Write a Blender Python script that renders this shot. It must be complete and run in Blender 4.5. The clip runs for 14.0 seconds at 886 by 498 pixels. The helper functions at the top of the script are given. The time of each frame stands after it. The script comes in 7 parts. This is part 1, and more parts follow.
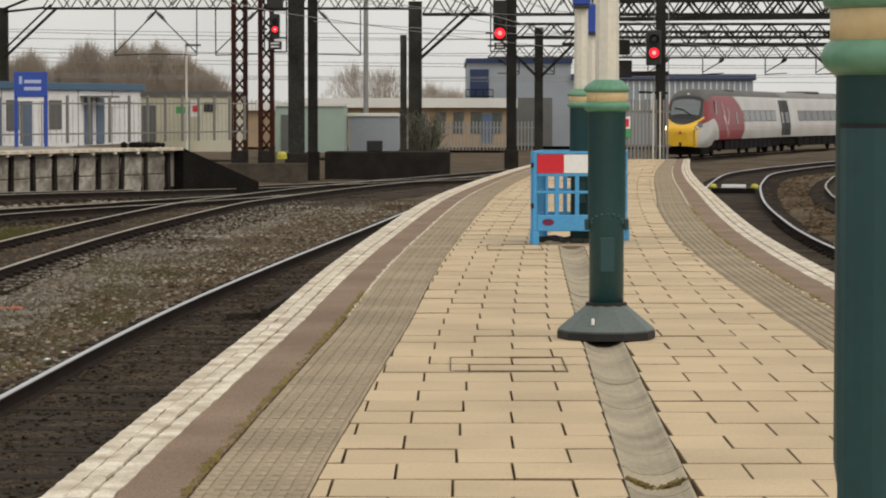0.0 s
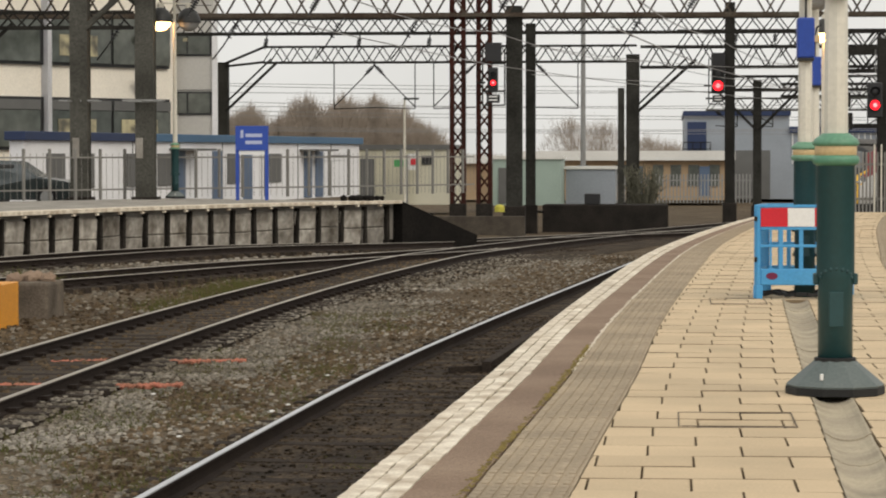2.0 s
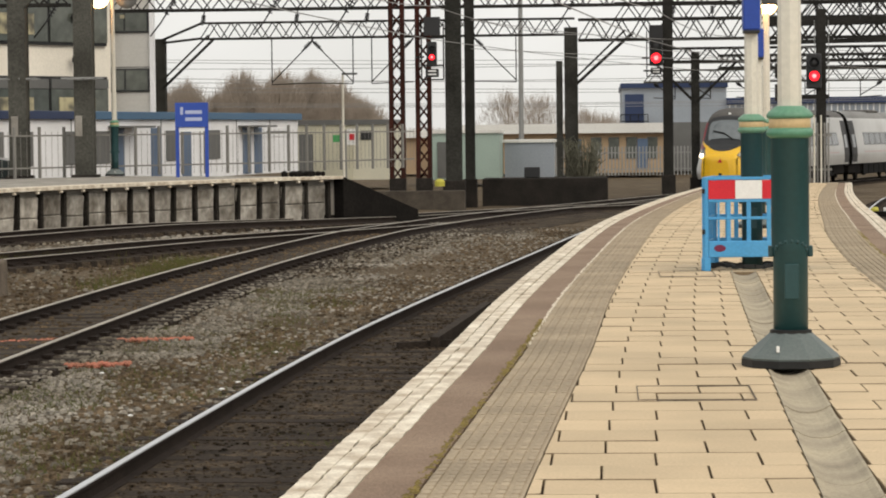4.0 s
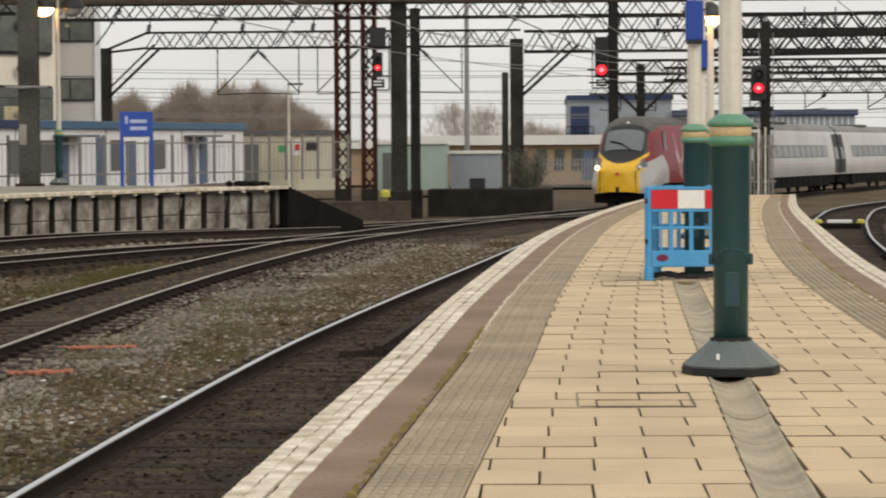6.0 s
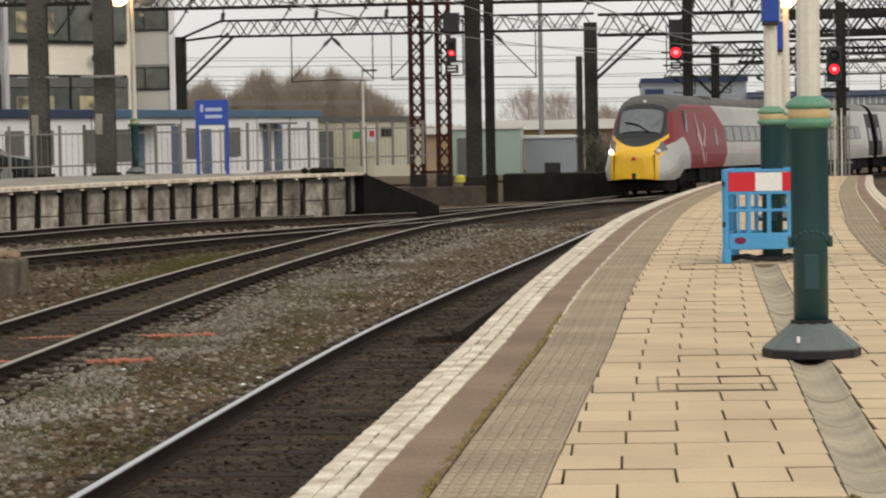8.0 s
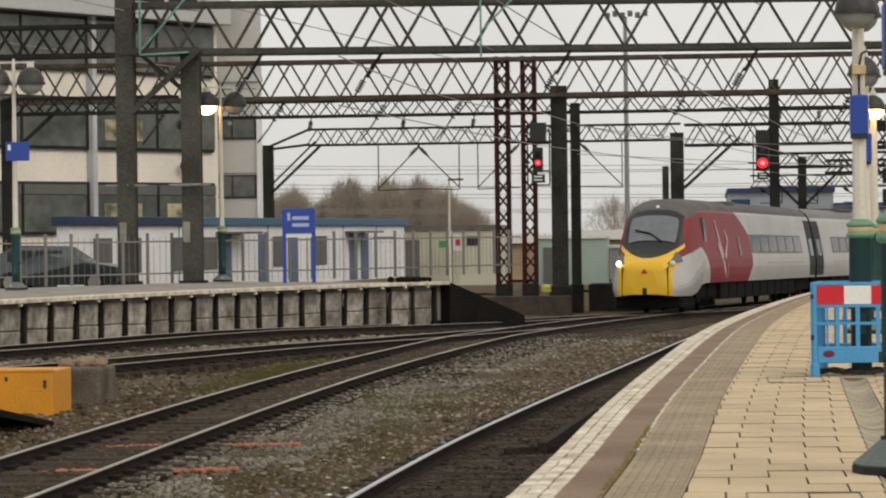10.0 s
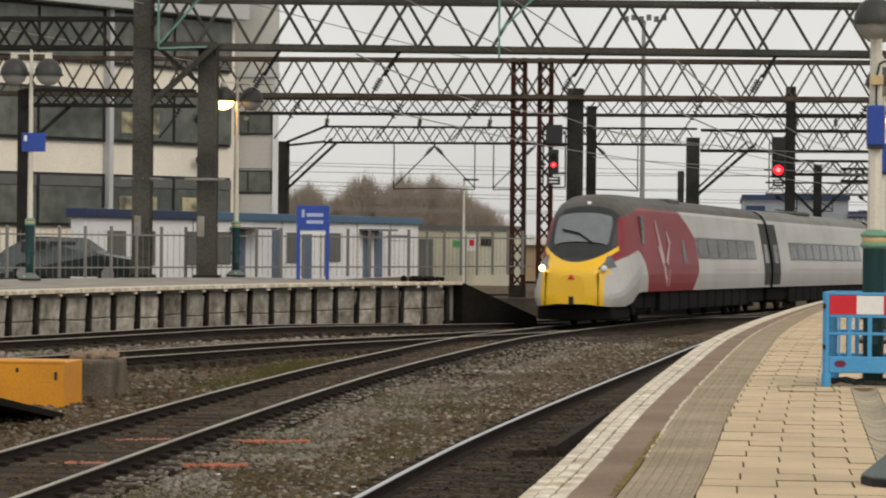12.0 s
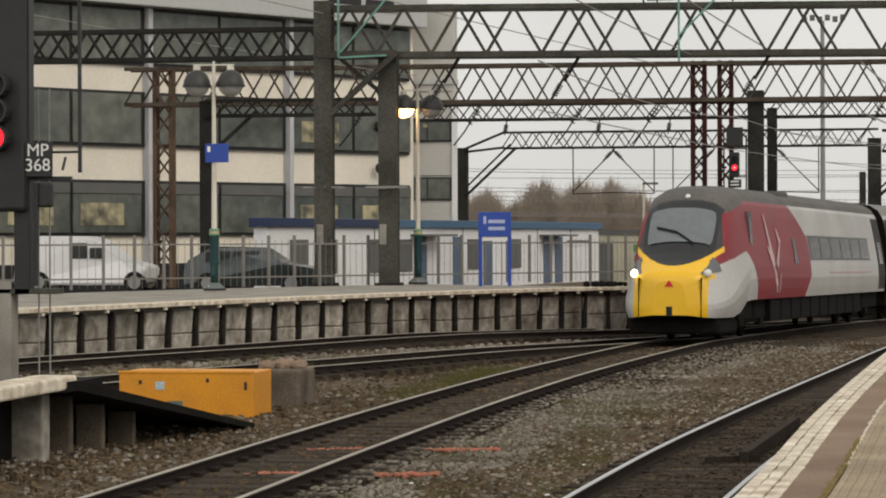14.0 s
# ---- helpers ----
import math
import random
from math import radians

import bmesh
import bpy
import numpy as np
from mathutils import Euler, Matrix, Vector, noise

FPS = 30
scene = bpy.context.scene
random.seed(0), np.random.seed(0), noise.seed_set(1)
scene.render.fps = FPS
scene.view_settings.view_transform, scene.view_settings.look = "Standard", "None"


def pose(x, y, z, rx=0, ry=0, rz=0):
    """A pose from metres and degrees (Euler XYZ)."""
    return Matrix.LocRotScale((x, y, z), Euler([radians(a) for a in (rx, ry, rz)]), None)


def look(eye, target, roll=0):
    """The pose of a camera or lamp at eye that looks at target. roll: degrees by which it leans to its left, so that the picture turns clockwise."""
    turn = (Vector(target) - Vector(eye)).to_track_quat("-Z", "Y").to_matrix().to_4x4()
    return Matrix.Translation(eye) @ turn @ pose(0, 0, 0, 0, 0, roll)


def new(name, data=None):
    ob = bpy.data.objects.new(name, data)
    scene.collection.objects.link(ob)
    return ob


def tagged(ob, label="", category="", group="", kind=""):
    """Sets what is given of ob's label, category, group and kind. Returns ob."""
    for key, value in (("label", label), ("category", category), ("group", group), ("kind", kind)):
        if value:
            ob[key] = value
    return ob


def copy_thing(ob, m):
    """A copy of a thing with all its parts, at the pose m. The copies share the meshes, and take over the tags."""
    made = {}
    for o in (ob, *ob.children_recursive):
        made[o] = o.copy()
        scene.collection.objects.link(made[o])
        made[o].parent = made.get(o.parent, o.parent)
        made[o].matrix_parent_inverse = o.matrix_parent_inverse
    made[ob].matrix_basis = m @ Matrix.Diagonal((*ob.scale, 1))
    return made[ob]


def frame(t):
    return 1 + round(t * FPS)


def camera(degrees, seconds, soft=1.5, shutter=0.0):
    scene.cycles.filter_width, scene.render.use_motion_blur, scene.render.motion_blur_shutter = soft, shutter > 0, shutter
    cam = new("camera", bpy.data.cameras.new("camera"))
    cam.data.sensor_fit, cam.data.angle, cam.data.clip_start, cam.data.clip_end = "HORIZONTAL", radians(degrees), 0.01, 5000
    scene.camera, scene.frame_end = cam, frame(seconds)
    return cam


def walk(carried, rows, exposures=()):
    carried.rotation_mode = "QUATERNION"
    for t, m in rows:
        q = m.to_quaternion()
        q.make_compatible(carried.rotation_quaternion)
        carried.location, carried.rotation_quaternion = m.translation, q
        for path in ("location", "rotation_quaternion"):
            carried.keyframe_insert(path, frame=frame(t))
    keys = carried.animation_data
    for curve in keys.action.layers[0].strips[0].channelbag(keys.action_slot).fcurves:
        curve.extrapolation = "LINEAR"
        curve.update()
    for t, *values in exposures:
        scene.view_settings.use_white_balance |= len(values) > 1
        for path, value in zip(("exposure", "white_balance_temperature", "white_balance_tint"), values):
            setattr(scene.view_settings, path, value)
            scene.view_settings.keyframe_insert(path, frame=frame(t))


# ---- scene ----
cam = camera(17.82, 14.0, 1.9, 0.4)
# seconds, x, height, yaw, pitch, lean to the left
ROWS = [
    (0.0, 0.161, 1.479, 0.180, -2.978, 0.029),
    (0.5, 0.169, 1.486, -0.193, -2.636, -0.186),
    (1.0, 0.181, 1.478, 1.575, -2.142, -0.315),
    (1.5, 0.167, 1.476, 3.895, -1.793, -0.226),
    (2.0, 0.093, 1.487, 4.554, -1.907, -0.065),
    (2.5, 0.007, 1.507, 5.268, -2.979, -1.558),
    (3.0, -0.070, 1.496, 6.518, -3.639, -1.097),
    (3.5, -0.054, 1.495, 4.763, -3.448, -0.500),
    (3.7, -0.030, 1.501, 3.564, -2.507, -0.802),
    (5.8, 0.000, 1.468, 2.653, -2.278, -0.253),
    (6.0, 0.009, 1.469, 2.177, -2.211, -0.353),
    (6.5, 0.007, 1.464, 1.141, -2.276, -0.678),
    (7.0, 0.003, 1.464, 1.433, -2.737, -0.984),
    (7.5, -0.004, 1.468, 2.405, -2.670, -1.043),
    (8.0, -0.011, 1.474, 3.678, -2.498, -1.004),
    (8.2, -0.010, 1.479, 4.116, -2.289, -1.079),
    (10.3, -0.048, 1.513, 6.064, -0.049, -0.502),
    (10.5, -0.067, 1.523, 7.386, 0.103, -0.197),
    (11.0, -0.083, 1.530, 8.829, 0.745, -0.014),
    (11.5, -0.036, 1.519, 7.110, 0.299, 0.564),
    (12.0, -0.031, 1.519, 5.697, -0.287, 0.566),
    (12.5, -0.035, 1.523, 5.187, -0.386, 0.497),
    (13.0, -0.045, 1.530, 5.778, -0.179, 0.058),
    (13.5, -0.100, 1.547, 8.310, -0.016, 0.052),
    (14.0, -0.166, 1.549, 9.288, -0.199, -0.193),
]
walk(cam, [(t, pose(x, 0, z, 90 + p, -r, yaw)) for t, x, z, yaw, p, r in ROWS],
     [(0.0, -0.12), (1.0, 0.0), (3.0, 0.05), (3.5, 0.3), (3.7, 0.25), (5.8, 0.0), (8.2, 0.0), (10.3, -0.15), (12.5, -0.12), (14.0, -0.13)])

# ---- world and light: an overcast winter afternoon ----
world = bpy.data.worlds.new("overcast_sky")
scene.world = world
world.use_nodes = True
wn, wl = world.node_tree.nodes, world.node_tree.links
wn.clear()
sky = wn.new("ShaderNodeTexSky")
sky.sky_type = 'NISHITA'
sky.sun_disc = False
sky.sun_elevation, sky.sun_rotation = radians(32), radians(200)
sky.dust_density, sky.air_density = 4.0, 1.0
hue = wn.new("ShaderNodeHueSaturation")
hue.inputs["Saturation"].default_value = 0.15
hue.inputs["Value"].default_value = 0.12
coord = wn.new("ShaderNodeTexCoord")
cloud = wn.new("ShaderNodeTexNoise")
cloud.inputs["Scale"].default_value, cloud.inputs["Detail"].default_value = 6.0, 5.0
ramp = wn.new("ShaderNodeValToRGB")
ramp.color_ramp.elements[0].position, ramp.color_ramp.elements[0].color = 0.3, (0.72, 0.707, 0.668, 1)
ramp.color_ramp.elements[1].position, ramp.color_ramp.elements[1].color = 0.75, (0.97, 0.956, 0.912, 1)
mixw = wn.new("ShaderNodeMixRGB")
mixw.inputs[0].default_value = 0.8
back = wn.new("ShaderNodeBackground")
back.inputs["Strength"].default_value = 1.09
wout = wn.new("ShaderNodeOutputWorld")
wl.new(sky.outputs[0], hue.inputs["Color"])
wl.new(coord.outputs["Generated"], cloud.inputs["Vector"])
wl.new(cloud.outputs["Fac"], ramp.inputs["Fac"])
wl.new(hue.outputs[0], mixw.inputs[1])
wl.new(ramp.outputs[0], mixw.inputs[2])
wl.new(mixw.outputs[0], back.inputs["Color"])
wl.new(back.outputs[0], wout.inputs["Surface"])
sun = new("sun", bpy.data.lights.new("sun", 'SUN'))
sun.data.energy, sun.data.angle, sun.data.color = 1.25, radians(35), (1.0, 0.90, 0.76)
sun.matrix_basis = look((40, -32, 42), (0, 0, 0))
scene.view_settings.exposure = 0.0


# ---- materials ----
def mat(name, col, rough=0.8, metal=0.0, var=0.25, scale=8.0, fine=60.0, bump=0.15, second=None, amount=0.5, per_object=0.0, coat=0.0):
    """A surface with coarse stains and fine grain; second is the colour of its stains."""
    m = bpy.data.materials.new(name)
    m.use_nodes = True
    n, l = m.node_tree.nodes, m.node_tree.links
    b = n["Principled BSDF"]
    tc = n.new("ShaderNodeTexCoord")
    geo = n.new("ShaderNodeNewGeometry")
    c1 = n.new("ShaderNodeTexNoise")
    c1.inputs["Scale"].default_value, c1.inputs["Detail"].default_value = scale * 0.25, 6.0
    c2 = n.new("ShaderNodeTexNoise")
    c2.inputs["Scale"].default_value, c2.inputs["Detail"].default_value = fine, 4.0
    l.new(geo.outputs["Position"] if per_object >= 0 else tc.outputs["Object"], c1.inputs["Vector"])
    l.new(geo.outputs["Position"] if per_object >= 0 else tc.outputs["Object"], c2.inputs["Vector"])
    r = n.new("ShaderNodeValToRGB")
    r.color_ramp.elements[0].position, r.color_ramp.elements[1].position = 0.5 - 0.3 * amount, 0.62 + 0.2 * (1 - amount)
    s = second or tuple(v * (1 - var) for v in col)
    r.color_ramp.elements[0].color, r.color_ramp.elements[1].color = (*col, 1), (*s, 1)
    l.new(c1.outputs["Fac"], r.inputs["Fac"])
    mm = n.new("ShaderNodeMapRange")
    mm.inputs["From Min"].default_value, mm.inputs["From Max"].default_value = 0.3, 0.7
    mm.inputs["To Min"].default_value, mm.inputs["To Max"].default_value = 1 - var, 1 + var * 0.6
    l.new(c2.outputs["Fac"], mm.inputs["Value"])
    mul = n.new("ShaderNodeVectorMath")
    mul.operation = 'SCALE'
    l.new(r.outputs[0], mul.inputs[0])
    l.new(mm.outputs[0], mul.inputs["Scale"])
    last = mul.outputs[0]
    if per_object > 0:
        oi = n.new("ShaderNodeObjectInfo")
        pm = n.new("ShaderNodeMapRange")
        pm.inputs["To Min"].default_value, pm.inputs["To Max"].default_value = 1 - per_object, 1 + per_object * 0.5
        l.new(oi.outputs["Random"], pm.inputs["Value"])
        isl = n.new("ShaderNodeMapRange")
        isl.inputs["To Min"].default_value, isl.inputs["To Max"].default_value = 1 - per_object, 1 + per_object * 0.5
        l.new(geo.outputs["Random Per Island"], isl.inputs["Value"])
        pp = n.new("ShaderNodeMath")
        pp.operation = 'MULTIPLY'
        l.new(pm.outputs[0], pp.inputs[0])
        l.new(isl.outputs[0], pp.inputs[1])
        mul2 = n.new("ShaderNodeVectorMath")
        mul2.operation = 'SCALE'
        l.new(last, mul2.inputs[0])
        l.new(pp.outputs[0], mul2.inputs["Scale"])
        last = mul2.outputs[0]
    l.new(last, b.inputs["Base Color"])
    b.inputs["Roughness"].default_value, b.inputs["Metallic"].default_value = rough, metal
    b.inputs["Specular IOR Level"].default_value = 0.12 if rough > 0.7 else 0.45
    if coat:
        b.inputs["Coat Weight"].default_value = coat
    if bump:
        bp = n.new("ShaderNodeBump")
        bp.inputs["Strength"].default_value, bp.inputs["Distance"].default_value = bump, 0.02
        l.new(c2.outputs["Fac"], bp.inputs["Height"])
        l.new(bp.outputs[0], b.inputs["Normal"])
    return m


def glow(name, col, strength):
    m = bpy.data.materials.new(name)
    m.use_nodes = True
    b = m.node_tree.nodes["Principled BSDF"]
    b.inputs["Base Color"].default_value = (*col, 1)
    b.inputs["Emission Color"].default_value, b.inputs["Emission Strength"].default_value = (*col, 1), strength
    return m


PAVER = mat("buff_paver", (0.635, 0.495, 0.325), 0.85, var=0.12, scale=4, fine=70, bump=0.12, second=(0.50, 0.395, 0.262), per_object=0.08)
JOINT = mat("paver_joint", (0.15, 0.11, 0.07), 0.95, var=0.3, scale=10)
BLOCK_SIDE = mat("dark_block_side", (0.27, 0.20, 0.125), 0.95, var=0.3, scale=10)
WHITE_EDGE = mat("worn_white_coping", (0.86, 0.79, 0.66), 0.85, var=0.22, scale=18, fine=70, bump=0.3, second=(0.44, 0.355, 0.26), amount=0.62)
BROWN = mat("brown_asphalt_strip", (0.235, 0.165, 0.12), 0.9, var=0.35, scale=4, fine=90, bump=0.35, second=(0.32, 0.235, 0.17))
TACTILE = mat("grey_tactile_slab", (0.43, 0.35, 0.25), 0.9, var=0.18, scale=6, fine=60, bump=0.2, second=(0.33, 0.27, 0.195), per_object=0.09)
MOSS = mat("moss", (0.26, 0.20, 0.065), 0.95, var=0.5, scale=20, fine=120, bump=0.5, second=(0.15, 0.115, 0.05))
CONC = mat("weathered_concrete", (0.36, 0.34, 0.30), 0.9, var=0.2, scale=6, fine=50, bump=0.25, second=(0.20, 0.18, 0.16))
CHANNEL = mat("drain_concrete", (0.47, 0.405, 0.295), 0.85, var=0.18, scale=10, fine=60, bump=0.2, second=(0.29, 0.25, 0.19), per_object=0.06)
BALLAST = mat("ballast_bed", (0.155, 0.120, 0.080), 0.95, var=0.65, scale=2.2, fine=22, bump=0.9, second=(0.070, 0.048, 0.028), amount=0.6)
STONE = mat("ballast_stone", (0.36, 0.33, 0.28), 0.95, var=0.35, scale=2.0, fine=30, bump=0.3, second=(0.16, 0.135, 0.10), amount=0.6, per_object=0.45)
STONE_BROWN = mat("soiled_ballast_stone", (0.235, 0.172, 0.108), 0.95, var=0.4, scale=2.0, fine=30, bump=0.3, second=(0.085, 0.060, 0.035), amount=0.6, per_object=0.5)
DIRT = mat("oily_track_bed", (0.095, 0.070, 0.047), 0.95, var=0.9, scale=7, fine=24, bump=1.0, second=(0.022, 0.017, 0.012), amount=0.6)
DIRT_LT = mat("gravelly_track_bed", (0.085, 0.066, 0.047), 0.95, var=0.5, scale=5, fine=26, bump=0.9, second=(0.035, 0.027, 0.02))
SLEEPER = mat("dark_timber_sleeper", (0.050, 0.039, 0.031), 0.95, var=0.4, scale=10, fine=50, bump=0.6, per_object=0.2)
RAIL_SIDE = mat("rusty_rail_side", (0.030, 0.022, 0.018), 0.9, var=0.4, scale=10, fine=50, bump=0.3)
RAIL_TOP = mat("polished_rail_head", (0.60, 0.61, 0.63), 0.42, 0.6, var=0.12, scale=3, fine=40, bump=0.05)
RAIL_DULL = mat("dull_rail_head", (0.50, 0.45, 0.38), 0.48, 0.6, var=0.3, scale=3, fine=40, bump=0.05)
GREEN = mat("dark_green_paint", (0.013, 0.052, 0.056), 0.42, var=0.10, scale=4, fine=30, bump=0.04, second=(0.022, 0.068, 0.07))
GREEN_LT = mat("pale_green_paint", (0.10, 0.27, 0.17), 0.45, var=0.12, scale=10, fine=40, bump=0.05, second=(0.16, 0.30, 0.20))
CREAM = mat("cream_paint", (0.62, 0.46, 0.24), 0.5, var=0.1, scale=8, fine=40, bump=0.05)
WHITE_POLE = mat("white_pole_paint", (0.72, 0.69, 0.60), 0.45, var=0.08, scale=4, fine=30, bump=0.04, second=(0.60, 0.56, 0.46))
GREY_BASE = mat("grey_rubber_collar", (0.10, 0.125, 0.12), 0.55, var=0.15, scale=8, fine=60, bump=0.1, second=(0.15, 0.17, 0.165))
BLACK = mat("black_rubber", (0.012, 0.012, 0.012), 0.7, var=0.3, scale=10, fine=60)
BLUE_BAR = mat("blue_barrier_plastic", (0.055, 0.30, 0.60), 0.5, var=0.1, scale=6, fine=40, bump=0.04, second=(0.09, 0.34, 0.60))
RED_REF = mat("red_reflective", (0.62, 0.015, 0.03), 0.4, var=0.08, scale=6, fine=40, bump=0.03)
WHITE_REF = mat("white_reflective", (0.80, 0.80, 0.78), 0.4, var=0.06, scale=6, fine=40, bump=0.03)
BLUE_SIGN = mat("blue_sign_enamel", (0.020, 0.065, 0.36), 0.4, var=0.1, scale=5, fine=30, bump=0.02)
STEEL_DK = mat("dark_gantry_steel", (0.020, 0.019, 0.017), 0.8, var=0.3, scale=5, fine=20, bump=0.2, second=(0.036, 0.034, 0.030))
STEEL_GREY = mat("grey_mast_steel", (0.088, 0.086, 0.074), 0.8, var=0.3, scale=3, fine=14, bump=0.2, second=(0.046, 0.044, 0.037))
STEEL_MID = mat("weathered_mast_steel", (0.046, 0.045, 0.039), 0.8, var=0.35, scale=5, fine=16, bump=0.2, second=(0.024, 0.023, 0.020))
STEEL_RUST = mat("rust_red_steel", (0.060, 0.019, 0.013), 0.85, var=0.3, scale=5, fine=20, bump=0.2, second=(0.03, 0.015, 0.012))
STEEL_TAN = mat("rusty_tan_steel", (0.16, 0.105, 0.07), 0.85, var=0.3, scale=5, fine=20, bump=0.2, second=(0.09, 0.06, 0.045))
VERDI = mat("green_copper", (0.16, 0.34, 0.28), 0.7, var=0.2, scale=6, fine=30)
GALV = mat("galvanised_steel", (0.30, 0.30, 0.29), 0.55, 0.4, var=0.15, scale=5, fine=30, bump=0.1)
FENCE = mat("grey_fence_steel", (0.24, 0.23, 0.21), 0.6, 0.1, var=0.15, scale=5, fine=30, bump=0.1)
WIRE = mat("contact_wire", (0.30, 0.29, 0.28), 0.6, 0.2, var=0.2)
SILVER = mat("silver_train_paint", (0.53, 0.525, 0.51), 0.38, 0.1, var=0.06, scale=2, fine=10, bump=0.01, second=(0.43, 0.42, 0.40), coat=0.1)
TRAIN_RED = mat("red_train_paint", (0.25, 0.012, 0.022), 0.42, var=0.08, scale=2, fine=10, bump=0.01, second=(0.19, 0.012, 0.02))
TRAIN_YEL = mat("yellow_train_paint", (0.86, 0.50, 0.012), 0.35, var=0.05, scale=3, fine=12, bump=0.01, second=(0.78, 0.46, 0.02), coat=0.2)
TRAIN_ROOF = mat("grimy_train_roof", (0.085, 0.080, 0.074), 0.65, var=0.2, scale=3, fine=12, bump=0.08, second=(0.13, 0.12, 0.11))
TRAIN_BLACK = mat("black_cab_mask", (0.022, 0.023, 0.025), 0.35, var=0.2, scale=3, fine=12, bump=0.01)
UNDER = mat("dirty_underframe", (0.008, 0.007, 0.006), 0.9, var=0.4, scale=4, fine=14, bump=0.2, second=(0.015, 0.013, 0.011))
SKIRT = mat("dark_grey_skirt", (0.010, 0.0095, 0.009), 0.85, var=0.3, scale=3, fine=14, bump=0.1)
WINDOW_DK = mat("dark_tinted_glass", (0.018, 0.020, 0.021), 0.16, var=0.2, scale=3, fine=8, bump=0.0, second=(0.05, 0.05, 0.048))
SCREEN = mat("cab_windscreen_glass", (0.16, 0.18, 0.19), 0.05, var=0.1, scale=2, fine=5, bump=0.0, coat=0.5)
BRICK_LT = mat("pale_cladding", (0.88, 0.82, 0.71), 0.8, var=0.08, scale=2, fine=12, bump=0.05, second=(0.78, 0.73, 0.63))
FASCIA = mat("silver_roof_fascia", (0.52, 0.53, 0.52), 0.45, 0.2, var=0.05, scale=1, fine=6, bump=0.02)
GLASS_NB = mat("office_glass", (0.075, 0.088, 0.08), 0.12, var=0.35, scale=0.6, fine=1.5, bump=0.0, second=(0.15, 0.155, 0.13))
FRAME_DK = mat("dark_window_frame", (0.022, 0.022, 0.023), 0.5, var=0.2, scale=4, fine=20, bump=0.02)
def mottle(m, scale):
    """Uneven brightness, as of furniture and walls in a lit room."""
    n, l = m.node_tree.nodes, m.node_tree.links
    tc, tx, mr = n.new("ShaderNodeTexCoord"), n.new("ShaderNodeTexNoise"), n.new("ShaderNodeMapRange")
    tx.inputs["Scale"].default_value = scale
    mr.inputs["From Min"].default_value, mr.inputs["From Max"].default_value = 0.35, 0.65
    mr.inputs["To Min"].default_value, mr.inputs["To Max"].default_value = 0.02, 0.6
    l.new(tc.outputs["Object"], tx.inputs["Vector"])
    l.new(tx.outputs["Fac"], mr.inputs["Value"])
    l.new(mr.outputs[0], n["Principled BSDF"].inputs["Emission Strength"])
    n["Principled BSDF"].inputs["Base Color"].default_value = (0.08, 0.075, 0.06, 1)
    return m


LIT = glow("lit_office_room", (0.50, 0.42, 0.22), 0.30)
mottle(LIT, 1.6)
HUT_WHITE = mat("white_cabin_panel", (0.86, 0.86, 0.88), 0.7, var=0.06, scale=3, fine=16, bump=0.04, second=(0.76, 0.76, 0.77))
HUT_BLUE = mat("blue_roof_trim", (0.055, 0.135, 0.24), 0.5, var=0.12, scale=3, fine=16, bump=0.04)
HUT_NAVY = mat("navy_trim", (0.014, 0.030, 0.09), 0.5, var=0.12, scale=3, fine=16, bump=0.04)
GREY_SHUT = mat("grey_shutter", (0.13, 0.13, 0.125), 0.6, var=0.12, scale=6, fine=30, bump=0.1)
BLUE_DOOR = mat("blue_grey_door", (0.10, 0.15, 0.24), 0.5, var=0.12, scale=6, fine=30, bump=0.04)
CREAM_CAB = mat("cream_container", (0.66, 0.63, 0.50), 0.6, var=0.08, scale=3, fine=18, bump=0.1, second=(0.57, 0.55, 0.44))
TEAL_SHED = mat("pale_green_shed", (0.34, 0.43, 0.38), 0.6, var=0.1, scale=3, fine=18, bump=0.1)
TAN_BRICK = mat("tan_brickwork", (0.44, 0.32, 0.20), 0.85, var=0.12, scale=3, fine=18, bump=0.2, second=(0.36, 0.26, 0.165))
PALE_ROOF = mat("pale_metal_roof", (0.72, 0.71, 0.67), 0.5, var=0.1, scale=2, fine=10, bump=0.05)
GREY_CLAD = mat("blue_grey_cladding", (0.30, 0.33, 0.37), 0.55, var=0.08, scale=2, fine=10, bump=0.1, second=(0.26, 0.29, 0.32))
SOOTY = mat("sooty_concrete", (0.17, 0.14, 0.11), 0.9, var=0.3, scale=8, fine=30, bump=0.4, second=(0.08, 0.065, 0.05))
YELLOW_BOX = mat("yellow_buffer_paint", (0.72, 0.30, 0.012), 0.5, var=0.15, scale=6, fine=30, bump=0.1, second=(0.58, 0.24, 0.02))
STICKER = mat("pale_blue_sticker", (0.50, 0.62, 0.68), 0.5, var=0.3, scale=30, fine=90, bump=0.05)
BUND = mat("sooty_timber_wall", (0.034, 0.029, 0.025), 0.9, var=0.4, scale=6, fine=24, bump=0.4, second=(0.018, 0.016, 0.014))
LOW_WALL = mat("grimy_low_wall", (0.10, 0.085, 0.068), 0.9, var=0.3, scale=8, fine=30, bump=0.4, second=(0.05, 0.042, 0.034))
ORANGE_MARK = mat("faded_orange_paint", (0.52, 0.19, 0.13), 0.85, var=0.3, scale=14, fine=40, bump=0.3, second=(0.30, 0.15, 0.10))
BARK = mat("winter_twigs", (0.36, 0.30, 0.245), 0.95, var=0.2, scale=1, fine=4, bump=0.0, second=(0.29, 0.245, 0.20))
WEED = mat("track_weeds", (0.085, 0.10, 0.028), 0.9, var=0.4, scale=4, fine=30, second=(0.12, 0.095, 0.04))
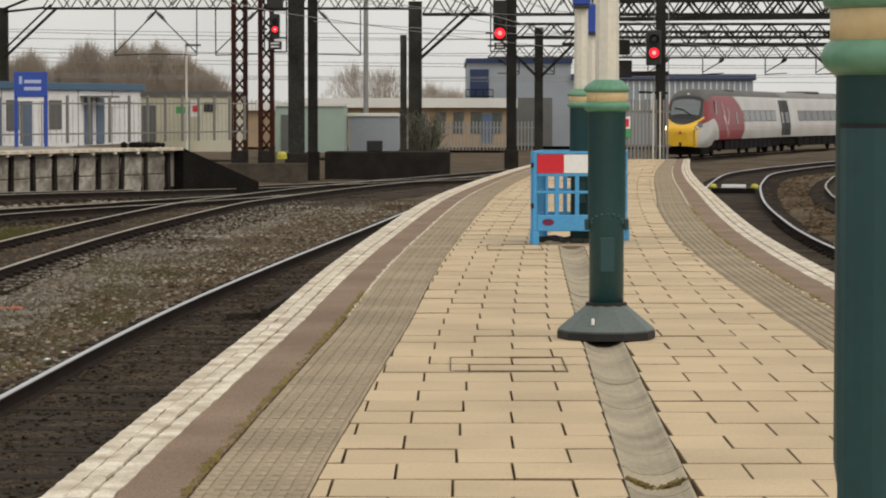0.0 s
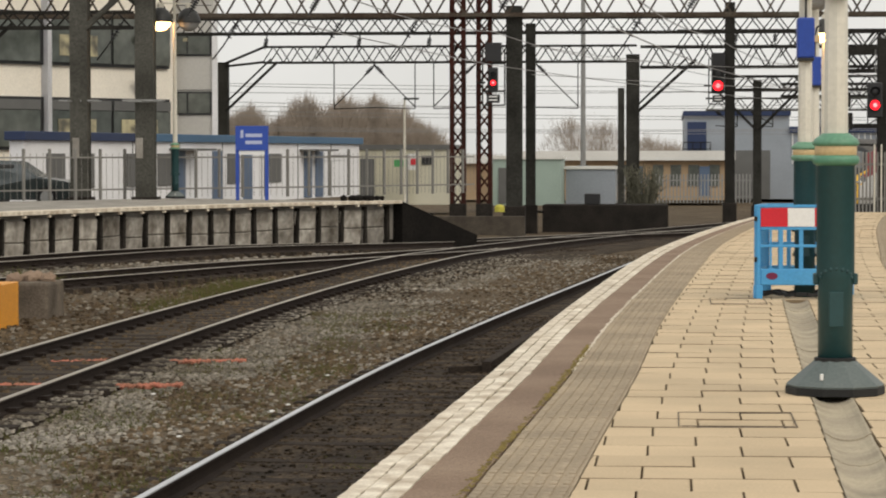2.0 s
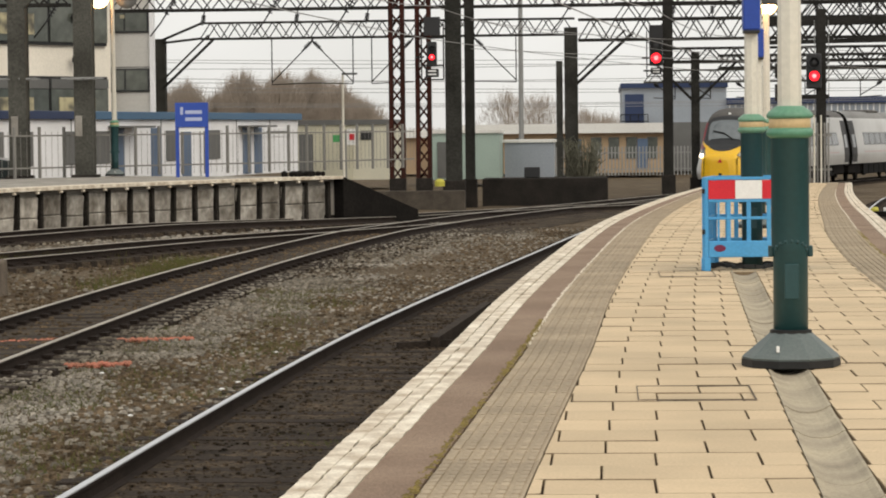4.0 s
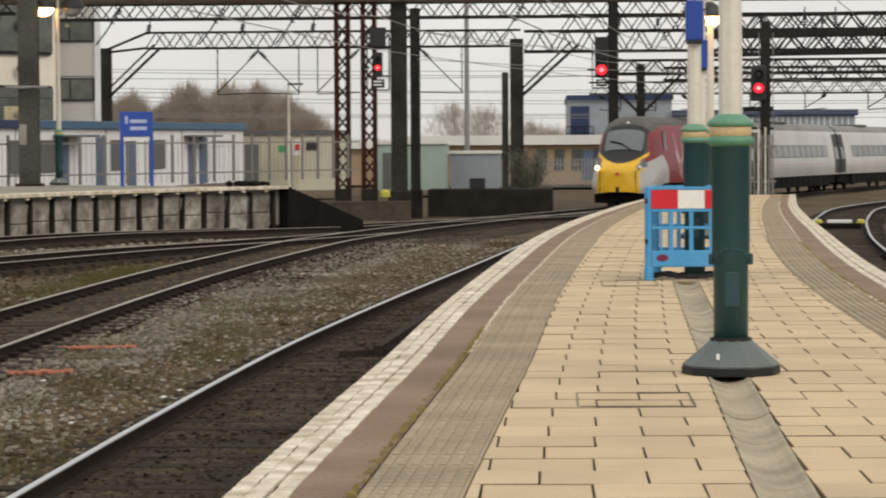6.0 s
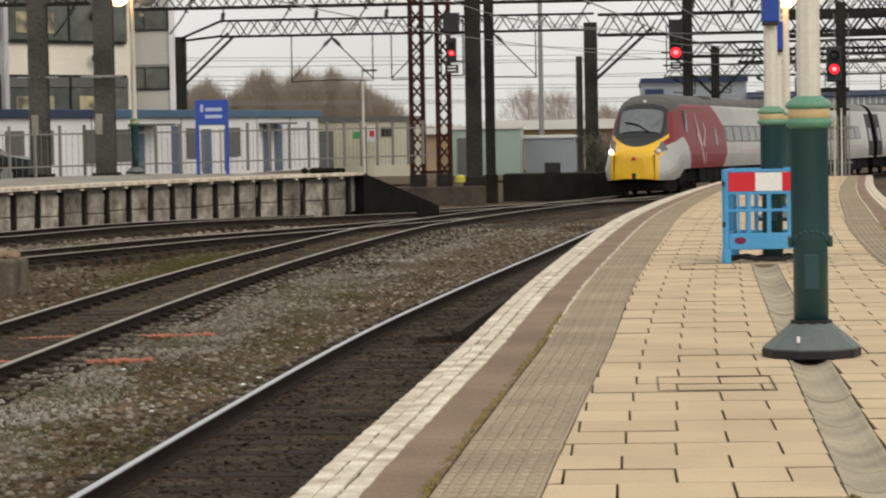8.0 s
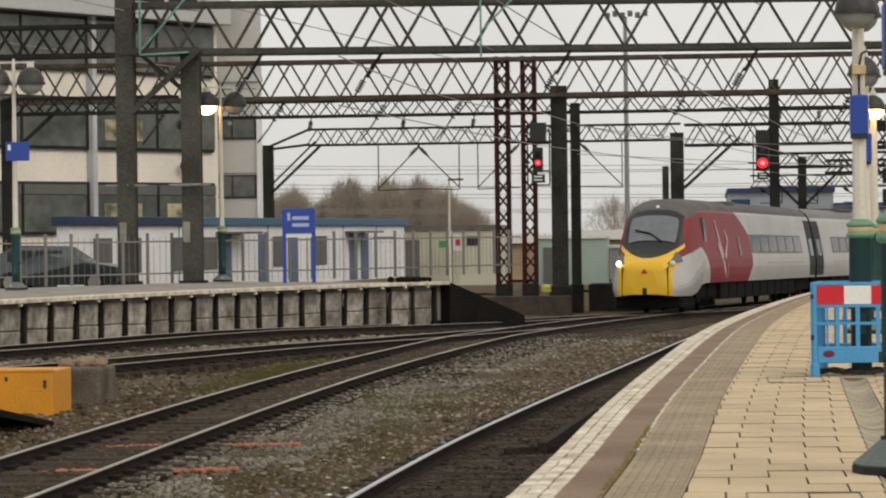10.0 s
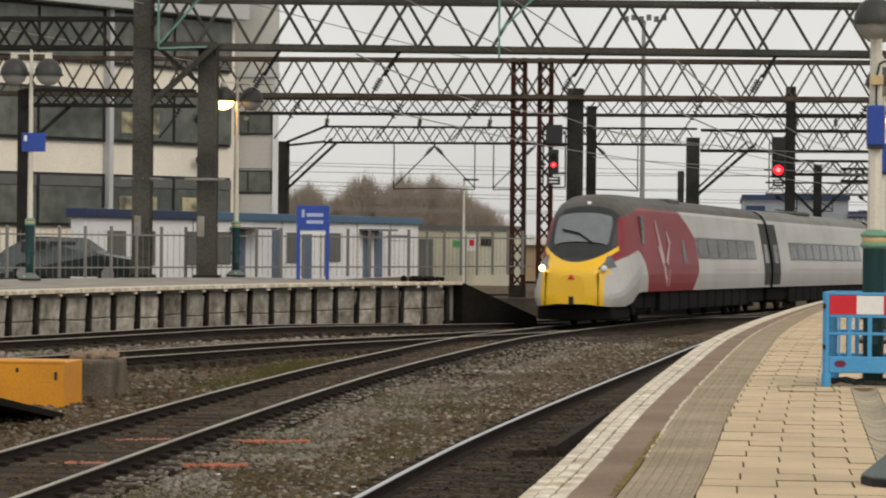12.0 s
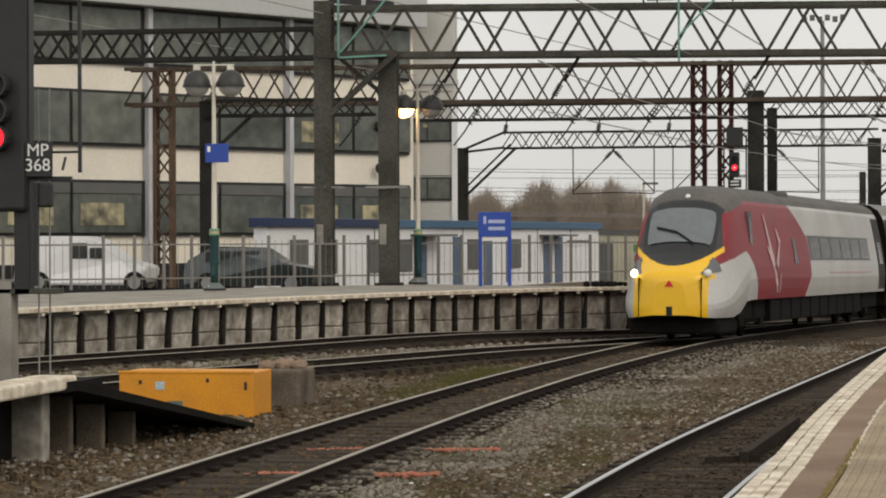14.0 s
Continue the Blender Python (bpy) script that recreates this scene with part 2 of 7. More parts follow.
RED_LAMP = glow("red_signal_lamp", (1.0, 0.012, 0.02), 3.0)
RED_CORE = glow("red_signal_core", (1.0, 0.13, 0.13), 4.0)
HEAD_LAMP = glow("headlamp_glow", (1.0, 0.84, 0.60), 5.0)
STREET_LIT = glow("sodium_lamp_glow", (1.0, 0.52, 0.18), 14.0)
LAMP_GLASS = mat("grey_lamp_bowl", (0.33, 0.33, 0.32), 0.2, var=0.1, scale=6, fine=20, bump=0.0)
LAMP_HOOD = mat("dark_lamp_hood", (0.035, 0.035, 0.033), 0.5, var=0.2, scale=6, fine=20, bump=0.03)
CAR_DK = mat("dark_car_paint", (0.025, 0.035, 0.035), 0.25, 0.3, var=0.1, bump=0.0, coat=0.5)
VAN_WHITE = mat("white_van_paint", (0.70, 0.70, 0.70), 0.35, var=0.06, bump=0.0, coat=0.4)
TYRE = mat("tyre_rubber", (0.02, 0.02, 0.02), 0.85, var=0.2)


# ---- mesh helpers ----
def part(name, bm, material, parent=None, label="", smooth=False):
    me = bpy.data.meshes.new(name)
    bm.to_mesh(me)
    bm.free()
    for f in (me.polygons if smooth else ()):
        f.use_smooth = True
    me.materials.append(material)
    ob = new(name, me)
    ob.parent = parent
    return tagged(ob, label)


def share(name, me, parent, m):
    ob = new(name, me)
    ob.parent = parent
    ob.matrix_basis = m
    return ob


def raw(name, verts, faces, material, parent=None, label=""):
    me = bpy.data.meshes.new(name)
    me.from_pydata(verts, [], faces)
    me.materials.append(material)
    ob = new(name, me)
    ob.parent = parent
    return tagged(ob, label)


def thing(name, label, category, m=None, group="", kind=""):
    ob = new(name)
    ob.empty_display_size = 0.2
    if m is not None:
        ob.matrix_basis = m
    return tagged(ob, label, category, group, kind)


def box(bm, x0, x1, y0, y1, z0, z1, bevel=0.0):
    r = bmesh.ops.create_cube(bm, size=1.0, matrix=Matrix.LocRotScale(((x0 + x1) / 2, (y0 + y1) / 2, (z0 + z1) / 2), None, (abs(x1 - x0), abs(y1 - y0), abs(z1 - z0))))
    if bevel:
        edges = list({e for v in r["verts"] for e in v.link_edges})
        bmesh.ops.bevel(bm, geom=edges, offset=bevel, segments=2, affect='EDGES', profile=0.5)
    return bm


def B(*dims, bevel=0.0):
    return box(bmesh.new(), *dims, bevel=bevel)


def beam(bm, a, b, w, h=None):
    """A bar of section w by h from a to b."""
    a, b = Vector(a), Vector(b)
    d = b - a
    q = d.to_track_quat('Z', 'Y') if abs(d.z) > 0.9 * d.length else d.to_track_quat('Z', 'X')
    bmesh.ops.create_cube(bm, size=1.0, matrix=Matrix.LocRotScale((a + b) / 2, q, (w, h or w, d.length)))
    return bm


def lathe(bm, profile, seg=24, at=(0, 0, 0), closed=True):
    """A turned solid from (radius, height) rows."""
    rings = []
    for r, z in profile:
        rings.append([bm.verts.new((at[0] + r * math.cos(2 * math.pi * i / seg), at[1] + r * math.sin(2 * math.pi * i / seg), at[2] + z)) for i in range(seg)])
    for a, b in zip(rings, rings[1:]):
        for i in range(seg):
            bm.faces.new((a[i], a[(i + 1) % seg], b[(i + 1) % seg], b[i]))
    if closed:
        bm.faces.new(rings[0][::-1])
        bm.faces.new(rings[-1])
    return bm


def curve(pts, step=1.0):
    """A smooth line through the points, in even steps."""
    p = [Vector((*q, 0)) if len(q) == 2 else Vector(q) for q in pts]
    p = [2 * p[0] - p[1], *p, 2 * p[-1] - p[-2]]
    out = []
    for i in range(1, len(p) - 2):
        for k in range(12):
            t = k / 12
            out.append(0.5 * (2 * p[i] + (p[i + 1] - p[i - 1]) * t + (2 * p[i - 1] - 5 * p[i] + 4 * p[i + 1] - p[i + 2]) * t * t + (3 * p[i] - p[i - 1] - 3 * p[i + 1] + p[i + 2]) * t ** 3))
    out.append(p[-2])
    s = np.concatenate([[0], np.cumsum([(b - a).length for a, b in zip(out, out[1:])])])
    n = max(2, int(s[-1] / step) + 1)
    at = np.linspace(0, s[-1], n)
    a = np.array([tuple(v) for v in out])
    return [Vector((np.interp(v, s, a[:, 0]), np.interp(v, s, a[:, 1]), np.interp(v, s, a[:, 2]))) for v in at]


def tangents(line):
    return [((line[min(i + 1, len(line) - 1)] - line[max(i - 1, 0)]).normalized()) for i in range(len(line))]


def extrude_along(line, section, shift=0.0):
    """Sweeps a closed section, (across to the right, up) rows, along a line."""
    verts, faces, k = [], [], len(section)
    for p, t in zip(line, tangents(line)):
        r = Vector((t.y, -t.x, 0)).normalized()
        verts += [tuple(p + r * (u + shift) + Vector((0, 0, v))) for u, v in section]
    for i in range(len(line) - 1):
        for j in range(k):
            a, b = i * k + j, i * k + (j + 1) % k
            faces.append((a, b, b + k, a + k))
    faces += [tuple(range(k))[::-1], tuple(range(len(verts) - k, len(verts)))]
    return verts, faces


# ---- the plan ----
RAIL = -0.915
EDGE_L = curve([(-1.50, -4), (-1.46, 4), (-1.39, 10), (-1.25, 15), (-1.12, 19), (-0.97, 25), (-0.71, 32), (-0.26, 42), (0.40, 51), (1.46, 62), (2.5, 71), (2.8, 73.5)], 0.5)
EDGE_R = curve([(3.42, -4), (3.42, 15), (3.47, 24), (3.58, 29), (3.72, 33), (3.98, 38.2), (4.45, 46.6), (4.82, 53.3), (5.42, 62.3), (6.35, 73.5)], 0.5)
T1 = curve([(-3.25, -4), (-3.2, 4), (-3.02, 15), (-2.9, 18.3), (-2.77, 22.5), (-2.56, 28.1), (-2.32, 33), (-1.98, 38), (-1.52, 44), (-0.70, 54), (0.02, 63), (0.85, 72), (1.9, 82), (3.4, 94), (6.5, 112)], 1.0)
T2 = curve([(-7.25, -4), (-7.22, 25), (-7.15, 36), (-6.97, 45), (-6.6, 54), (-5.72, 66), (-4.6, 76), (-3.35, 85), (-1.78, 94), (-0.55, 100), (0.25, 104), (1.13, 108.5), (2.35, 114.5), (3.55, 120), (6.45, 132), (11.8, 152), (21.2, 183), (31, 206), (45, 235), (62, 265), (84, 298)], 1.0)
T3 = curve([(-21.5, 36), (-18.2, 46), (-15.6, 54), (-14.0, 58.3), (-12.4, 63.5), (-10.7, 69.7), (-8.6, 76.2), (-6.2, 83.5), (-3.1, 91), (1.6, 101), (8.5, 118), (20, 145)], 1.0)
T4 = curve([(-13.6, 42.5), (-11.8, 49.6), (-10.7, 54.1), (-9.2, 60.3), (-7.5, 66), (-5.8, 71.5), (-4.6, 75.5)], 1.0)
T5 = curve([(5.4, -4), (5.4, 25), (5.48, 38), (5.7, 46), (5.8, 50), (6.08, 56), (6.85, 67), (7.9, 77.8), (8.75, 85), (10.1, 94.5), (11.7, 101), (13.6, 107), (17.0, 116), (26, 134)], 1.0)
T6 = curve([(10.0, 50), (10.15, 62), (10.5, 70), (11.0, 75.5), (11.7, 81.5), (12.7, 88), (13.9, 94.3), (17.2, 106), (25, 122)], 1.0)


def x_on(line, y):
    return float(np.interp(y, [p.y for p in line], [p.x for p in line]))


def dip(y):
    """The running lines fall gently away from the station."""
    return -0.0088 * min(63.0, max(0.0, y - 68.0))


def ground_dip(x, y):
    """The fall fades out to the right of the running lines."""
    return dip(y) * min(1.0, max(0.0, (x_on(T2, y) + 7.0 - x) / 4.0))


def rise(x, y):
    """The station throat is a little higher towards the far platform."""
    return 0.22 * min(1.0, max(0.0, (-x - 7.5 + 0.05 * (y - 60)) / 5.0))


# ---- the ground ----
def build_ground():
    xs = np.concatenate([np.linspace(-900, -60, 8), np.linspace(-40, 30, 141), np.linspace(60, 900, 8)])
    ys = np.concatenate([np.linspace(-200, -10, 5), np.linspace(0, 130, 261), np.linspace(145, 260, 12), np.linspace(400, 3000, 6)])
    verts, faces = [], []
    for y in ys:
        for x in xs:
            z = -1.13 + rise(x, y) + ground_dip(x, y)
            if -41 < x < 31 and -1 < y < 131:
                z += 0.05 * noise.noise((x * 0.5, y * 0.35, 0)) + 0.03 * noise.noise((x * 2.2, y * 2.2, 3))
            if y > 131:
                z -= 0.0045 * min(y - 131, 150)
            verts.append((x, y, z))
    n = len(xs)
    for j in range(len(ys) - 1):
        for i in range(n - 1):
            faces.append((j * n + i, j * n + i + 1, (j + 1) * n + i + 1, (j + 1) * n + i))
    g = raw("ground", verts, faces, BALLAST)
    for f in g.data.polygons:
        f.use_smooth = True
    tagged(g, "dark brown railway ballast and dirt ground", "ground", kind="structure")


def build_stones():
    """Loose ballast, thickest on the shoulders between the tracks."""
    rng = np.random.default_rng(5)
    lump = np.array([(-1, -1, -0.7), (1, -1, -0.7), (1, 1, -0.7), (-1, 1, -0.7), (-0.7, -0.7, 0.7), (0.7, -0.7, 0.7), (0.7, 0.7, 0.7), (-0.7, 0.7, 0.7)], float) * 0.75
    quads = [(3, 2, 1, 0), (4, 5, 6, 7), (0, 1, 5, 4), (1, 2, 6, 5), (2, 3, 7, 6), (3, 0, 4, 7)]
    heaps = {"grey": ([], []), "brown": ([], []), "dark": ([], [])}

    def scatter(count, y0, y1, xl, xr, size, tone="", power=1.35):
        for _ in range(count):
            y = y0 + (y1 - y0) * rng.random() ** power
            a, b = xl(y), xr(y)
            f = rng.random()
            x = a + (b - a) * f
            if tone != "dark" and noise.noise((x * 0.45, y * 0.22, 7)) < rng.random() * 0.9 - 0.65:
                continue
            kind = tone or ("grey" if f + 0.35 * noise.noise((x * 0.8, y * 0.25, 2)) < 0.42 + 0.12 * rng.random() else "brown")
            if kind == "brown" and not tone and rng.random() < 0.32:
                kind = "grey"
            verts, faces = heaps[kind]
            s = size * (0.45 + rng.random() ** 2)
            p = lump * s * rng.uniform(0.6, 1.2, (8, 3))
            t = rng.random() * 6.28
            c, d = math.cos(t), math.sin(t)
            z = -1.115 + rise(x, y) + ground_dip(x, y) + 0.05 * noise.noise((x * 0.5, y * 0.35, 0)) + s * 0.25
            if abs(x - x_on(T1, y)) < 0.7 or abs(x - x_on(T2, y)) < 0.7:
                z = RAIL - 0.148 + dip(y) + s * 0.2
            elif abs(x - x_on(T1, y)) < 1.25 or abs(x - x_on(T2, y)) < 1.25:
                z = RAIL - 0.165 + dip(y) + s * 0.2
            k = len(verts)
            verts.extend([(x + u * c - v * d, y + u * d + v * c, z + w * 0.7) for u, v, w in p])
            faces.extend([tuple(k + i for i in q) for q in quads])
    scatter(36000, 13, 75, lambda y: x_on(T2, y) + 0.85, lambda y: x_on(T1, y) - 0.85, 0.034)
    scatter(4500, 22, 62, lambda y: x_on(T2, y) - 5.0, lambda y: x_on(T2, y) - 0.95, 0.042, "brown")
    scatter(11000, 24, 64, lambda y: x_on(T2, y) - 5.5, lambda y: x_on(T2, y) - 0.95, 0.045)
    scatter(2600, 22, 70, lambda y: x_on(T2, y) - 0.65, lambda y: x_on(T2, y) + 0.65, 0.04, "brown")
    scatter(2600, 45, 80, lambda y: x_on(T3, y) + 0.9, lambda y: x_on(T3, y) + 3.2, 0.06, "grey")
    scatter(9000, 9, 45, lambda y: x_on(T1, y) - 0.9, lambda y: x_on(EDGE_L, y) - 0.02, 0.026, "dark")
    scatter(2200, 55, 100, lambda y: x_on(T5, y) + 0.9, lambda y: x_on(T5, y) + 3.0, 0.06, "brown")
    # dark lumps beside the through track, standing in for the train's shade
    scatter(1800, 50, 82, lambda y: x_on(T2, y) + 0.8, lambda y: min(x_on(T1, y) - 0.8, x_on(T2, y) + 2.2), 0.035, "dark", 1.0)
    for tone, material, label in (("grey", STONE, "loose grey ballast stones between the tracks"), ("brown", STONE_BROWN, "soiled brown ballast stones beside the rails"), ("dark", DIRT, "black oily clods along the platform track")):
        st = raw("ballast_stones", *heaps[tone], material)
        tagged(st, label, "ballast", kind="stuff")
    # a dark broken timber lying beside the platform track
    th = thing("timber", "dark broken timber lying beside the platform rail", "timber")
    part("plank", beam(bmesh.new(), (-2.02, 32.9, -1.01), (-1.62, 38.2, -0.93), 0.16, 0.11), SLEEPER, th)
    part("batten", beam(bmesh.new(), (-2.45, 32.8, -1.03), (-1.85, 33.1, -1.02), 0.09, 0.07), SLEEPER, th)


# ---- tracks ----
def build_track(label, line, top, z=RAIL, bed=True, sleepers=True, near=(0, 400), lift=False, soil=None, chairs=True, falls=True):
    tr = thing("railway_track", label, "railway track", kind="structure")
    ln = [Vector((p.x, p.y, z + (rise(p.x, p.y) if lift else 0) + (dip(p.y) if falls else 0) - 0.004 * max(0, min(p.y - 131, 150)))) for p in line]
    head = [(-0.029, -0.012), (0.029, -0.012), (0.029, -0.005), (0.024, 0.0), (-0.024, 0.0), (-0.029, -0.005)]
    web = [(-0.065, -0.155), (0.065, -0.155), (0.065, -0.14), (0.012, -0.12), (0.012, -0.045), (0.034, -0.034), (0.034, -0.013), (-0.034, -0.013), (-0.034, -0.034), (-0.012, -0.045), (-0.012, -0.12), (-0.065, -0.14)]
    for s in (-0.752, 0.752):
        rail = raw("rail", *extrude_along(ln, web, s), RAIL_SIDE, tr)
        raw("rail_head", *extrude_along(ln, head, s), top, rail, "worn steel running surface")
    if bed:
        sec = [(-1.25, -0.34), (1.25, -0.34), (1.18, -0.165), (0.72, -0.148), (-0.72, -0.148), (-1.18, -0.165)]
        raw("track_bed", *extrude_along(ln, sec), soil or DIRT, tr, "gravelly track bed" if soil else "oily dark track bed")
    if sleepers:
        bm = B(-1.22, 1.22, -0.125, 0.125, -0.06, 0.06, bevel=0.012)
        chair = bmesh.new()
        for s in (-0.752, 0.752):
            box(chair, s - 0.14, s - 0.03, -0.07, 0.07, 0.0, 0.05, bevel=0.008)
            box(chair, s + 0.03, s + 0.14, -0.07, 0.07, 0.0, 0.05, bevel=0.008)
        sl, cl = None, None
        acc = 0.0
        tg = tangents(ln)
        for i in range(len(ln) - 1):
            seg = (ln[i + 1] - ln[i]).length
            while acc < seg:
                p = ln[i].lerp(ln[i + 1], acc / seg)
                acc += 0.70
                if not near[0] < p.y < near[1]:
                    continue
                yaw = math.degrees(math.atan2(-tg[i].x, tg[i].y)) + random.uniform(-1, 1)
                m = pose(p.x, p.y, p.z - 0.205 + random.uniform(-0.006, 0.006), 0, 0, yaw)
                if sl is None:
                    sl = part("sleeper", bm, SLEEPER, tr)
                    sl.matrix_basis = m
                    if chairs:
                        cl = part("rail_chair", chair, RAIL_SIDE, sl)
                        cl.matrix_basis = pose(0, 0, 0.06)
                else:
                    o = share("sleeper", sl.data, tr, m)
                    if cl and p.y < 60:
                        share("rail_chair", cl.data, o, pose(0, 0, 0.06))
            acc -= seg
    return tr


def build_throat_bed():
    ln = [Vector((p.x, p.y, RAIL + dip(p.y) - 0.004 * max(0, p.y - 131))) for p in T2 if 70 < p.y < 165]
    ob = raw("ballast_bed", *extrude_along(ln, [(-3.6, -0.5), (3.2, -0.5), (3.0, -0.185), (-3.4, -0.185)]), DIRT)
    tagged(ob, "oil-darkened ballast through the junction", "ballast", kind="structure")


# ---- the near platform ----
WIDTHS = dict(white=0.27, brown=0.27, tactile=0.46)


def offset_line(line, d, z=0.0):
    return [p + Vector((t.y, -t.x, 0)).normalized() * d + Vector((0, 0, z)) for p, t in zip(line, tangents(line))]


def ribbon(line, a, b, z0, z1):
    return extrude_along(line, [(a, z0), (b, z0), (b, z1), (a, z1)])


def taper(y):
    return 1.0 if y < 40 else max(0.62, 1.0 - (y - 40) * 0.012)


def ribbon2(line, a, b, z0, z1):
    verts, faces = [], []
    for p, t in zip(line, tangents(line)):
        r, k = Vector((t.y, -t.x, 0)).normalized(), taper(p.y)
        for u, v in ((a, z0), (b, z0), (b, z1), (a, z1)):
            verts.append(tuple(p + r * u * k + Vector((0, 0, v))))
    for i in range(len(line) - 1):
        for j in range(4):
            q, w = i * 4 + j, i * 4 + (j + 1) % 4
            faces.append((q, w, w + 4, q + 4))
    n = len(verts)
    faces += [(3, 2, 1, 0), (n - 4, n - 3, n - 2, n - 1)]
    return verts, faces


def ragged(line, a, b, z0, z1, rough=0.010, y0=-10, y1=90):
    """A ribbon with chipped, uneven edges and surface."""
    fine = []
    for p, q in zip(line, line[1:]):
        n = 8 if 6 < p.y < 40 else 2
        fine += [p.lerp(q, i / n) for i in range(n)]
    fine = [p for p in fine + [line[-1]] if y0 < p.y < y1]
    verts, faces = [], []
    for p, t in zip(fine, tangents(fine)):
        r, k = Vector((t.y, -t.x, 0)).normalized(), taper(p.y)
        ja = rough * noise.noise((p.y * 4.0, a * 90, 1)) + rough * 0.7 * noise.noise((p.y * 14.0, a * 70, 2))
        jb = rough * noise.noise((p.y * 4.0, b * 90, 3)) + rough * 0.7 * noise.noise((p.y * 14.0, b * 70, 4))
        jz = 0.0025 * noise.noise((p.y * 3.0, a * 50, 5))
        for u, v in ((a + ja, z0), (b + jb, z0), (b + jb, z1 + jz - 0.003), (b * 0.6 + a * 0.4, z1 + jz), (a + ja, z1 + jz - 0.003)):
            verts.append(tuple(p + r * u * k + Vector((0, 0, v))))
    for i in range(len(fine) - 1):
        for j in range(5):
            q, w = i * 5 + j, i * 5 + (j + 1) % 5
            faces.append((q, w, w + 5, q + 5))
    n = len(verts)
    faces += [(4, 3, 2, 1, 0), tuple(range(n - 5, n))]
    return verts, faces


def build_platform():
    pf = thing("platform", "curved island platform paved in buff concrete blocks", "platform", kind="structure")
    ys = np.linspace(-4, 73.5, 156)
    verts, faces = [], []
    for y in ys:
        a, b = x_on(EDGE_L, y) + 0.22, x_on(EDGE_R, y) - 0.22
        verts += [(a, y, -1.3), (b, y, -1.3), (b, y, -0.058), (a, y, -0.058)]
    for i in range(len(ys) - 1):
        for j in range(4):
            q, w = i * 4 + j, i * 4 + (j + 1) % 4
            faces.append((q, w, w + 4, q + 4))
    n = len(verts)
    faces += [(3, 2, 1, 0), (n - 4, n - 3, n - 2, n - 1)]
    raw("platform_body", verts, faces, JOINT, pf, "dark bedding and wall under the paving")
    for side, line in ((1, EDGE_L), (-1, EDGE_R)):
        w0, w1, w2 = WIDTHS["white"], WIDTHS["white"] + WIDTHS["brown"], WIDTHS["white"] + WIDTHS["brown"] + WIDTHS["tactile"]
        for a, b, z in ((0.0, 0.082, 0.003), (0.096, 0.174, 0.009), (0.188, w0, 0.004)):
            raw("coping_band", *ragged(line, side * a, side * b, -0.16, z), WHITE_EDGE, pf, "worn white painted coping")
        raw("coping_bed", *ribbon2(line, side * 0.01, side * w0, -0.2, -0.010), SOOTY, pf)
        raw("asphalt_strip", *ribbon2(line, side * (w0 + 0.002), side * w1, -0.06, -0.004), BROWN, pf, "reddish brown asphalt strip")
        raw("platform_wall", *extrude_along(offset_line(line, side * 0.10), [(-0.04, -1.35), (0.04, -1.35), (0.04, -0.16), (-0.04, -0.16)]), CONC, pf, "sooty concrete platform wall")
        raw("nosing", *extrude_along(offset_line(line, side * 0.06), [(-0.055, -0.2), (0.055, -0.2), (0.055, -0.01), (-0.055, -0.01)]), CONC, pf)
        raw("joint_line", *ragged(line, side * (w1 - 0.004), side * (w1 + 0.016), -0.03, 0.005, 0.02, 19.5, 66), WHITE_EDGE, pf, "broken white mortar line")
        # ribbed tactile slabs
        slab = bmesh.new()
        box(slab, -0.222, 0.222, -0.195, 0.195, -0.06, 0.0, bevel=0.008)
        for k in range(7):
            x = -0.186 + k * 0.062
            for y in (-0.128, 0.0, 0.128):
                box(slab, x - 0.017, x + 0.017, y - 0.053, y + 0.053, -0.002, 0.008)
        me, far = None, []
        tl = offset_line(line, side * (w1 + 0.235))
        acc, tg = 0.0, tangents(tl)
        for i in range(len(tl) - 1):
            seg = (tl[i + 1] - tl[i]).length
            while acc < seg:
                p = tl[i].lerp(tl[i + 1], acc / seg)
                k = taper(p.y)
                p = p - Vector((tg[i].y, -tg[i].x, 0)) * side * (w1 + 0.235) * (1 - k)
                acc += 0.402
                yaw = math.degrees(math.atan2(-tg[i].x, tg[i].y))
                m = pose(p.x, p.y, random.uniform(-0.003, 0.002), 0, 0, yaw) @ Matrix.Diagonal((k, 1, 1, 1))
                if p.y > 0:
                    if me is None:
                        o = part("tactile_slab", slab, TACTILE, pf)
                        me, o.matrix_basis = o.data, m
                    else:
                        share("tactile_slab", me, pf, m)
            acc -= seg
        # moss along the joint between asphalt and slabs
        rng = np.random.default_rng(11 if side > 0 else 12)
        verts, faces = [], []
        ml = offset_line(line, side * w1)
        for i in range(int(len(ml))):
            if not 5 < ml[i].y < (22 if side > 0 else 40):
                continue
            for _ in range(int(60 * max(0.0, noise.noise((ml[i].y * 0.6, side, 0)) + 0.55))):
                q = ml[i] + Vector((rng.normal(-0.004 * side, 0.011), rng.random() * 0.5, 0))
                s = 0.005 + 0.009 * rng.random()
                k = len(verts)
                verts += [(q.x - s, q.y - s, 0.002), (q.x + s, q.y - s * 0.6, 0.002), (q.x + s * 0.4, q.y + s, 0.002), (q.x, q.y, 0.004 + s * 0.5)]
                faces += [(k, k + 1, k + 3), (k + 1, k + 2, k + 3), (k + 2, k, k + 3)]
        raw("moss", verts, faces, MOSS, pf, "yellow-green moss in the joint")
    return pf


def darken_sides(me):
    """All but the upward faces of the blocks take the darker side colour."""
    me.materials.append(BLOCK_SIDE)
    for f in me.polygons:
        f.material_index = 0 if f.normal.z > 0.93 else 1


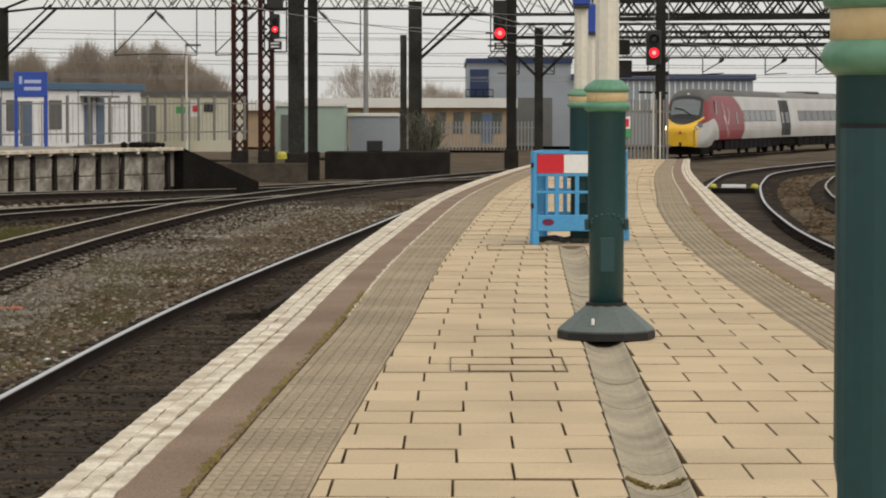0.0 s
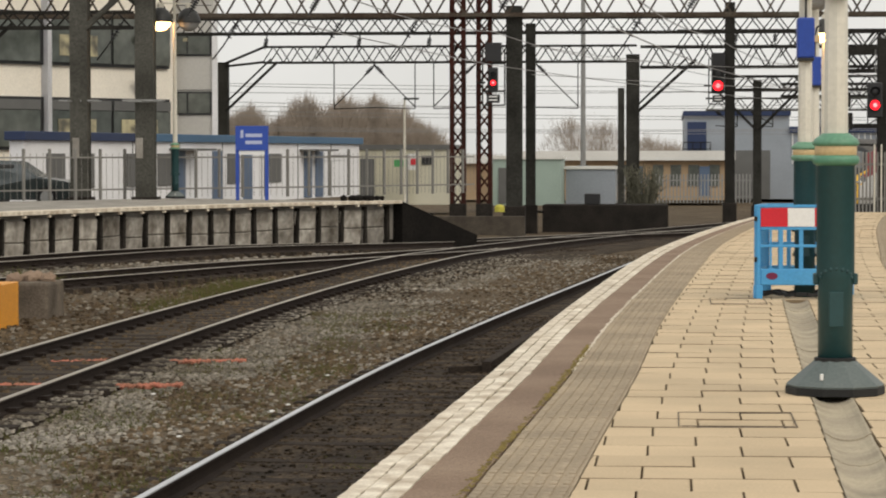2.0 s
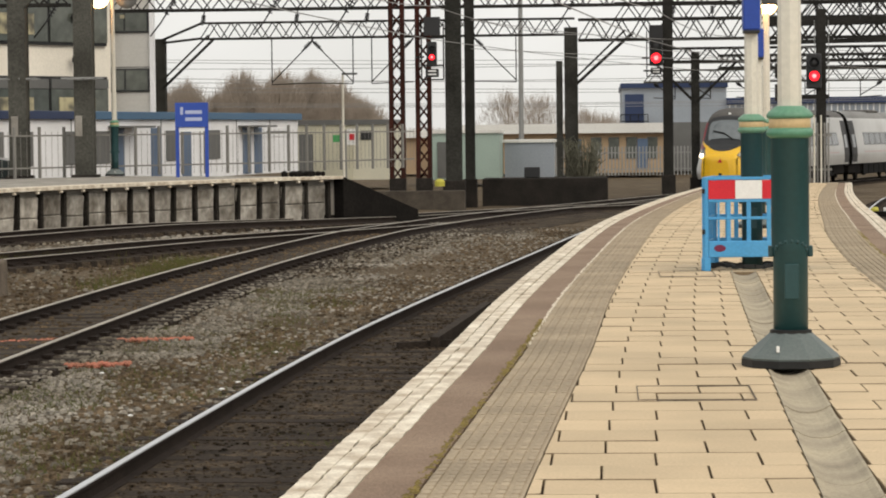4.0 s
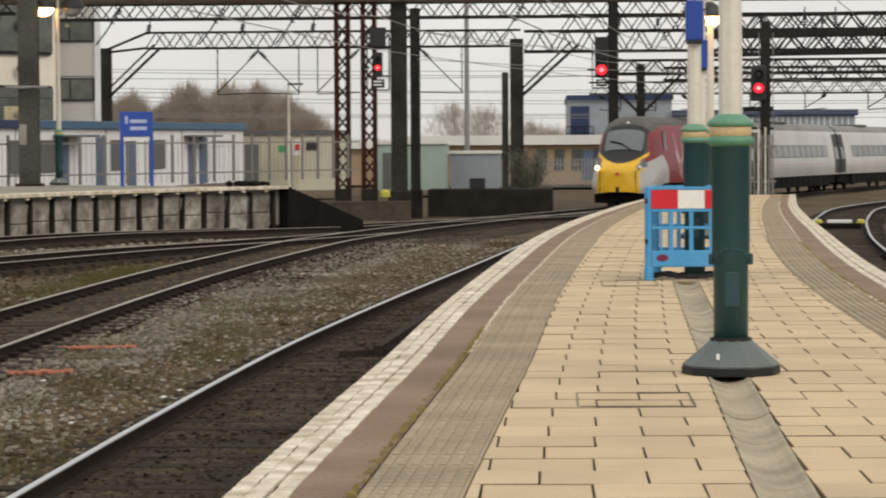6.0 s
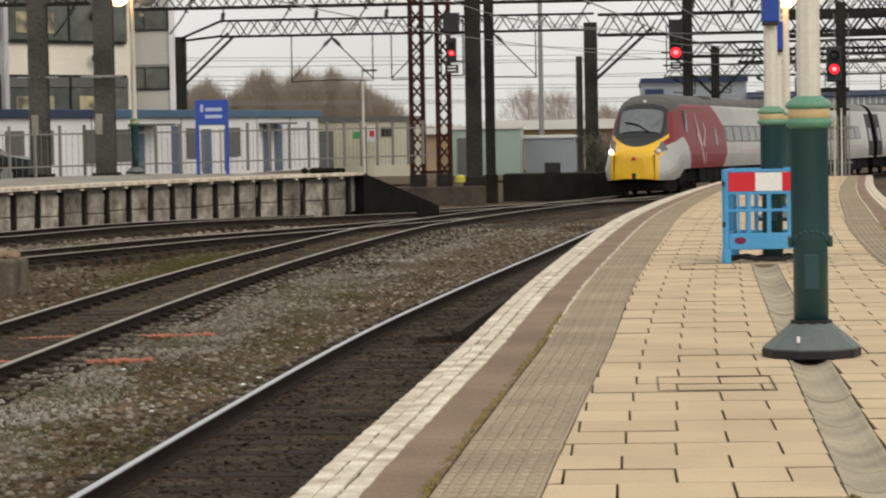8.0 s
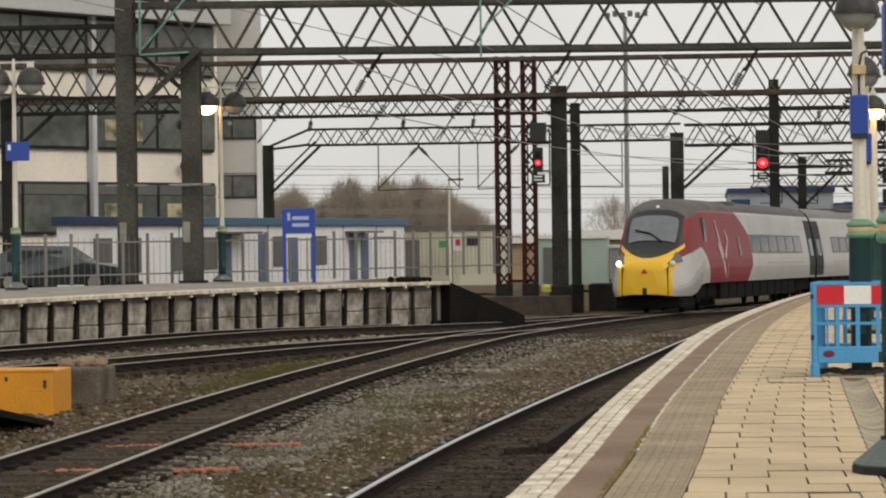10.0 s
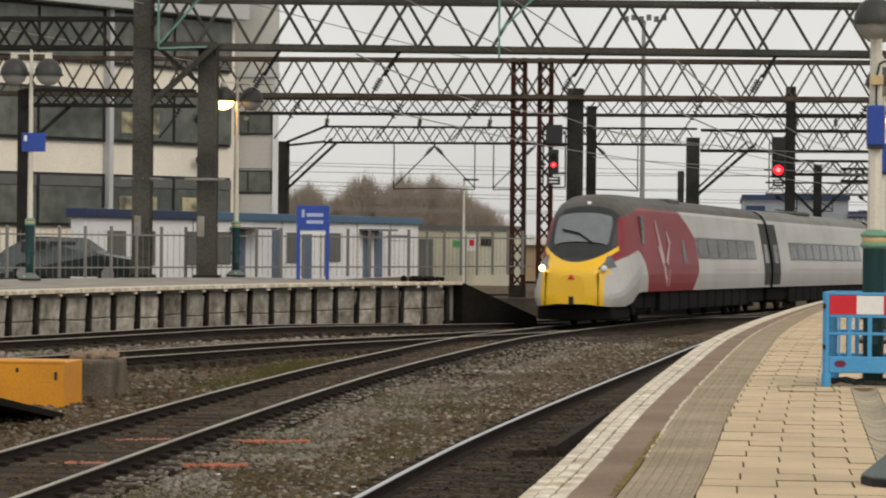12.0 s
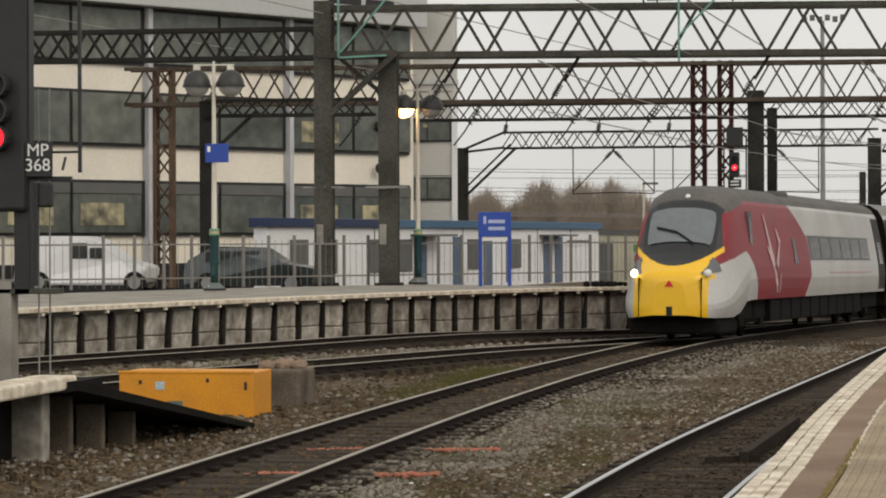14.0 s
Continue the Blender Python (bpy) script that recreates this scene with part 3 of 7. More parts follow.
def build_pavers(pf):
    """Square paving blocks in running bond, cut along both tactile strips and round the drain."""
    W, D, g, gy = 0.47, 0.487, 0.006, 0.006
    lim = WIDTHS["white"] + WIDTHS["brown"] + WIDTHS["tactile"] + 0.003
    joined_v, joined_f, singles = [], [], 0
    full = None
    row = 0
    y = -2.12
    while y < 73.0:
        lo = x_on(EDGE_L, y + D / 2) + lim * taper(y)
        hi = x_on(EDGE_R, y + D / 2) - lim * taper(y)
        lo2, hi2 = x_on(EDGE_L, y + D) + lim * taper(y + D), x_on(EDGE_R, y + D) - lim * taper(y + D)
        lo1, hi1 = x_on(EDGE_L, y) + lim * taper(y), x_on(EDGE_R, y) - lim * taper(y)
        dl, dr = drain_at(y + D / 2)
        u = y + D / 2 - 11.1
        bend = 0.0165 * u + 0.00065 * max(u, 0.0) ** 2
        x = -1.24 + bend - (0.235 if row % 2 else 0.0) + math.floor((lo + 1.3 - bend) / W) * W - W
        while x < hi:
            a, b = x + g / 2, x + W - g / 2
            z = random.uniform(-0.003, 0.003)
            tilt = [z + random.uniform(-0.0015, 0.0015) for _ in range(4)]
            spans = [(a, b)]
            if dl is not None and a < dr and b > dl:
                spans = [(a, min(b, dl - 0.003)), (max(a, dr + 0.003), b)]
            for p, q in spans:
                c1, c2 = max(p, lo1), max(p, lo2)
                d1, d2 = min(q, hi1), min(q, hi2)
                y0, y1 = y + gy / 2, y + D - gy / 2
                if d1 - c1 < 0.012 and d2 - c2 < 0.012:
                    continue
                if d2 < c2:
                    y1 = y0 + (y1 - y0) * (d1 - c1) / ((d1 - c1) + (c2 - d2))
                    c2 = d2 - 0.008
                elif d1 < c1:
                    y0 = y1 - (y1 - y0) * (d2 - c2) / ((d2 - c2) + (c1 - d1))
                    d1 = c1 + 0.008
                whole = c1 == c2 and d1 == d2 and abs((d1 - c1) - (W - g)) < 1e-4
                if whole and 8.5 < y < 33 and singles < 290:
                    singles += 1
                    m = pose((c1 + d1) / 2, (y0 + y1) / 2, z, random.uniform(-0.25, 0.25), random.uniform(-0.25, 0.25), random.uniform(-0.3, 0.3))
                    if full is None:
                        o = part("paving_block", B(-W / 2 + g / 2, W / 2 - g / 2, -D / 2 + gy / 2, D / 2 - gy / 2, -0.06, 0.0, bevel=0.004), PAVER, pf)
                        full, o.matrix_basis = o.data, m
                        darken_sides(full)
                    else:
                        share("paving_block", full, pf, m)
                else:
                    k = len(joined_v)
                    joined_v += [(c1, y0, -0.05), (d1, y0, -0.05), (d2, y1, -0.05), (c2, y1, -0.05)]
                    e = 0.003
                    joined_v += [(c1 + e, y0 + e, tilt[0]), (d1 - e, y0 + e, tilt[1]), (d2 - e, y1 - e, tilt[2]), (c2 + e, y1 - e, tilt[3])]
                    joined_f += [(k + 4, k + 5, k + 6, k + 7)] + [(k + i, k + (i + 1) % 4, k + 4 + (i + 1) % 4, k + 4 + i) for i in range(4)]
            x += W
        y += D
        row += 1
    o = raw("paving_blocks_beyond", joined_v, joined_f, PAVER, pf)
    darken_sides(o.data)
    tagged(o, kind="stuff")


def drain_at(y):
    if y > 29.0 or 17.35 < y < 17.95:
        return (None, None) if y > 29.0 else (drain_x(y) - 0.14, drain_x(y) + 0.14)
    return drain_x(y) - 0.128, drain_x(y) + 0.128


def drain_x(y):
    return 0.775 + 0.0148 * y + 0.00022 * y * y


def build_drain():
    dr = thing("drain_channel", "shallow dished concrete drainage channel in the paving", "drain", kind="structure")
    y = -1.0
    while y < 28.9:
        L = 0.62
        x0, x1 = drain_x(y), drain_x(y + L)
        bm = bmesh.new()
        sec = [(-0.125, 0.0), (-0.112, -0.002), (-0.085, -0.02), (-0.045, -0.033), (0.0, -0.037), (0.045, -0.033), (0.085, -0.02), (0.112, -0.002), (0.125, 0.0), (0.125, -0.11), (-0.125, -0.11)]
        rings = []
        lift = random.uniform(-0.006, 0.005)
        for yy, xx in ((y + 0.009, x0), (y + L - 0.009, x1)):
            rings.append([bm.verts.new((xx + u, yy, v + 0.001 + (lift if v > -0.1 else 0))) for u, v in sec])
        for i in range(len(sec)):
            bm.faces.new((rings[0][i], rings[0][(i + 1) % len(sec)], rings[1][(i + 1) % len(sec)], rings[1][i]))
        bm.faces.new(rings[0][::-1])
        bm.faces.new(rings[1])
        part("channel_section", bm, CHANNEL, dr)
        y += L
    bm = bmesh.new()
    rng = np.random.default_rng(3)
    for _ in range(160):
        u = rng.uniform(-0.12, 0.12)
        beam(bm, (drain_x(11.0) + u, 11.0 + rng.normal(0, 0.012), -0.052 + abs(u) * 0.4), (drain_x(11.0) + u + rng.normal(0, 0.01), 11.0 + rng.normal(0, 0.02), -0.040 + abs(u) * 0.4 + 0.006), 0.007)
    part("moss", bm, MOSS, dr, "green moss across a channel joint")


# ---- the far platform ----
OPP = 0.2
EDGE_O = curve([(-24.0, 36), (-20.4, 46), (-17.45, 53.3), (-16.4, 56.8), (-15.15, 61.6), (-13.5, 67.2), (-11.75, 72.0), (-9.7, 76.2), (-7.4, 79.6)], 0.5)


def build_far_platform():
    pf = thing("far_platform", "old platform with stained concrete panel wall", "platform", kind="structure")
    ln = EDGE_O
    raw("platform_deck", *extrude_along(ln, [(-9.0, -0.9), (-0.35, -0.9), (-0.35, OPP - 0.02), (-9.0, OPP - 0.02)]), CONC, pf, "grey asphalt deck")
    raw("coping", *extrude_along(ln, [(-0.75, OPP - 0.085), (0.0, OPP - 0.085), (0.0, OPP), (-0.75, OPP)]), WHITE_EDGE, pf, "pale worn stone coping")
    # near-black backing that shows in the gaps between the panels
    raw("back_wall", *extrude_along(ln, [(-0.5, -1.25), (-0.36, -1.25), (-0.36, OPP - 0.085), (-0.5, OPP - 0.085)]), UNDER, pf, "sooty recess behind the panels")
    bm = B(-0.44, 0.44, -0.05, 0.05, -0.52, -0.02, bevel=0.03)
    box(bm, -0.44, 0.44, -0.035, 0.05, 0.0, 0.50, bevel=0.03)
    post = B(-0.06, 0.06, -0.10, 0.10, -0.55, 0.55, bevel=0.02)
    lug = B(-0.045, 0.045, -0.06, 0.02, -0.03, 0.03, bevel=0.01)
    me = None
    total, tg = 0.0, tangents(ln)
    for i in range(len(ln) - 1):
        seg = (ln[i + 1] - ln[i]).length
        while total < seg:
            p = ln[i].lerp(ln[i + 1], total / seg)
            total += 1.22 if p.y < 62 else max(0.95, 1.22 - (p.y - 62) * 0.02)
            yaw = math.degrees(math.atan2(-tg[i].x, tg[i].y)) + 90
            r = Vector((tg[i].y, -tg[i].x, 0))
            q = p - r * 0.32
            if me is None:
                a = part("wall_panel", bm, PANEL, pf, "stained pale concrete panel")
                b = part("wall_post", post, POST, pf, "blackened concrete post")
                c = part("lug", lug, WHITE_EDGE, pf)
                me = (a.data, b.data, c.data)
                a.matrix_basis = pose(q.x, q.y, -0.5, 4, 0, yaw)
                b.matrix_basis = pose(q.x + tg[i].x * 0.58, q.y + tg[i].y * 0.58, -0.5, 0, 0, yaw)
                c.matrix_basis = pose(p.x - r.x * 0.05, p.y - r.y * 0.05, OPP - 0.13, 0, 0, yaw)
            else:
                share("wall_panel", me[0], pf, pose(q.x, q.y, -0.5 + random.uniform(-0.05, 0.02), random.uniform(2, 6), random.uniform(-1.5, 1.5), yaw))
                share("wall_post", me[1], pf, pose(q.x + tg[i].x * 0.58, q.y + tg[i].y * 0.58, -0.5, 0, random.uniform(-2, 2), yaw))
                share("lug", me[2], pf, pose(p.x - r.x * 0.05, p.y - r.y * 0.05, OPP - 0.13, 0, 0, yaw))
        total -= seg
    # ramp down at the platform's end
    e, t = ln[-1], tg[-1]
    r = Vector((t.y, -t.x, 0))
    bm = bmesh.new()
    a0, a1 = e, e - r * 2.0
    b0, b1 = e + t * 3.4, e + t * 3.4 - r * 2.0
    v = [bm.verts.new((q.x, q.y, z)) for q, z in ((a0, OPP - 0.02), (a1, OPP - 0.02), (b1, -0.85), (b0, -0.85), (a0, -1.2), (a1, -1.2), (b1, -1.2), (b0, -1.2))]
    for f in ((0, 1, 2, 3), (7, 6, 5, 4), (4, 5, 1, 0), (5, 6, 2, 1), (6, 7, 3, 2), (7, 4, 0, 3)):
        bm.faces.new([v[k] for k in f])
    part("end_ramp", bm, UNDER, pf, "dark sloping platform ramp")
    bm = bmesh.new()
    rng = np.random.default_rng(8)
    for k in range(26):
        c = e - t * rng.uniform(0.1, 1.5) - r * rng.uniform(0.3, 1.2)
        bmesh.ops.create_icosphere(bm, subdivisions=1, radius=0.06 + 0.05 * rng.random(), matrix=pose(c.x, c.y, OPP + 0.07, rng.random() * 90, 0, rng.random() * 90))
    tagged(part("rubble", bm, UNDER, pf, "dark heap of rubble on the platform end"), kind="stuff")


PANEL = mat("stained_wall_panel", (0.46, 0.43, 0.38), 0.9, var=0.30, scale=9, fine=7, bump=0.3, second=(0.15, 0.13, 0.105), amount=0.55, per_object=0.3)
POST = mat("blackened_post", (0.038, 0.033, 0.028), 0.9, var=0.4, scale=8, fine=14, bump=0.3, second=(0.014, 0.012, 0.010))


# ---- platform lamp columns ----
def lamp_head(parent, x, z, lit=False):
    hood = lathe(bmesh.new(), [(0.03, 0.27), (0.07, 0.26), (0.16, 0.20), (0.21, 0.10), (0.225, 0.02), (0.225, 0.0)][::-1], 20)
    h = part("hood", hood, LAMP_HOOD, parent, "dark metal lamp hood", True)
    h.matrix_basis = pose(x, 0, z)
    bowl = lathe(bmesh.new(), [(0.03, -0.17), (0.10, -0.15), (0.16, -0.10), (0.195, -0.03), (0.20, 0.0)], 20)
    b = part("bowl", bowl, STREET_LIT if lit else LAMP_GLASS, h, "lit warm glass bowl" if lit else "unlit grey glass bowl", True)
    band = part("band", lathe(bmesh.new(), [(0.225, -0.012), (0.235, -0.012), (0.235, 0.02), (0.225, 0.02)], 20), LAMP_HOOD, h)
    box_ = part("cable_box", B(-0.05, 0.05, -0.05, 0.05, 0.24, 0.33, bevel=0.008), WHITE_POLE, h)
    return h


def lamp_column(x, y, z, yaw=0, top=5.9, collar=True, lit=(False, False), sign=True, hinge=True, label="", head_axis=0, big=1.0, drop=0.0):
    th = thing("lamp_column", label or "dark green and white cast lamp column on the platform", "lamp post", pose(x, y, z, 0, 0, yaw), "platform lamp columns")
    if collar:
        c = part("collar", lathe(bmesh.new(), [(0.30, 0.045), (0.305, 0.06), (0.29, 0.075), (0.14, 0.20), (0.132, 0.21), (0.13, 0.045)], 10), GREY_BASE, th, "grey flared base collar in two halves")
        part("rim", lathe(bmesh.new(), [(0.30, 0.0), (0.308, 0.004), (0.308, 0.048), (0.29, 0.05)], 10), BLACK, c, "black rubber rim")
        part("gasket", lathe(bmesh.new(), [(0.118, 0.2), (0.13, 0.2), (0.13, 0.225), (0.118, 0.228)], 28), BLACK, c)
        clip = B(-0.105, -0.085, -0.245, -0.225, 0.10, 0.14, bevel=0.004)
        part("clip", clip, WHITE_REF, c)
    part("shaft", lathe(bmesh.new(), [(0.108, 0.0), (0.108, 0.70), (0.112, 0.71), (0.118, 0.75), (0.118, 1.475 - drop), (0.122, 1.48 - drop)], 28), GREEN, th, "dark green painted shaft", True)
    if hinge:
        bm = bmesh.new()
        for k in range(9):
            a = math.pi * k / 8
            bmesh.ops.create_uvsphere(bm, u_segments=8, v_segments=5, radius=0.013, matrix=Matrix.Translation((0.085 * math.cos(a) * 1.1, -0.112 + 0.05 * abs(math.cos(a)) ** 3, 0.725 + 0.055 * math.sin(a))))
        for s in (-1, 1):
            box(bm, s * 0.105, s * 0.138, -0.03, 0.03, 0.68, 0.75, bevel=0.008)
        part("strap", bm, GREEN, th, "raised strap moulding with lugs")
        part("access_panel", B(-0.045, 0.045, -0.116, -0.100, 0.42, 0.64, bevel=0.006), GREEN, th)
    cap = part("capital", lathe(bmesh.new(), [(0.12, 1.46), (0.14, 1.475), (0.148, 1.495), (0.14, 1.515), (0.128, 1.525)], 28), GREEN_LT, th, "pale green moulded ring", True)
    cap.matrix_basis = pose(0, 0, -drop)
    part("cream_band", lathe(bmesh.new(), [(0.126, 1.52), (0.13, 1.525), (0.13, 1.58), (0.126, 1.585)], 28), CREAM, cap, "cream painted band", True)
    part("upper_ring", lathe(bmesh.new(), [(0.128, 1.58), (0.142, 1.588), (0.146, 1.604), (0.132, 1.625), (0.09, 1.655), (0.085, 1.66)], 28), GREEN_LT, cap, "pale green upper ring", True)
    part("post", lathe(bmesh.new(), [(0.075, 1.65 - drop), (0.07, 2.6), (0.058, 4.0), (0.048, top)], 8), WHITE_POLE, th, "tapered white upper post")
    arm = bmesh.new()
    beam(arm, (-0.34 * big, 0, top - 0.02), (0.34 * big, 0, top - 0.02), 0.035, 0.035)
    beam(arm, (0, 0, top - 0.15), (0, 0, top + 0.08), 0.05, 0.05)
    a = part("cross_arm", arm, WHITE_POLE, th)
    a.matrix_basis = pose(0, 0, 0, 0, 0, head_axis)
    for s, on in zip((-1, 1), lit):
        h = lamp_head(a, s * 0.28 * big, top - 0.36 * big, on)
        h.scale = (big, big, big)
    if sign:
        p = part("number_sign", B(-0.22, 0.42, -0.09, -0.07, 3.42, 3.92, bevel=0.006), BLUE_SIGN, th, "blue enamel number plate")
        part("marking", B(-0.16, -0.08, -0.094, -0.09, 3.70, 3.85), WHITE_REF, p)
    return th


def near_column(x, y, collar=True, lift=0.0, lit=False, sign=True):
    """A column whose plates and lamps are seen edge on, one behind the other."""
    th = lamp_column(x, y, lift, 0, 4.11, hinge=not lift, drop=0.0 if lift else 0.042, collar=collar, sign=False, head_axis=84, lit=(lit, lit))
    if lift:
        for r, lo, hi, a0, a1, material, name in ((0.1192, 0.66, 1.372, 195, 345, BLACK, "door_seam"), (0.1215, 0.67, 1.364, 198, 342, GREEN, "access_door")):
            v, f, n = [], [], 15
            for i in range(n):
                a = math.radians(a0 + (a1 - a0) * i / (n - 1))
                v += [(r * math.cos(a), r * math.sin(a), lo), (r * math.cos(a), r * math.sin(a), hi), ((r - 0.02) * math.cos(a), (r - 0.02) * math.sin(a), lo), ((r - 0.02) * math.cos(a), (r - 0.02) * math.sin(a), hi)]
            for i in range(n - 1):
                k = 4 * i
                f += [(k, k + 4, k + 5, k + 1), (k + 1, k + 5, k + 7, k + 3), (k + 2, k + 6, k + 4, k)]
            f += [(0, 1, 3, 2), (4 * n - 4, 4 * n - 2, 4 * n - 1, 4 * n - 3)]
            raw(name, v, f, material, th, "curved access door in the column" if name == "access_door" else "")
        part("foot_ring", lathe(bmesh.new(), [(0.31, -lift), (0.31, 0.0)], 10), GREY_BASE, th)
    if not sign:
        return th
    sg = part("platform_sign", B(-0.09, 0.09, -0.16, 0.12, 2.49, 2.91, bevel=0.02), BLUE_SIGN, th, "blue platform sign box on the post")
    part("foot", B(-0.085, 0.085, -0.15, 0.11, 2.46, 2.495, bevel=0.01), FRAME_DK, sg)
    jb = part("junction_box", B(-0.07, 0.07, -0.14, -0.06, 3.12, 3.22, bevel=0.01), CREAM, th, "cream junction box")
    cable = bmesh.new()
    for a, b in (((0.0, -0.10, 2.91), (0.0, -0.10, 3.12)), ((0.0, -0.10, 3.2), (0.03, -0.1, 3.34)), ((0.03, -0.1, 3.34), (0.09, -0.1, 3.37))):
        beam(cable, a, b, 0.022)
    part("cable", cable, BLACK, jb)
    return th


# ---- the barrier round the column ----
def build_barrier():
    th = thing("work_barrier", "blue plastic folding work barrier with red and white board", "barrier", pose(1.0, 29.3, 0))
    L, Hh = 0.92, 0.97
    for k, (m, w) in enumerate(((pose(0, 0, 0, 0, 0, 2), L), (pose(0.0, 0.0, 0, 0, 0, 82), 0.9), (pose(0.92, 0.03, 0, 0, 0, 84), 0.9), (pose(0.12, 0.9, 0, 0, 0, 2), 0.92))):
        p = part("panel", B(0.045, w - 0.045, -0.024, 0.024, 0.14, 0.31, bevel=0.01), BLUE_BAR, th)
        p.matrix_basis = m
        for x in (0.0, w - 0.045):
            part("post", B(x, x + 0.045, -0.022, 0.022, 0.10, Hh, bevel=0.008), BLUE_BAR, p)
            part("foot", B(x - 0.005, x + 0.065, -0.03, 0.03, 0.0, 0.14, bevel=0.008), BLUE_BAR, p)
        for z0, z1 in ((Hh - 0.03, Hh), (Hh - 0.26, Hh - 0.225), (0.53, 0.56)):
            part("rail", B(0.045, w - 0.045, -0.02, 0.02, z0, z1, bevel=0.006), BLUE_BAR, p)
        n = 4
        for i in range(1, n):
            x = 0.045 + (w - 0.09) * i / n
            part("bar", B(x - 0.022, x + 0.022, -0.018, 0.018, 0.30, Hh - 0.225, bevel=0.006), BLUE_BAR, p)
        for i in range(n):
            x = 0.045 + (w - 0.09) * (i + 0.5) / n
            if k in (1, 2) or i == 0:
                part("thin_bar", B(x - 0.011, x + 0.011, -0.014, 0.014, 0.30, Hh - 0.225), BLUE_BAR, p)
        if k in (0, 3):
            step = (w - 0.09) / 3.0
            for i in range(3):
                part("board", B(0.045 + i * step + 0.001, 0.045 + (i + 1) * step - 0.001, -0.026, 0.026, Hh - 0.225, Hh - 0.035), RED_REF if i % 2 == 0 else WHITE_REF, p, "red reflective board" if i % 2 == 0 else "white reflective board")
            if k == 0:
                part("logo", lathe(bmesh.new(), [(0.001, 0.0), (0.06, 0.0), (0.06, 0.004), (0.001, 0.004)], 20), MAROON, p, "small maroon oval badge").matrix_basis = pose(0.16, -0.025, 0.235, 90, 0, 0) @ Matrix.Diagonal((1, 0.6, 1, 1))
                for z in (0.38, 0.80):
                    part("hinge", B(-0.02, 0.01, -0.03, 0.03, z, z + 0.05, bevel=0.005), BLACK, p)
    bm = bmesh.new()
    rng = np.random.default_rng(4)
    for i in range(26):
        a = 2 * math.pi * i / 26
        b = 2 * math.pi * (i + 1) / 26
        r0, r1 = 0.30 + 0.08 * math.sin(3 * a), 0.30 + 0.08 * math.sin(3 * b)
        beam(bm, (0.46 + r0 * math.cos(a) * 1.2, 0.25 + r0 * math.sin(a), 0.03 + 0.03 * abs(math.sin(5 * a))), (0.46 + r1 * math.cos(b) * 1.2, 0.25 + r1 * math.sin(b), 0.03 + 0.03 * abs(math.sin(5 * b))), 0.035)
    tagged(part("weight_hose", bm, BLACK, th, "black weighting hose at the foot"), kind="stuff")
    return th


MAROON = mat("maroon_print", (0.16, 0.01, 0.05), 0.5, var=0.1)


# ---- overhead line gantries ----
def mast(parent, x, y, z0, z1, w=0.30, d=0.30, material=None, lattice=False, label=""):
    """An upright: a plated H section, or two channels laced together."""
    material = material or STEEL_DK
    bm = bmesh.new()
    if lattice:
        for s in (-1, 1):
            box(bm, x + s * w / 2 - 0.075, x + s * w / 2 + 0.075, y - d / 2, y + d / 2, z0, z1)
        n = max(3, int((z1 - z0) / (w * 1.3)))
        for i in range(n):
            a, b = z0 + (z1 - z0) * i / n, z0 + (z1 - z0) * (i + 1) / n
            s = 1 if i % 2 else -1
            beam(bm, (x - s * w / 2, y - d / 2, a), (x + s * w / 2, y - d / 2, b), 0.07, 0.05)
            beam(bm, (x + s * w / 2, y + d / 2, a), (x - s * w / 2, y + d / 2, b), 0.07, 0.05)
    else:
        box(bm, x - w / 2, x + w / 2, y - d / 2, y - d / 2 + 0.03, z0, z1)
        box(bm, x - w / 2, x + w / 2, y + d / 2 - 0.03, y + d / 2, z0, z1)
        box(bm, x - w / 2 + 0.03, x + w / 2 - 0.03, y - d / 2 + 0.03, y + d / 2 - 0.03, z0, z1)
    m = part("mast", bm, material, parent, label)
    part("mast_foot", B(x - w * 0.7, x + w * 0.7, y - d * 0.7, y + d * 0.7, z0 - 1.1, z0 + 0.06, bevel=0.03), BUND, m)
    return m


def boom(parent, y, x0, x1, z0, z1, pitch=1.5, chord=0.14, web=0.075, material=None, depth=0.8, slope=0.0, name="boom"):
    """A lattice girder: two frames side by side, W bracing on each."""
    material = material or STEEL_DK
    b = part("top_chord", beam(beam(bmesh.new(), (x0, y - depth / 2, z1), (x1, y - depth / 2, z1 + slope), chord), (x0, y + depth / 2, z1), (x1, y + depth / 2, z1 + slope), chord), material, parent)
    part("bottom_chord", beam(beam(bmesh.new(), (x0, y - depth / 2, z0), (x1, y - depth / 2, z0 + slope), chord * 1.15), (x0, y + depth / 2, z0), (x1, y + depth / 2, z0 + slope), chord * 1.15), material, parent)
    n = max(2, int(round((x1 - x0) / pitch)))
    step = (x1 - x0) / n
    h = z1 - z0
    up = bmesh.new()
    beam(up, (0, 0, 0), (step / 2, 0, h), web)
    dn = bmesh.new()
    beam(dn, (0, 0, h), (step / 2, 0, 0), web)
    mu = md = None
    for i in range(n):
        for q in (-1, 1):
            if q > 0 and (i == n - 1 or (y < 90 and i % 2)):
                continue
            zz = z0 + slope * i / n
            off = 0.25 * step if q > 0 else 0.0
            m1, m2 = pose(x0 + i * step + off, y + q * depth / 2, zz), pose(x0 + (i + 0.5) * step + off, y + q * depth / 2, zz)
            if mu is None:
                o = part("brace", up, material, parent)
                mu, o.matrix_basis = o.data, m1
                o = part("brace", dn, material, parent)
                md, o.matrix_basis = o.data, m2
            else:
                share("brace", mu, parent, m1)
                share("brace", md, parent, m2)
    return b


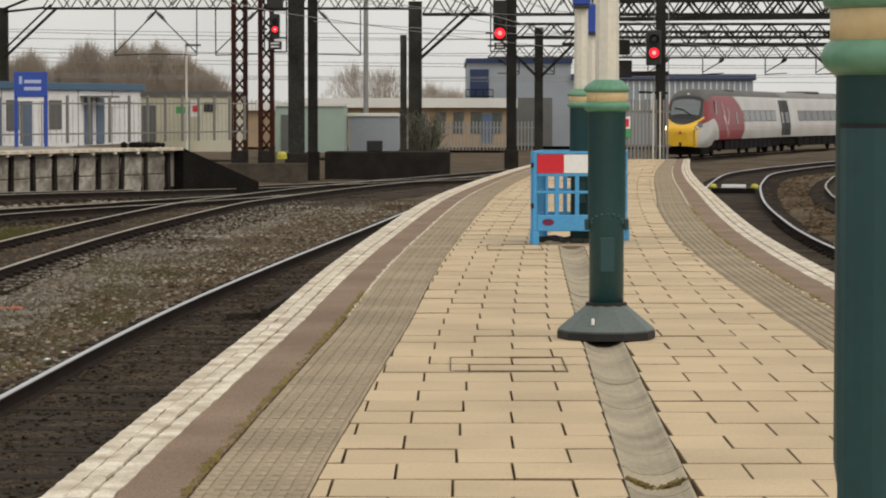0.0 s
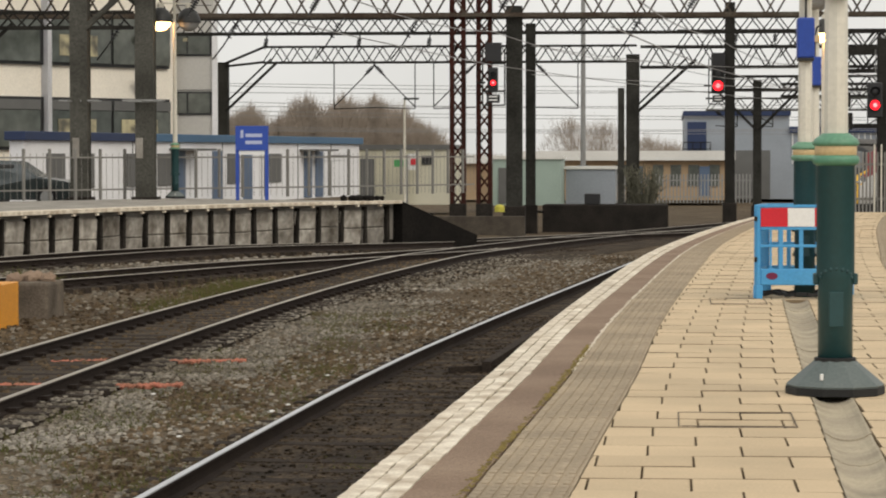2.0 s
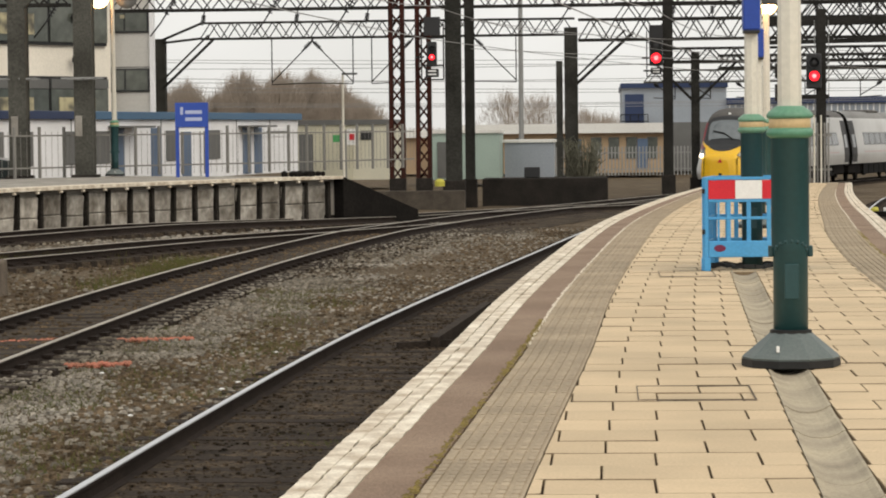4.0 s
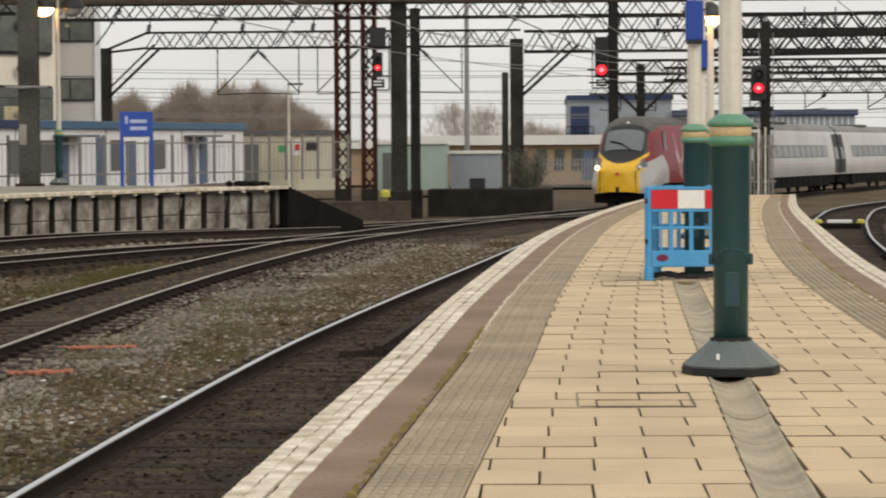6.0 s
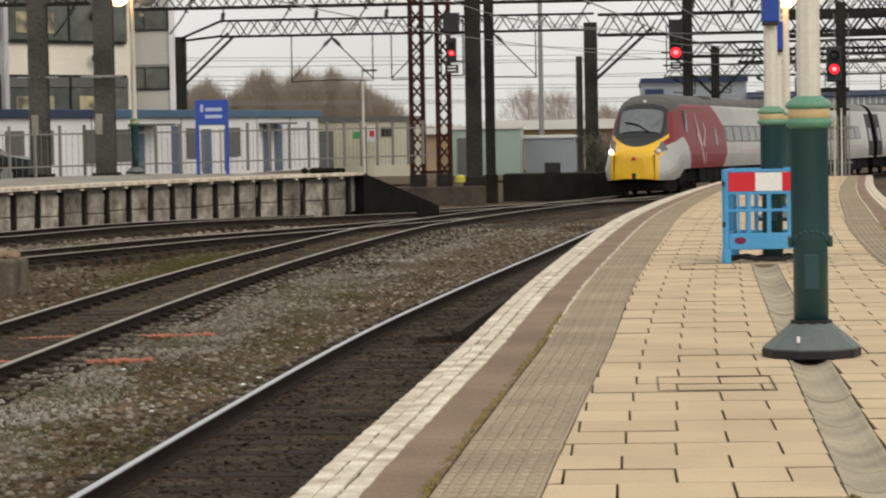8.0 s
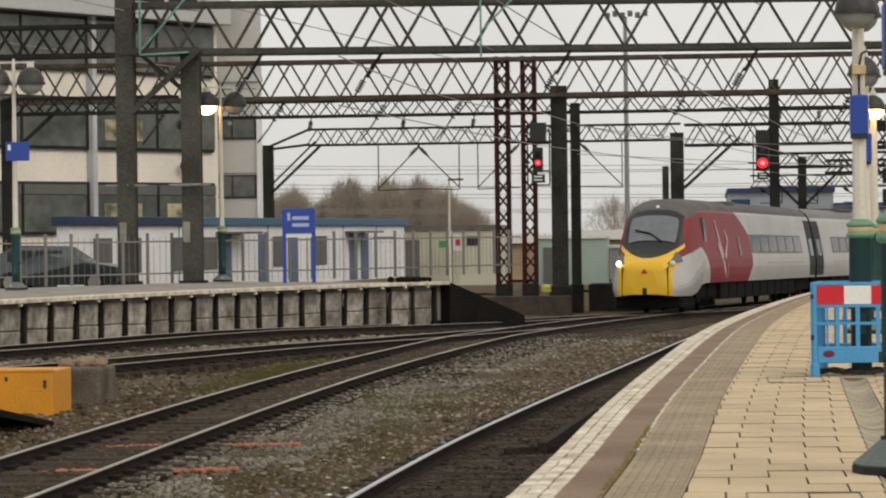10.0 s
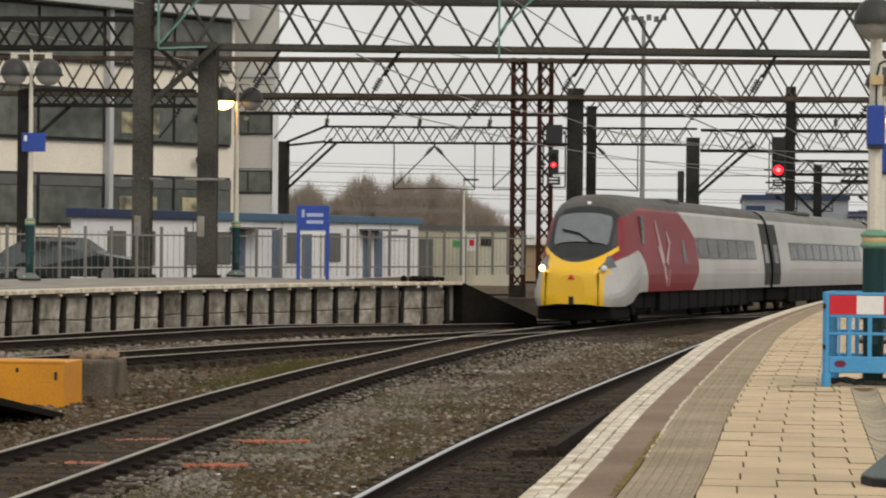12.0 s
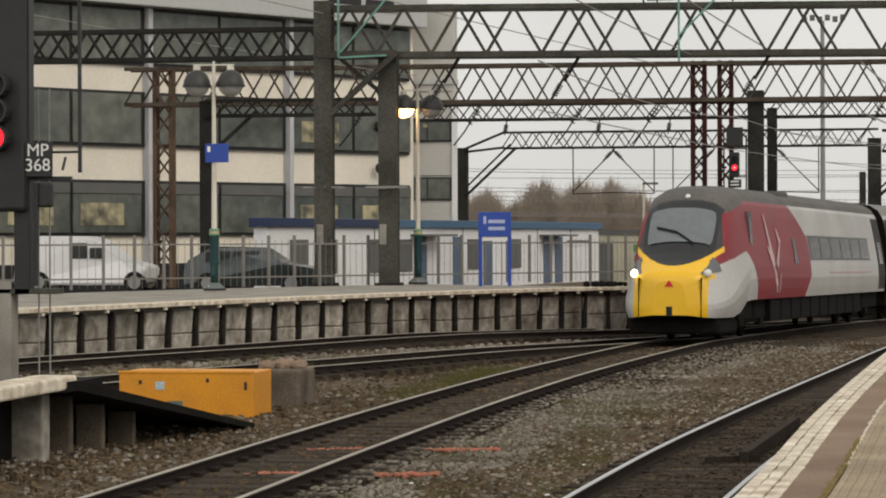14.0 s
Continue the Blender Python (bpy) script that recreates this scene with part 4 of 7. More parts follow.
def insulator(parent, a, b, r=0.07):
    bm = bmesh.new()
    a, b = Vector(a), Vector(b)
    beam(bm, a, b, 0.05)
    d = b - a
    q = d.to_track_quat('Z', 'Y')
    for k in range(5):
        c = a + d * (0.3 + 0.1 * k)
        bmesh.ops.create_cone(bm, cap_ends=True, segments=8, radius1=r * 1.3, radius2=r * 1.3, depth=0.05, matrix=Matrix.LocRotScale(c, q, None))
    part("insulator", bm, FRAME_DK, parent)


def dropper(parent, x, y, z0, z1, arm=1.6, side=1):
    """A hanging frame with an insulated steady arm."""
    bm = bmesh.new()
    beam(bm, (x, y, z1), (x, y, z0), 0.05)
    beam(bm, (x, y, z0), (x + side * arm, y, z0 + 0.06), 0.045)
    beam(bm, (x + side * arm, y, z1 - 0.1), (x, y, z0 + 0.1), 0.05)
    part("steady_arm", bm, STEEL_DK, parent)
    insulator(parent, (x + side * arm, y, z1 - 0.05), (x + side * arm * 0.72, y, z1 - (z1 - z0) * 0.28))


def build_gantries():
    # the nearest boom, grey masts on the far platform
    g = thing("overhead_gantry", "large grey steel lattice gantry spanning the tracks", "gantry", group="overhead line gantries")
    boom(g, 83, -17.3, 14.0, 7.05, 8.45, 1.66, 0.15, 0.085, STEEL_GREY, 0.9, -0.25)
    mast(g, -17.25, 82.6, OPP, 8.65, 0.52, 0.55, STEEL_GREY, label="wide grey plated mast")
    mast(g, -15.35, 82.9, OPP, 7.1, 0.55, 0.5, STEEL_GREY, label="wide grey plated mast")
    bm = bmesh.new()
    part("knee_brace", beam(bmesh.new(), (-17.1, 82.4, 5.2), (-15.0, 82.4, 7.1), 0.16), STEEL_GREY, g)
    part("knee_brace", beam(bmesh.new(), (-16.9, 83.2, 7.0), (-15.6, 83.2, 5.9), 0.12), STEEL_GREY, g)
    beam(bm, (-17.4, 82.4, 7.05), (-15.0, 82.4, 7.05), 0.2)
    part("cross_beam", bm, STEEL_GREY, g)
    for x in (-17.25, -15.35):
        bm = bmesh.new()
        for k in range(9):
            a = k * 0.7
            part("guard_spike", beam(bmesh.new(), (x, 82.7, 3.05), (x + 0.62 * math.cos(a), 82.7 + 0.62 * math.sin(a), 3.1), 0.03), GALV, g)
        box(bm, x - 0.6, x + 0.6, 82.36, 82.4, 3.08, 3.13)
        part("climbing_guard", bm, GALV, g, "spiked anti-climb ring")
        part("plate", B(x - 0.18, x + 0.02, 82.29, 82.32, 1.4, 2.0), CONC, g)
    for a, b in (((-16.75, 82.3, 6.95), (-16.75, 82.3, 10.2)), ((-16.7, 82.3, 7.1), (-13.6, 82.3, 10.6)), ((-6.65, 82.3, 6.7), (-6.65, 82.3, 10.2)), ((-6.6, 82.3, 7.5), (-3.5, 82.3, 10.6)), ((-16.75, 82.3, 6.95), (-15.3, 82.3, 7.0))):
        part("earth_pipe", beam(bmesh.new(), a, b, 0.055), VERDI, g, "green copper-stained pipe stay")
    for x, z in ((-7.7, 9.4), (-7.3, 9.0), (-6.4, 9.3), (-5.1, 9.3), (2.5, 9.3), (3.4, 9.4)):
        insulator(g, (x, 82.6, 8.45), (x - 0.1, 82.6, z + 0.1), 0.06)
    box_ = part("head_frame", beam(bmesh.new(), (-7.6, 82.6, 8.55), (-5.0, 82.6, 8.6), 0.09), STEEL_GREY, g)
    for x in (-13.2, -9.6, -4.0, 1.5):
        bm = bmesh.new()
        beam(bm, (x, 83, 7.0), (x - 0.5, 83, 6.2), 0.09)
        part("hanger", bm, STEEL_DK, g)
        insulator(g, (x - 0.5, 83, 6.3), (x - 0.9, 83, 5.6), 0.07)

    # second boom, rust-stained, on laced red columns
    g = thing("overhead_gantry", "rust-brown steel lattice gantry on laced red columns", "gantry", group="overhead line gantries")
    boom(g, 103, -29.0, 16.0, 6.62, 7.95, 1.55, 0.13, 0.065, STEEL_TAN2, 0.9, -0.1)
    for x0, x1 in ((-7.72, -7.45), (-6.75, -6.48)):
        mast(g, (x0 + x1) / 2 + 0.02, 103, -0.35, 8.0, 0.42, 0.45, STEEL_RUST, True, "rust red laced column")
    mast(g, -27.6, 103, -0.3, 7.9, 0.62, 0.5, STEEL_TAN, True, "rusty tan laced column")
    mast(g, 2.80, 125.5, -0.7, 8.2, 0.44, 0.4, STEEL_DK)
    mast(g, -5.5, 103, -0.45, 6.9, 0.58, 0.45, STEEL_MID)
    mast(g, -5.05, 106, -0.45, 6.4, 0.36, 0.36, STEEL_MID)
    for x in (-20.5, -16.2, -12.4, -9.6, -1.5, 4.5):
        insulator(g, (x + 0.7, 103, 6.6), (x, 103, 5.5), 0.08)
        bm = bmesh.new()
        beam(bm, (x, 103, 5.5), (x - 0.4, 103, 5.0), 0.05)
        part("hanger", bm, STEEL_DK, g)

    # dark boom in front of the offices
    g = thing("overhead_gantry", "dark steel lattice gantry in front of the offices", "gantry", group="overhead line gantries")
    boom(g, 96, -45.0, -19.8, 7.85, 8.85, 1.35, 0.13, 0.09, STEEL_DK, 0.7)
    mast(g, -25.2, 100, -0.3, 6.6, 0.45, 0.45, STEEL_DK)
    boom(g, 100, -25.2, -19.0, 6.05, 6.6, 1.1, 0.10, 0.06, STEEL_DK, 0.5)
    bm = bmesh.new()
    beam(bm, (-25.1, 99.8, 4.6), (-23.3, 99.8, 6.2), 0.12)
    part("knee_brace", bm, STEEL_DK, g)

    # farther booms over the throat
    g = thing("overhead_gantry", "slender steel lattice gantry over the junction", "gantry", group="overhead line gantries")
    boom(g, 120, -21.0, 6.0, 6.66, 7.3, 1.0, 0.10, 0.05, STEEL_DK, 0.6)
    for x in (-17.0, -13.0, -10.0):
        insulator(g, (x, 120, 6.6), (x - 0.1, 120, 6.0), 0.07)
    g = thing("overhead_gantry", "arched steel lattice gantry with corner braces", "gantry", group="overhead line gantries")
    boom(g, 135, -19.3, -1.4, 5.92, 6.68, 1.0, 0.085, 0.05, STEEL_DK, 0.6)
    mast(g, -21.29, 135, -0.7, 5.95, 0.55, 0.5, STEEL_MID)
    part("knee_brace", beam(bmesh.new(), (-21.1, 134.7, 3.6), (-18.6, 134.7, 5.95), 0.12), STEEL_DK, g)
    part("knee_brace", beam(bmesh.new(), (-21.1, 134.7, 4.0), (-18.9, 134.7, 6.1), 0.08), STEEL_DK, g)
    part("knee_brace", beam(bmesh.new(), (-21.1, 134.7, 5.9), (-19.2, 134.7, 6.68), 0.11), STEEL_DK, g)
    part("knee_brace", beam(bmesh.new(), (-21.1, 134.7, 5.75), (-19.2, 134.7, 5.95), 0.11), STEEL_DK, g)
    part("knee_brace", beam(bmesh.new(), (-1.5, 134.7, 3.4), (1.4, 134.7, 6.0), 0.14), STEEL_DK, g)
    part("knee_brace", beam(bmesh.new(), (-1.3, 134.7, 3.9), (1.0, 134.7, 6.1), 0.09), STEEL_DK, g)
    mast(g, -1.55, 132, -0.8, 6.15, 0.62, 0.6, STEEL_MID)
    part("short_post", B(-2.25, -1.95, 132, 132.4, -1.0, 4.6), STEEL_GREY, g)
    for x, s in ((-15.7, -1), (-12.0, 1), (-10.9, -1), (-4.2, 1)):
        dropper(g, x + (0 if s > 0 else -0.2), 135, 3.7, 5.9, 2.0, -s)
    # right-hand booms
    g = thing("overhead_gantry", "dark steel lattice gantry beyond the platform end", "gantry", group="overhead line gantries")
    boom(g, 132, -1.2, 30.0, 5.55, 6.5, 1.15, 0.11, 0.06, STEEL_DK, 0.7)
    boom(g, 138, 0.5, 34.0, 6.7, 7.5, 1.1, 0.10, 0.055, STEEL_DK, 0.6)
    boom(g, 145, 2.0, 36.0, 3.75, 4.35, 1.0, 0.08, 0.045, STEEL_GREY, 0.5)
    for x in (3.2, 5.0, 7.4, 9.8, 12.6, 15.8, 18.4):
        insulator(g, (x, 131.5, 6.55), (x, 131.5, 7.2), 0.07)
        dropper(g, x + 0.4, 145, 2.9, 3.75, 1.1, 1 if x > 9 else -1)
    boom(g, 128, 3.0, 30.0, 4.4, 5.0, 1.1, 0.10, 0.06, STEEL_DK, 0.6)
    mast(g, 4.15, 130, -0.9, 4.9, 0.38, 0.4, STEEL_MID)
    part("knee_brace", beam(bmesh.new(), (4.2, 129.8, 2.6), (6.0, 129.8, 4.4), 0.12), STEEL_DK, g)
    part("knee_brace", beam(bmesh.new(), (4.1, 129.8, 2.6), (2.3, 129.8, 4.4), 0.12), STEEL_DK, g)
    mast(g, 21.0, 150, -1.0, 4.6, 0.42, 0.4, STEEL_DK)
    part("knee_brace", beam(bmesh.new(), (21.0, 149.8, 2.4), (23.2, 149.8, 4.5), 0.12), STEEL_DK, g)
    part("knee_brace", beam(bmesh.new(), (21.0, 149.8, 2.4), (18.8, 149.8, 4.5), 0.12), STEEL_DK, g)
    boom(g, 150, 6.0, 40.0, 4.55, 5.2, 1.3, 0.12, 0.065, STEEL_DK, 0.6)
    g = thing("overhead_gantry", "dark steel lattice gantry over the curved tracks", "gantry", group="overhead line gantries")
    boom(g, 112, 6.4, 30.0, 4.75, 5.45, 1.2, 0.13, 0.08, STEEL_DK, 0.7, 0.25)
    boom(g, 112, 6.4, 30.0, 5.6, 6.3, 1.2, 0.12, 0.06, STEEL_DK, 0.7, 0.2)
    for x in (10.0, 11.2, 15.0):
        insulator(g, (x, 111.6, 5.6), (x, 111.6, 6.6), 0.07)
    mast(g, 25.0, 140, -1.0, 4.2, 0.36, 0.36, STEEL_DK)
    mast(g, 27.0, 142, -1.0, 5.2, 0.4, 0.36, STEEL_DK)


STEEL_TAN2 = mat("rust_brown_boom", (0.062, 0.044, 0.032), 0.85, var=0.3, scale=5, fine=16, bump=0.2, second=(0.11, 0.095, 0.075))


def build_wires():
    w = thing("overhead_wires", "thin contact and catenary wires over the tracks", "wires", kind="structure")
    rng = np.random.default_rng(21)

    def wire(a, b, sag=0.25, r=0.018):
        a, b = Vector(a), Vector(b)
        pts = [a.lerp(b, t) - Vector((0, 0, sag * 4 * t * (1 - t))) for t in np.linspace(0, 1, 9)]
        bm = bmesh.new()
        for p, q in zip(pts, pts[1:]):
            beam(bm, p, q, r * 2)
        part("wire", bm, WIRE, w)
    for z, y in ((5.4, 140), (5.0, 142), (4.7, 145), (4.3, 148), (4.1, 151), (3.8, 155), (3.5, 158), (3.2, 160), (5.7, 150), (2.9, 165)):
        wire((-40, y + rng.uniform(-3, 3), z + rng.uniform(-0.1, 0.3)), (24, y + rng.uniform(-8, 8), z - 0.4 + rng.uniform(-0.3, 0.3)), rng.uniform(0.1, 0.6), 0.014)
    for line, z in ((T2, 3.9), (T3, 4.0), (T1, 3.8)):
        for dz in (0.0, 0.9):
            for k in range(55, min(len(line) - 30, 130), 25):
                a, b = line[k], line[k + 25] if k + 25 < len(line) else line[-1]
                wire((a.x, a.y, z + dz), (b.x, b.y, z + dz), 0.25 if dz else 0.02, 0.010)
    for a, b in (((-30, 62, 11.0), (-16.8, 83, 8.2)), ((-25, 62, 12.5), (-15.0, 84, 8.8)), ((-14, 62, 10.5), (-6.3, 82.4, 6.9)), ((-9, 62, 9.8), (-4.0, 83, 7.0)), ((-3, 70, 9.8), (1.5, 84, 8.2)), ((-20, 66, 9.4), (-9, 103, 7.9)), ((4, 76, 8.6), (12, 112, 6.3)), ((-36, 96, 10.6), (-18, 103, 7.6))):
        wire(a, b, 0.15, 0.012)


# ---- signals ----
def signal(x, y, zlamp, post=None, z0=-0.9, back=0.30, plate=True, label="", r=0.15):
    th = thing("railway_signal", label or "black colour-light railway signal showing red", "signal", pose(x, y, 0), "colour-light signals")
    if post:
        part("post", B(post - 0.09, post + 0.09, 0.12, 0.30, z0, zlamp + 1.5, bevel=0.01), STEEL_DK, th)
    hd = part("head", B(-r - 0.07, r + 0.07, 0.0, 0.22, zlamp - 0.34, zlamp + 0.40 + 1.6 * r, bevel=0.04), FRAME_DK, th, "black signal head")
    for k, z in enumerate((zlamp, zlamp + 0.1 + 2 * r)):
        bm = lathe(bmesh.new(), [(r + 0.005, 0.0), (r + 0.02, 0.0), (r + 0.02, 0.16), (r + 0.005, 0.16), (r + 0.005, 0.0)], 16, closed=False)
        h = part("hood", bm, FRAME_DK, hd)
        h.matrix_basis = pose(0, 0.01, z, 90, 0, 0)
        # radius r is widened so that the lens takes in the lamp's red glow
        lens = lathe(bmesh.new(), [(r, 0.0), (r, 0.03), (r * 0.5, 0.07), (0.005, 0.08)], 18)
        o = part("lens", lens, RED_LAMP if k == 0 else FRAME_DK, hd, "lit red lens" if k == 0 else "dark lens")
        o.matrix_basis = pose(0, -0.012, z, 90, 0, 0)
        if k == 0:
            # paler disc added for the glare at the lamp's centre
            part("core", lathe(bmesh.new(), [(r * 0.45, 0.0), (r * 0.45, 0.07), (r * 0.2, 0.09), (0.004, 0.095)], 14), RED_CORE, o, "white-hot centre of the lamp")
    if plate:
        part("board", B(-0.30, 0.30, 0.05, 0.12, zlamp + 0.78, zlamp + 1.45, bevel=0.01), FRAME_DK, th, "black route indicator box")
        n = part("number_plate", B(-0.24, 0.24, 0.02, 0.04, zlamp - 0.72, zlamp - 0.42, bevel=0.01), FRAME_DK, th)
        for q in (0.0, 0.12):
            part("marking", B(-0.15, 0.15, 0.008, 0.02, zlamp - 0.52 - q, zlamp - 0.47 - q), WHITE_REF, n)
        cage = bmesh.new()
        for u in (-0.40, 0.40):
            beam(cage, (u, 0.3, zlamp - 0.8), (u, 0.3, zlamp + 1.2), 0.05)
        for z in (zlamp - 0.8, zlamp - 0.3, zlamp + 0.7):
            beam(cage, (-0.4, 0.3, z), (0.4, 0.3, z), 0.05)
        box(cage, -0.62, -0.3, 0.1, 0.3, zlamp - 0.02, zlamp + 0.05)
        part("platform_cage", cage, STEEL_DK, th)
    return th


def text_plate(th, body, x, y, z, size, material):
    cu = bpy.data.curves.new("lettering", 'FONT')
    cu.body, cu.size, cu.align_x, cu.align_y, cu.extrude = body, size, 'CENTER', 'CENTER', 0.004
    ob = new("lettering", cu)
    dg = bpy.context.evaluated_depsgraph_get()
    me = bpy.data.meshes.new_from_object(ob.evaluated_get(dg))
    bpy.data.objects.remove(ob)
    me.materials.clear()
    me.materials.append(material)
    o = new("lettering", me)
    o.parent = th
    o.matrix_basis = pose(x, y, z, 90, 0, 0)
    return o


def build_near_signal():
    """The signal at the ramped platform stub, whose plate reads MP 368."""
    x, y = -10.1, 33.0
    th = thing("railway_signal", "tall black signal with white lettered plate MP 368", "signal", pose(x, y, 0), "colour-light signals")
    part("post", B(-0.74, -0.54, 0, 0.2, 0.9, 5.0, bevel=0.01), FRAME_DK, th)
    part("base_post", B(-1.15, -0.78, 0, 0.3, -1.1, 1.05, bevel=0.01), CONC, th, "grey concrete post")
    part("shelf", B(-1.2, -0.2, 0, 0.3, 0.90, 0.97, bevel=0.01), STEEL_GREY, th)
    hd = part("head", B(-1.35, -0.56, -0.12, 0.2, 1.9, 4.9, bevel=0.05), FRAME_DK, th, "black signal head seen from beside")
    part("lens", lathe(bmesh.new(), [(0.12, 0.0), (0.12, 0.03), (0.06, 0.06), (0.005, 0.07)], 16), RED_LAMP, hd, "lit red lens").matrix_basis = pose(-0.88, -0.13, 2.79, 90, 0, 0)
    for z in (2.79, 3.11, 3.43):
        part("hood", lathe(bmesh.new(), [(0.13, 0), (0.16, 0), (0.16, 0.22), (0.13, 0.22), (0.13, 0)], 14, closed=False), FRAME_DK, hd).matrix_basis = pose(-0.88, -0.12, z, 90, 0, 0)
    pl = part("number_plate", B(-0.59, -0.23, -0.08, -0.05, 2.32, 2.74, bevel=0.006), FRAME_DK, th, "black plate with white letters")
    text_plate(pl, "MP", -0.41, -0.085, 2.635, 0.215, WHITE_REF)
    text_plate(pl, "368", -0.41, -0.085, 2.455, 0.215, WHITE_REF)
    fr = bmesh.new()
    beam(fr, (0.08, 0.05, 2.37), (0.08, 0.05, 5.0), 0.04)
    beam(fr, (-0.6, 0.05, 2.30), (-0.02, 0.05, 2.30), 0.05)
    beam(fr, (-0.6, 0.05, 2.62), (0.08, 0.05, 2.62), 0.03)
    beam(fr, (-0.14, 0.05, 2.40), (-0.10, 0.05, 2.56), 0.025)
    beam(fr, (-0.45, 0.0, 2.25), (-0.47, 0.0, 1.0), 0.06)
    box(fr, -0.42, -0.25, -0.05, 0.08, 1.95, 2.25, bevel=0.03)
    part("bracket", fr, FRAME_DK, th)
    ld = bmesh.new()
    for u in (-0.52, -0.38):
        beam(ld, (u, 0.3, -0.15), (u, 0.3, 3.4), 0.016)
    part("conduit", ld, GALV, th, "thin galvanised cable conduits")


# ---- stub platform with ramp, buffer box, block ----
def build_stub():
    th = thing("platform_stub", "dark timber-topped platform stub with sloping ramp", "platform stub")
    bm = bmesh.new()
    prof = [(26.0, -0.12), (32.5, -0.12), (38.6, -1.02), (38.6, -1.10), (32.5, -0.24), (26.0, -0.24)]
    xl, xr = (lambda y: -13.5 - 0.10 * (y - 32)), (lambda y: -9.95 + 0.12 * (y - 32))
    va = [bm.verts.new((xl(y), y, z)) for y, z in prof]
    vb = [bm.verts.new((xr(y), y, z)) for y, z in prof]
    n = len(prof)
    for i in range(n):
        bm.faces.new((va[i], vb[i], vb[(i + 1) % n], va[(i + 1) % n]))
    bm.faces.new(va)
    bm.faces.new(vb[::-1])
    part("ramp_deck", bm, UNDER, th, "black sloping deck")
    part("edge_stone", B(-10.45, -9.93, 26, 32.6, -0.22, -0.06, bevel=0.03), WHITE_EDGE, th, "pale lichen-stained edge stone")
    part("wing_post", B(-10.72, -10.22, 32.15, 32.45, -1.3, -0.23, bevel=0.03), PANEL, th, "pale stained concrete post")
    for y, w in ((28.9, 0.30), (30.9, 0.16), (33.2, 0.16), (34.2, 0.14), (35.2, 0.14)):
        z = -0.2 if y < 32.5 else -0.24 - (y - 32.5) * 0.15
        part("support_post", B(xr(y) - 0.75, xr(y) - 0.4, y, y + w, -1.2, z, bevel=0.02), CONC if y < 30 else SOOTY, th)
    part("end_post", B(-10.05, -9.78, 28.6, 28.9, -1.2, -0.22, bevel=0.02), WHITE_EDGE, th, "pale worn concrete post")
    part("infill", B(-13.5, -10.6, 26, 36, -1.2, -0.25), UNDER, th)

    th = thing("buffer_box", "orange-yellow painted steel buffer box beside the track", "buffer stop", pose(-9.71, 40.9, -1.1, 0, 0, 0))
    part("shell", B(-2.06, 0, 0, 1.2, 0.0, 0.68, bevel=0.015), YELLOW_BOX, th)
    part("lip", B(-2.07, 0.01, -0.01, 0.05, 0.66, 0.70, bevel=0.008), YELLOW_BOX, th)
    for x, z in ((-1.75, 0.5), (-0.72, 0.53), (-0.14, 0.48), (-0.14, 0.42)):
        part("bolt", B(x, x + 0.04, -0.012, 0.0, z, z + 0.06), FRAME_DK, th)
    part("sticker", B(-1.5, -1.36, -0.006, 0.0, 0.42, 0.54), STICKER, th, "torn pale blue sticker")
    part("scorch", B(-1.32, -1.08, -0.005, 0.0, 0.12, 0.25), GREY_BASE, th, "dark scuffed patch")

    th = thing("concrete_block", "rough grey concrete block behind the buffer box", "concrete block")
    part("block", B(-10.3, -9.55, 43.4, 44.6, -1.15, -0.5, bevel=0.05), SOOTY, th)
    bm = bmesh.new()
    rng = np.random.default_rng(2)
    for k in range(9):
        bmesh.ops.create_icosphere(bm, subdivisions=1, radius=0.09 + 0.05 * rng.random(), matrix=pose(-10.25 + 0.6 * rng.random(), 43.5 + 0.8 * rng.random(), -0.46, rng.random() * 90, 0, rng.random() * 90))
    tagged(part("rubble", bm, BROWN, th, "broken stones on top"), kind="stuff")


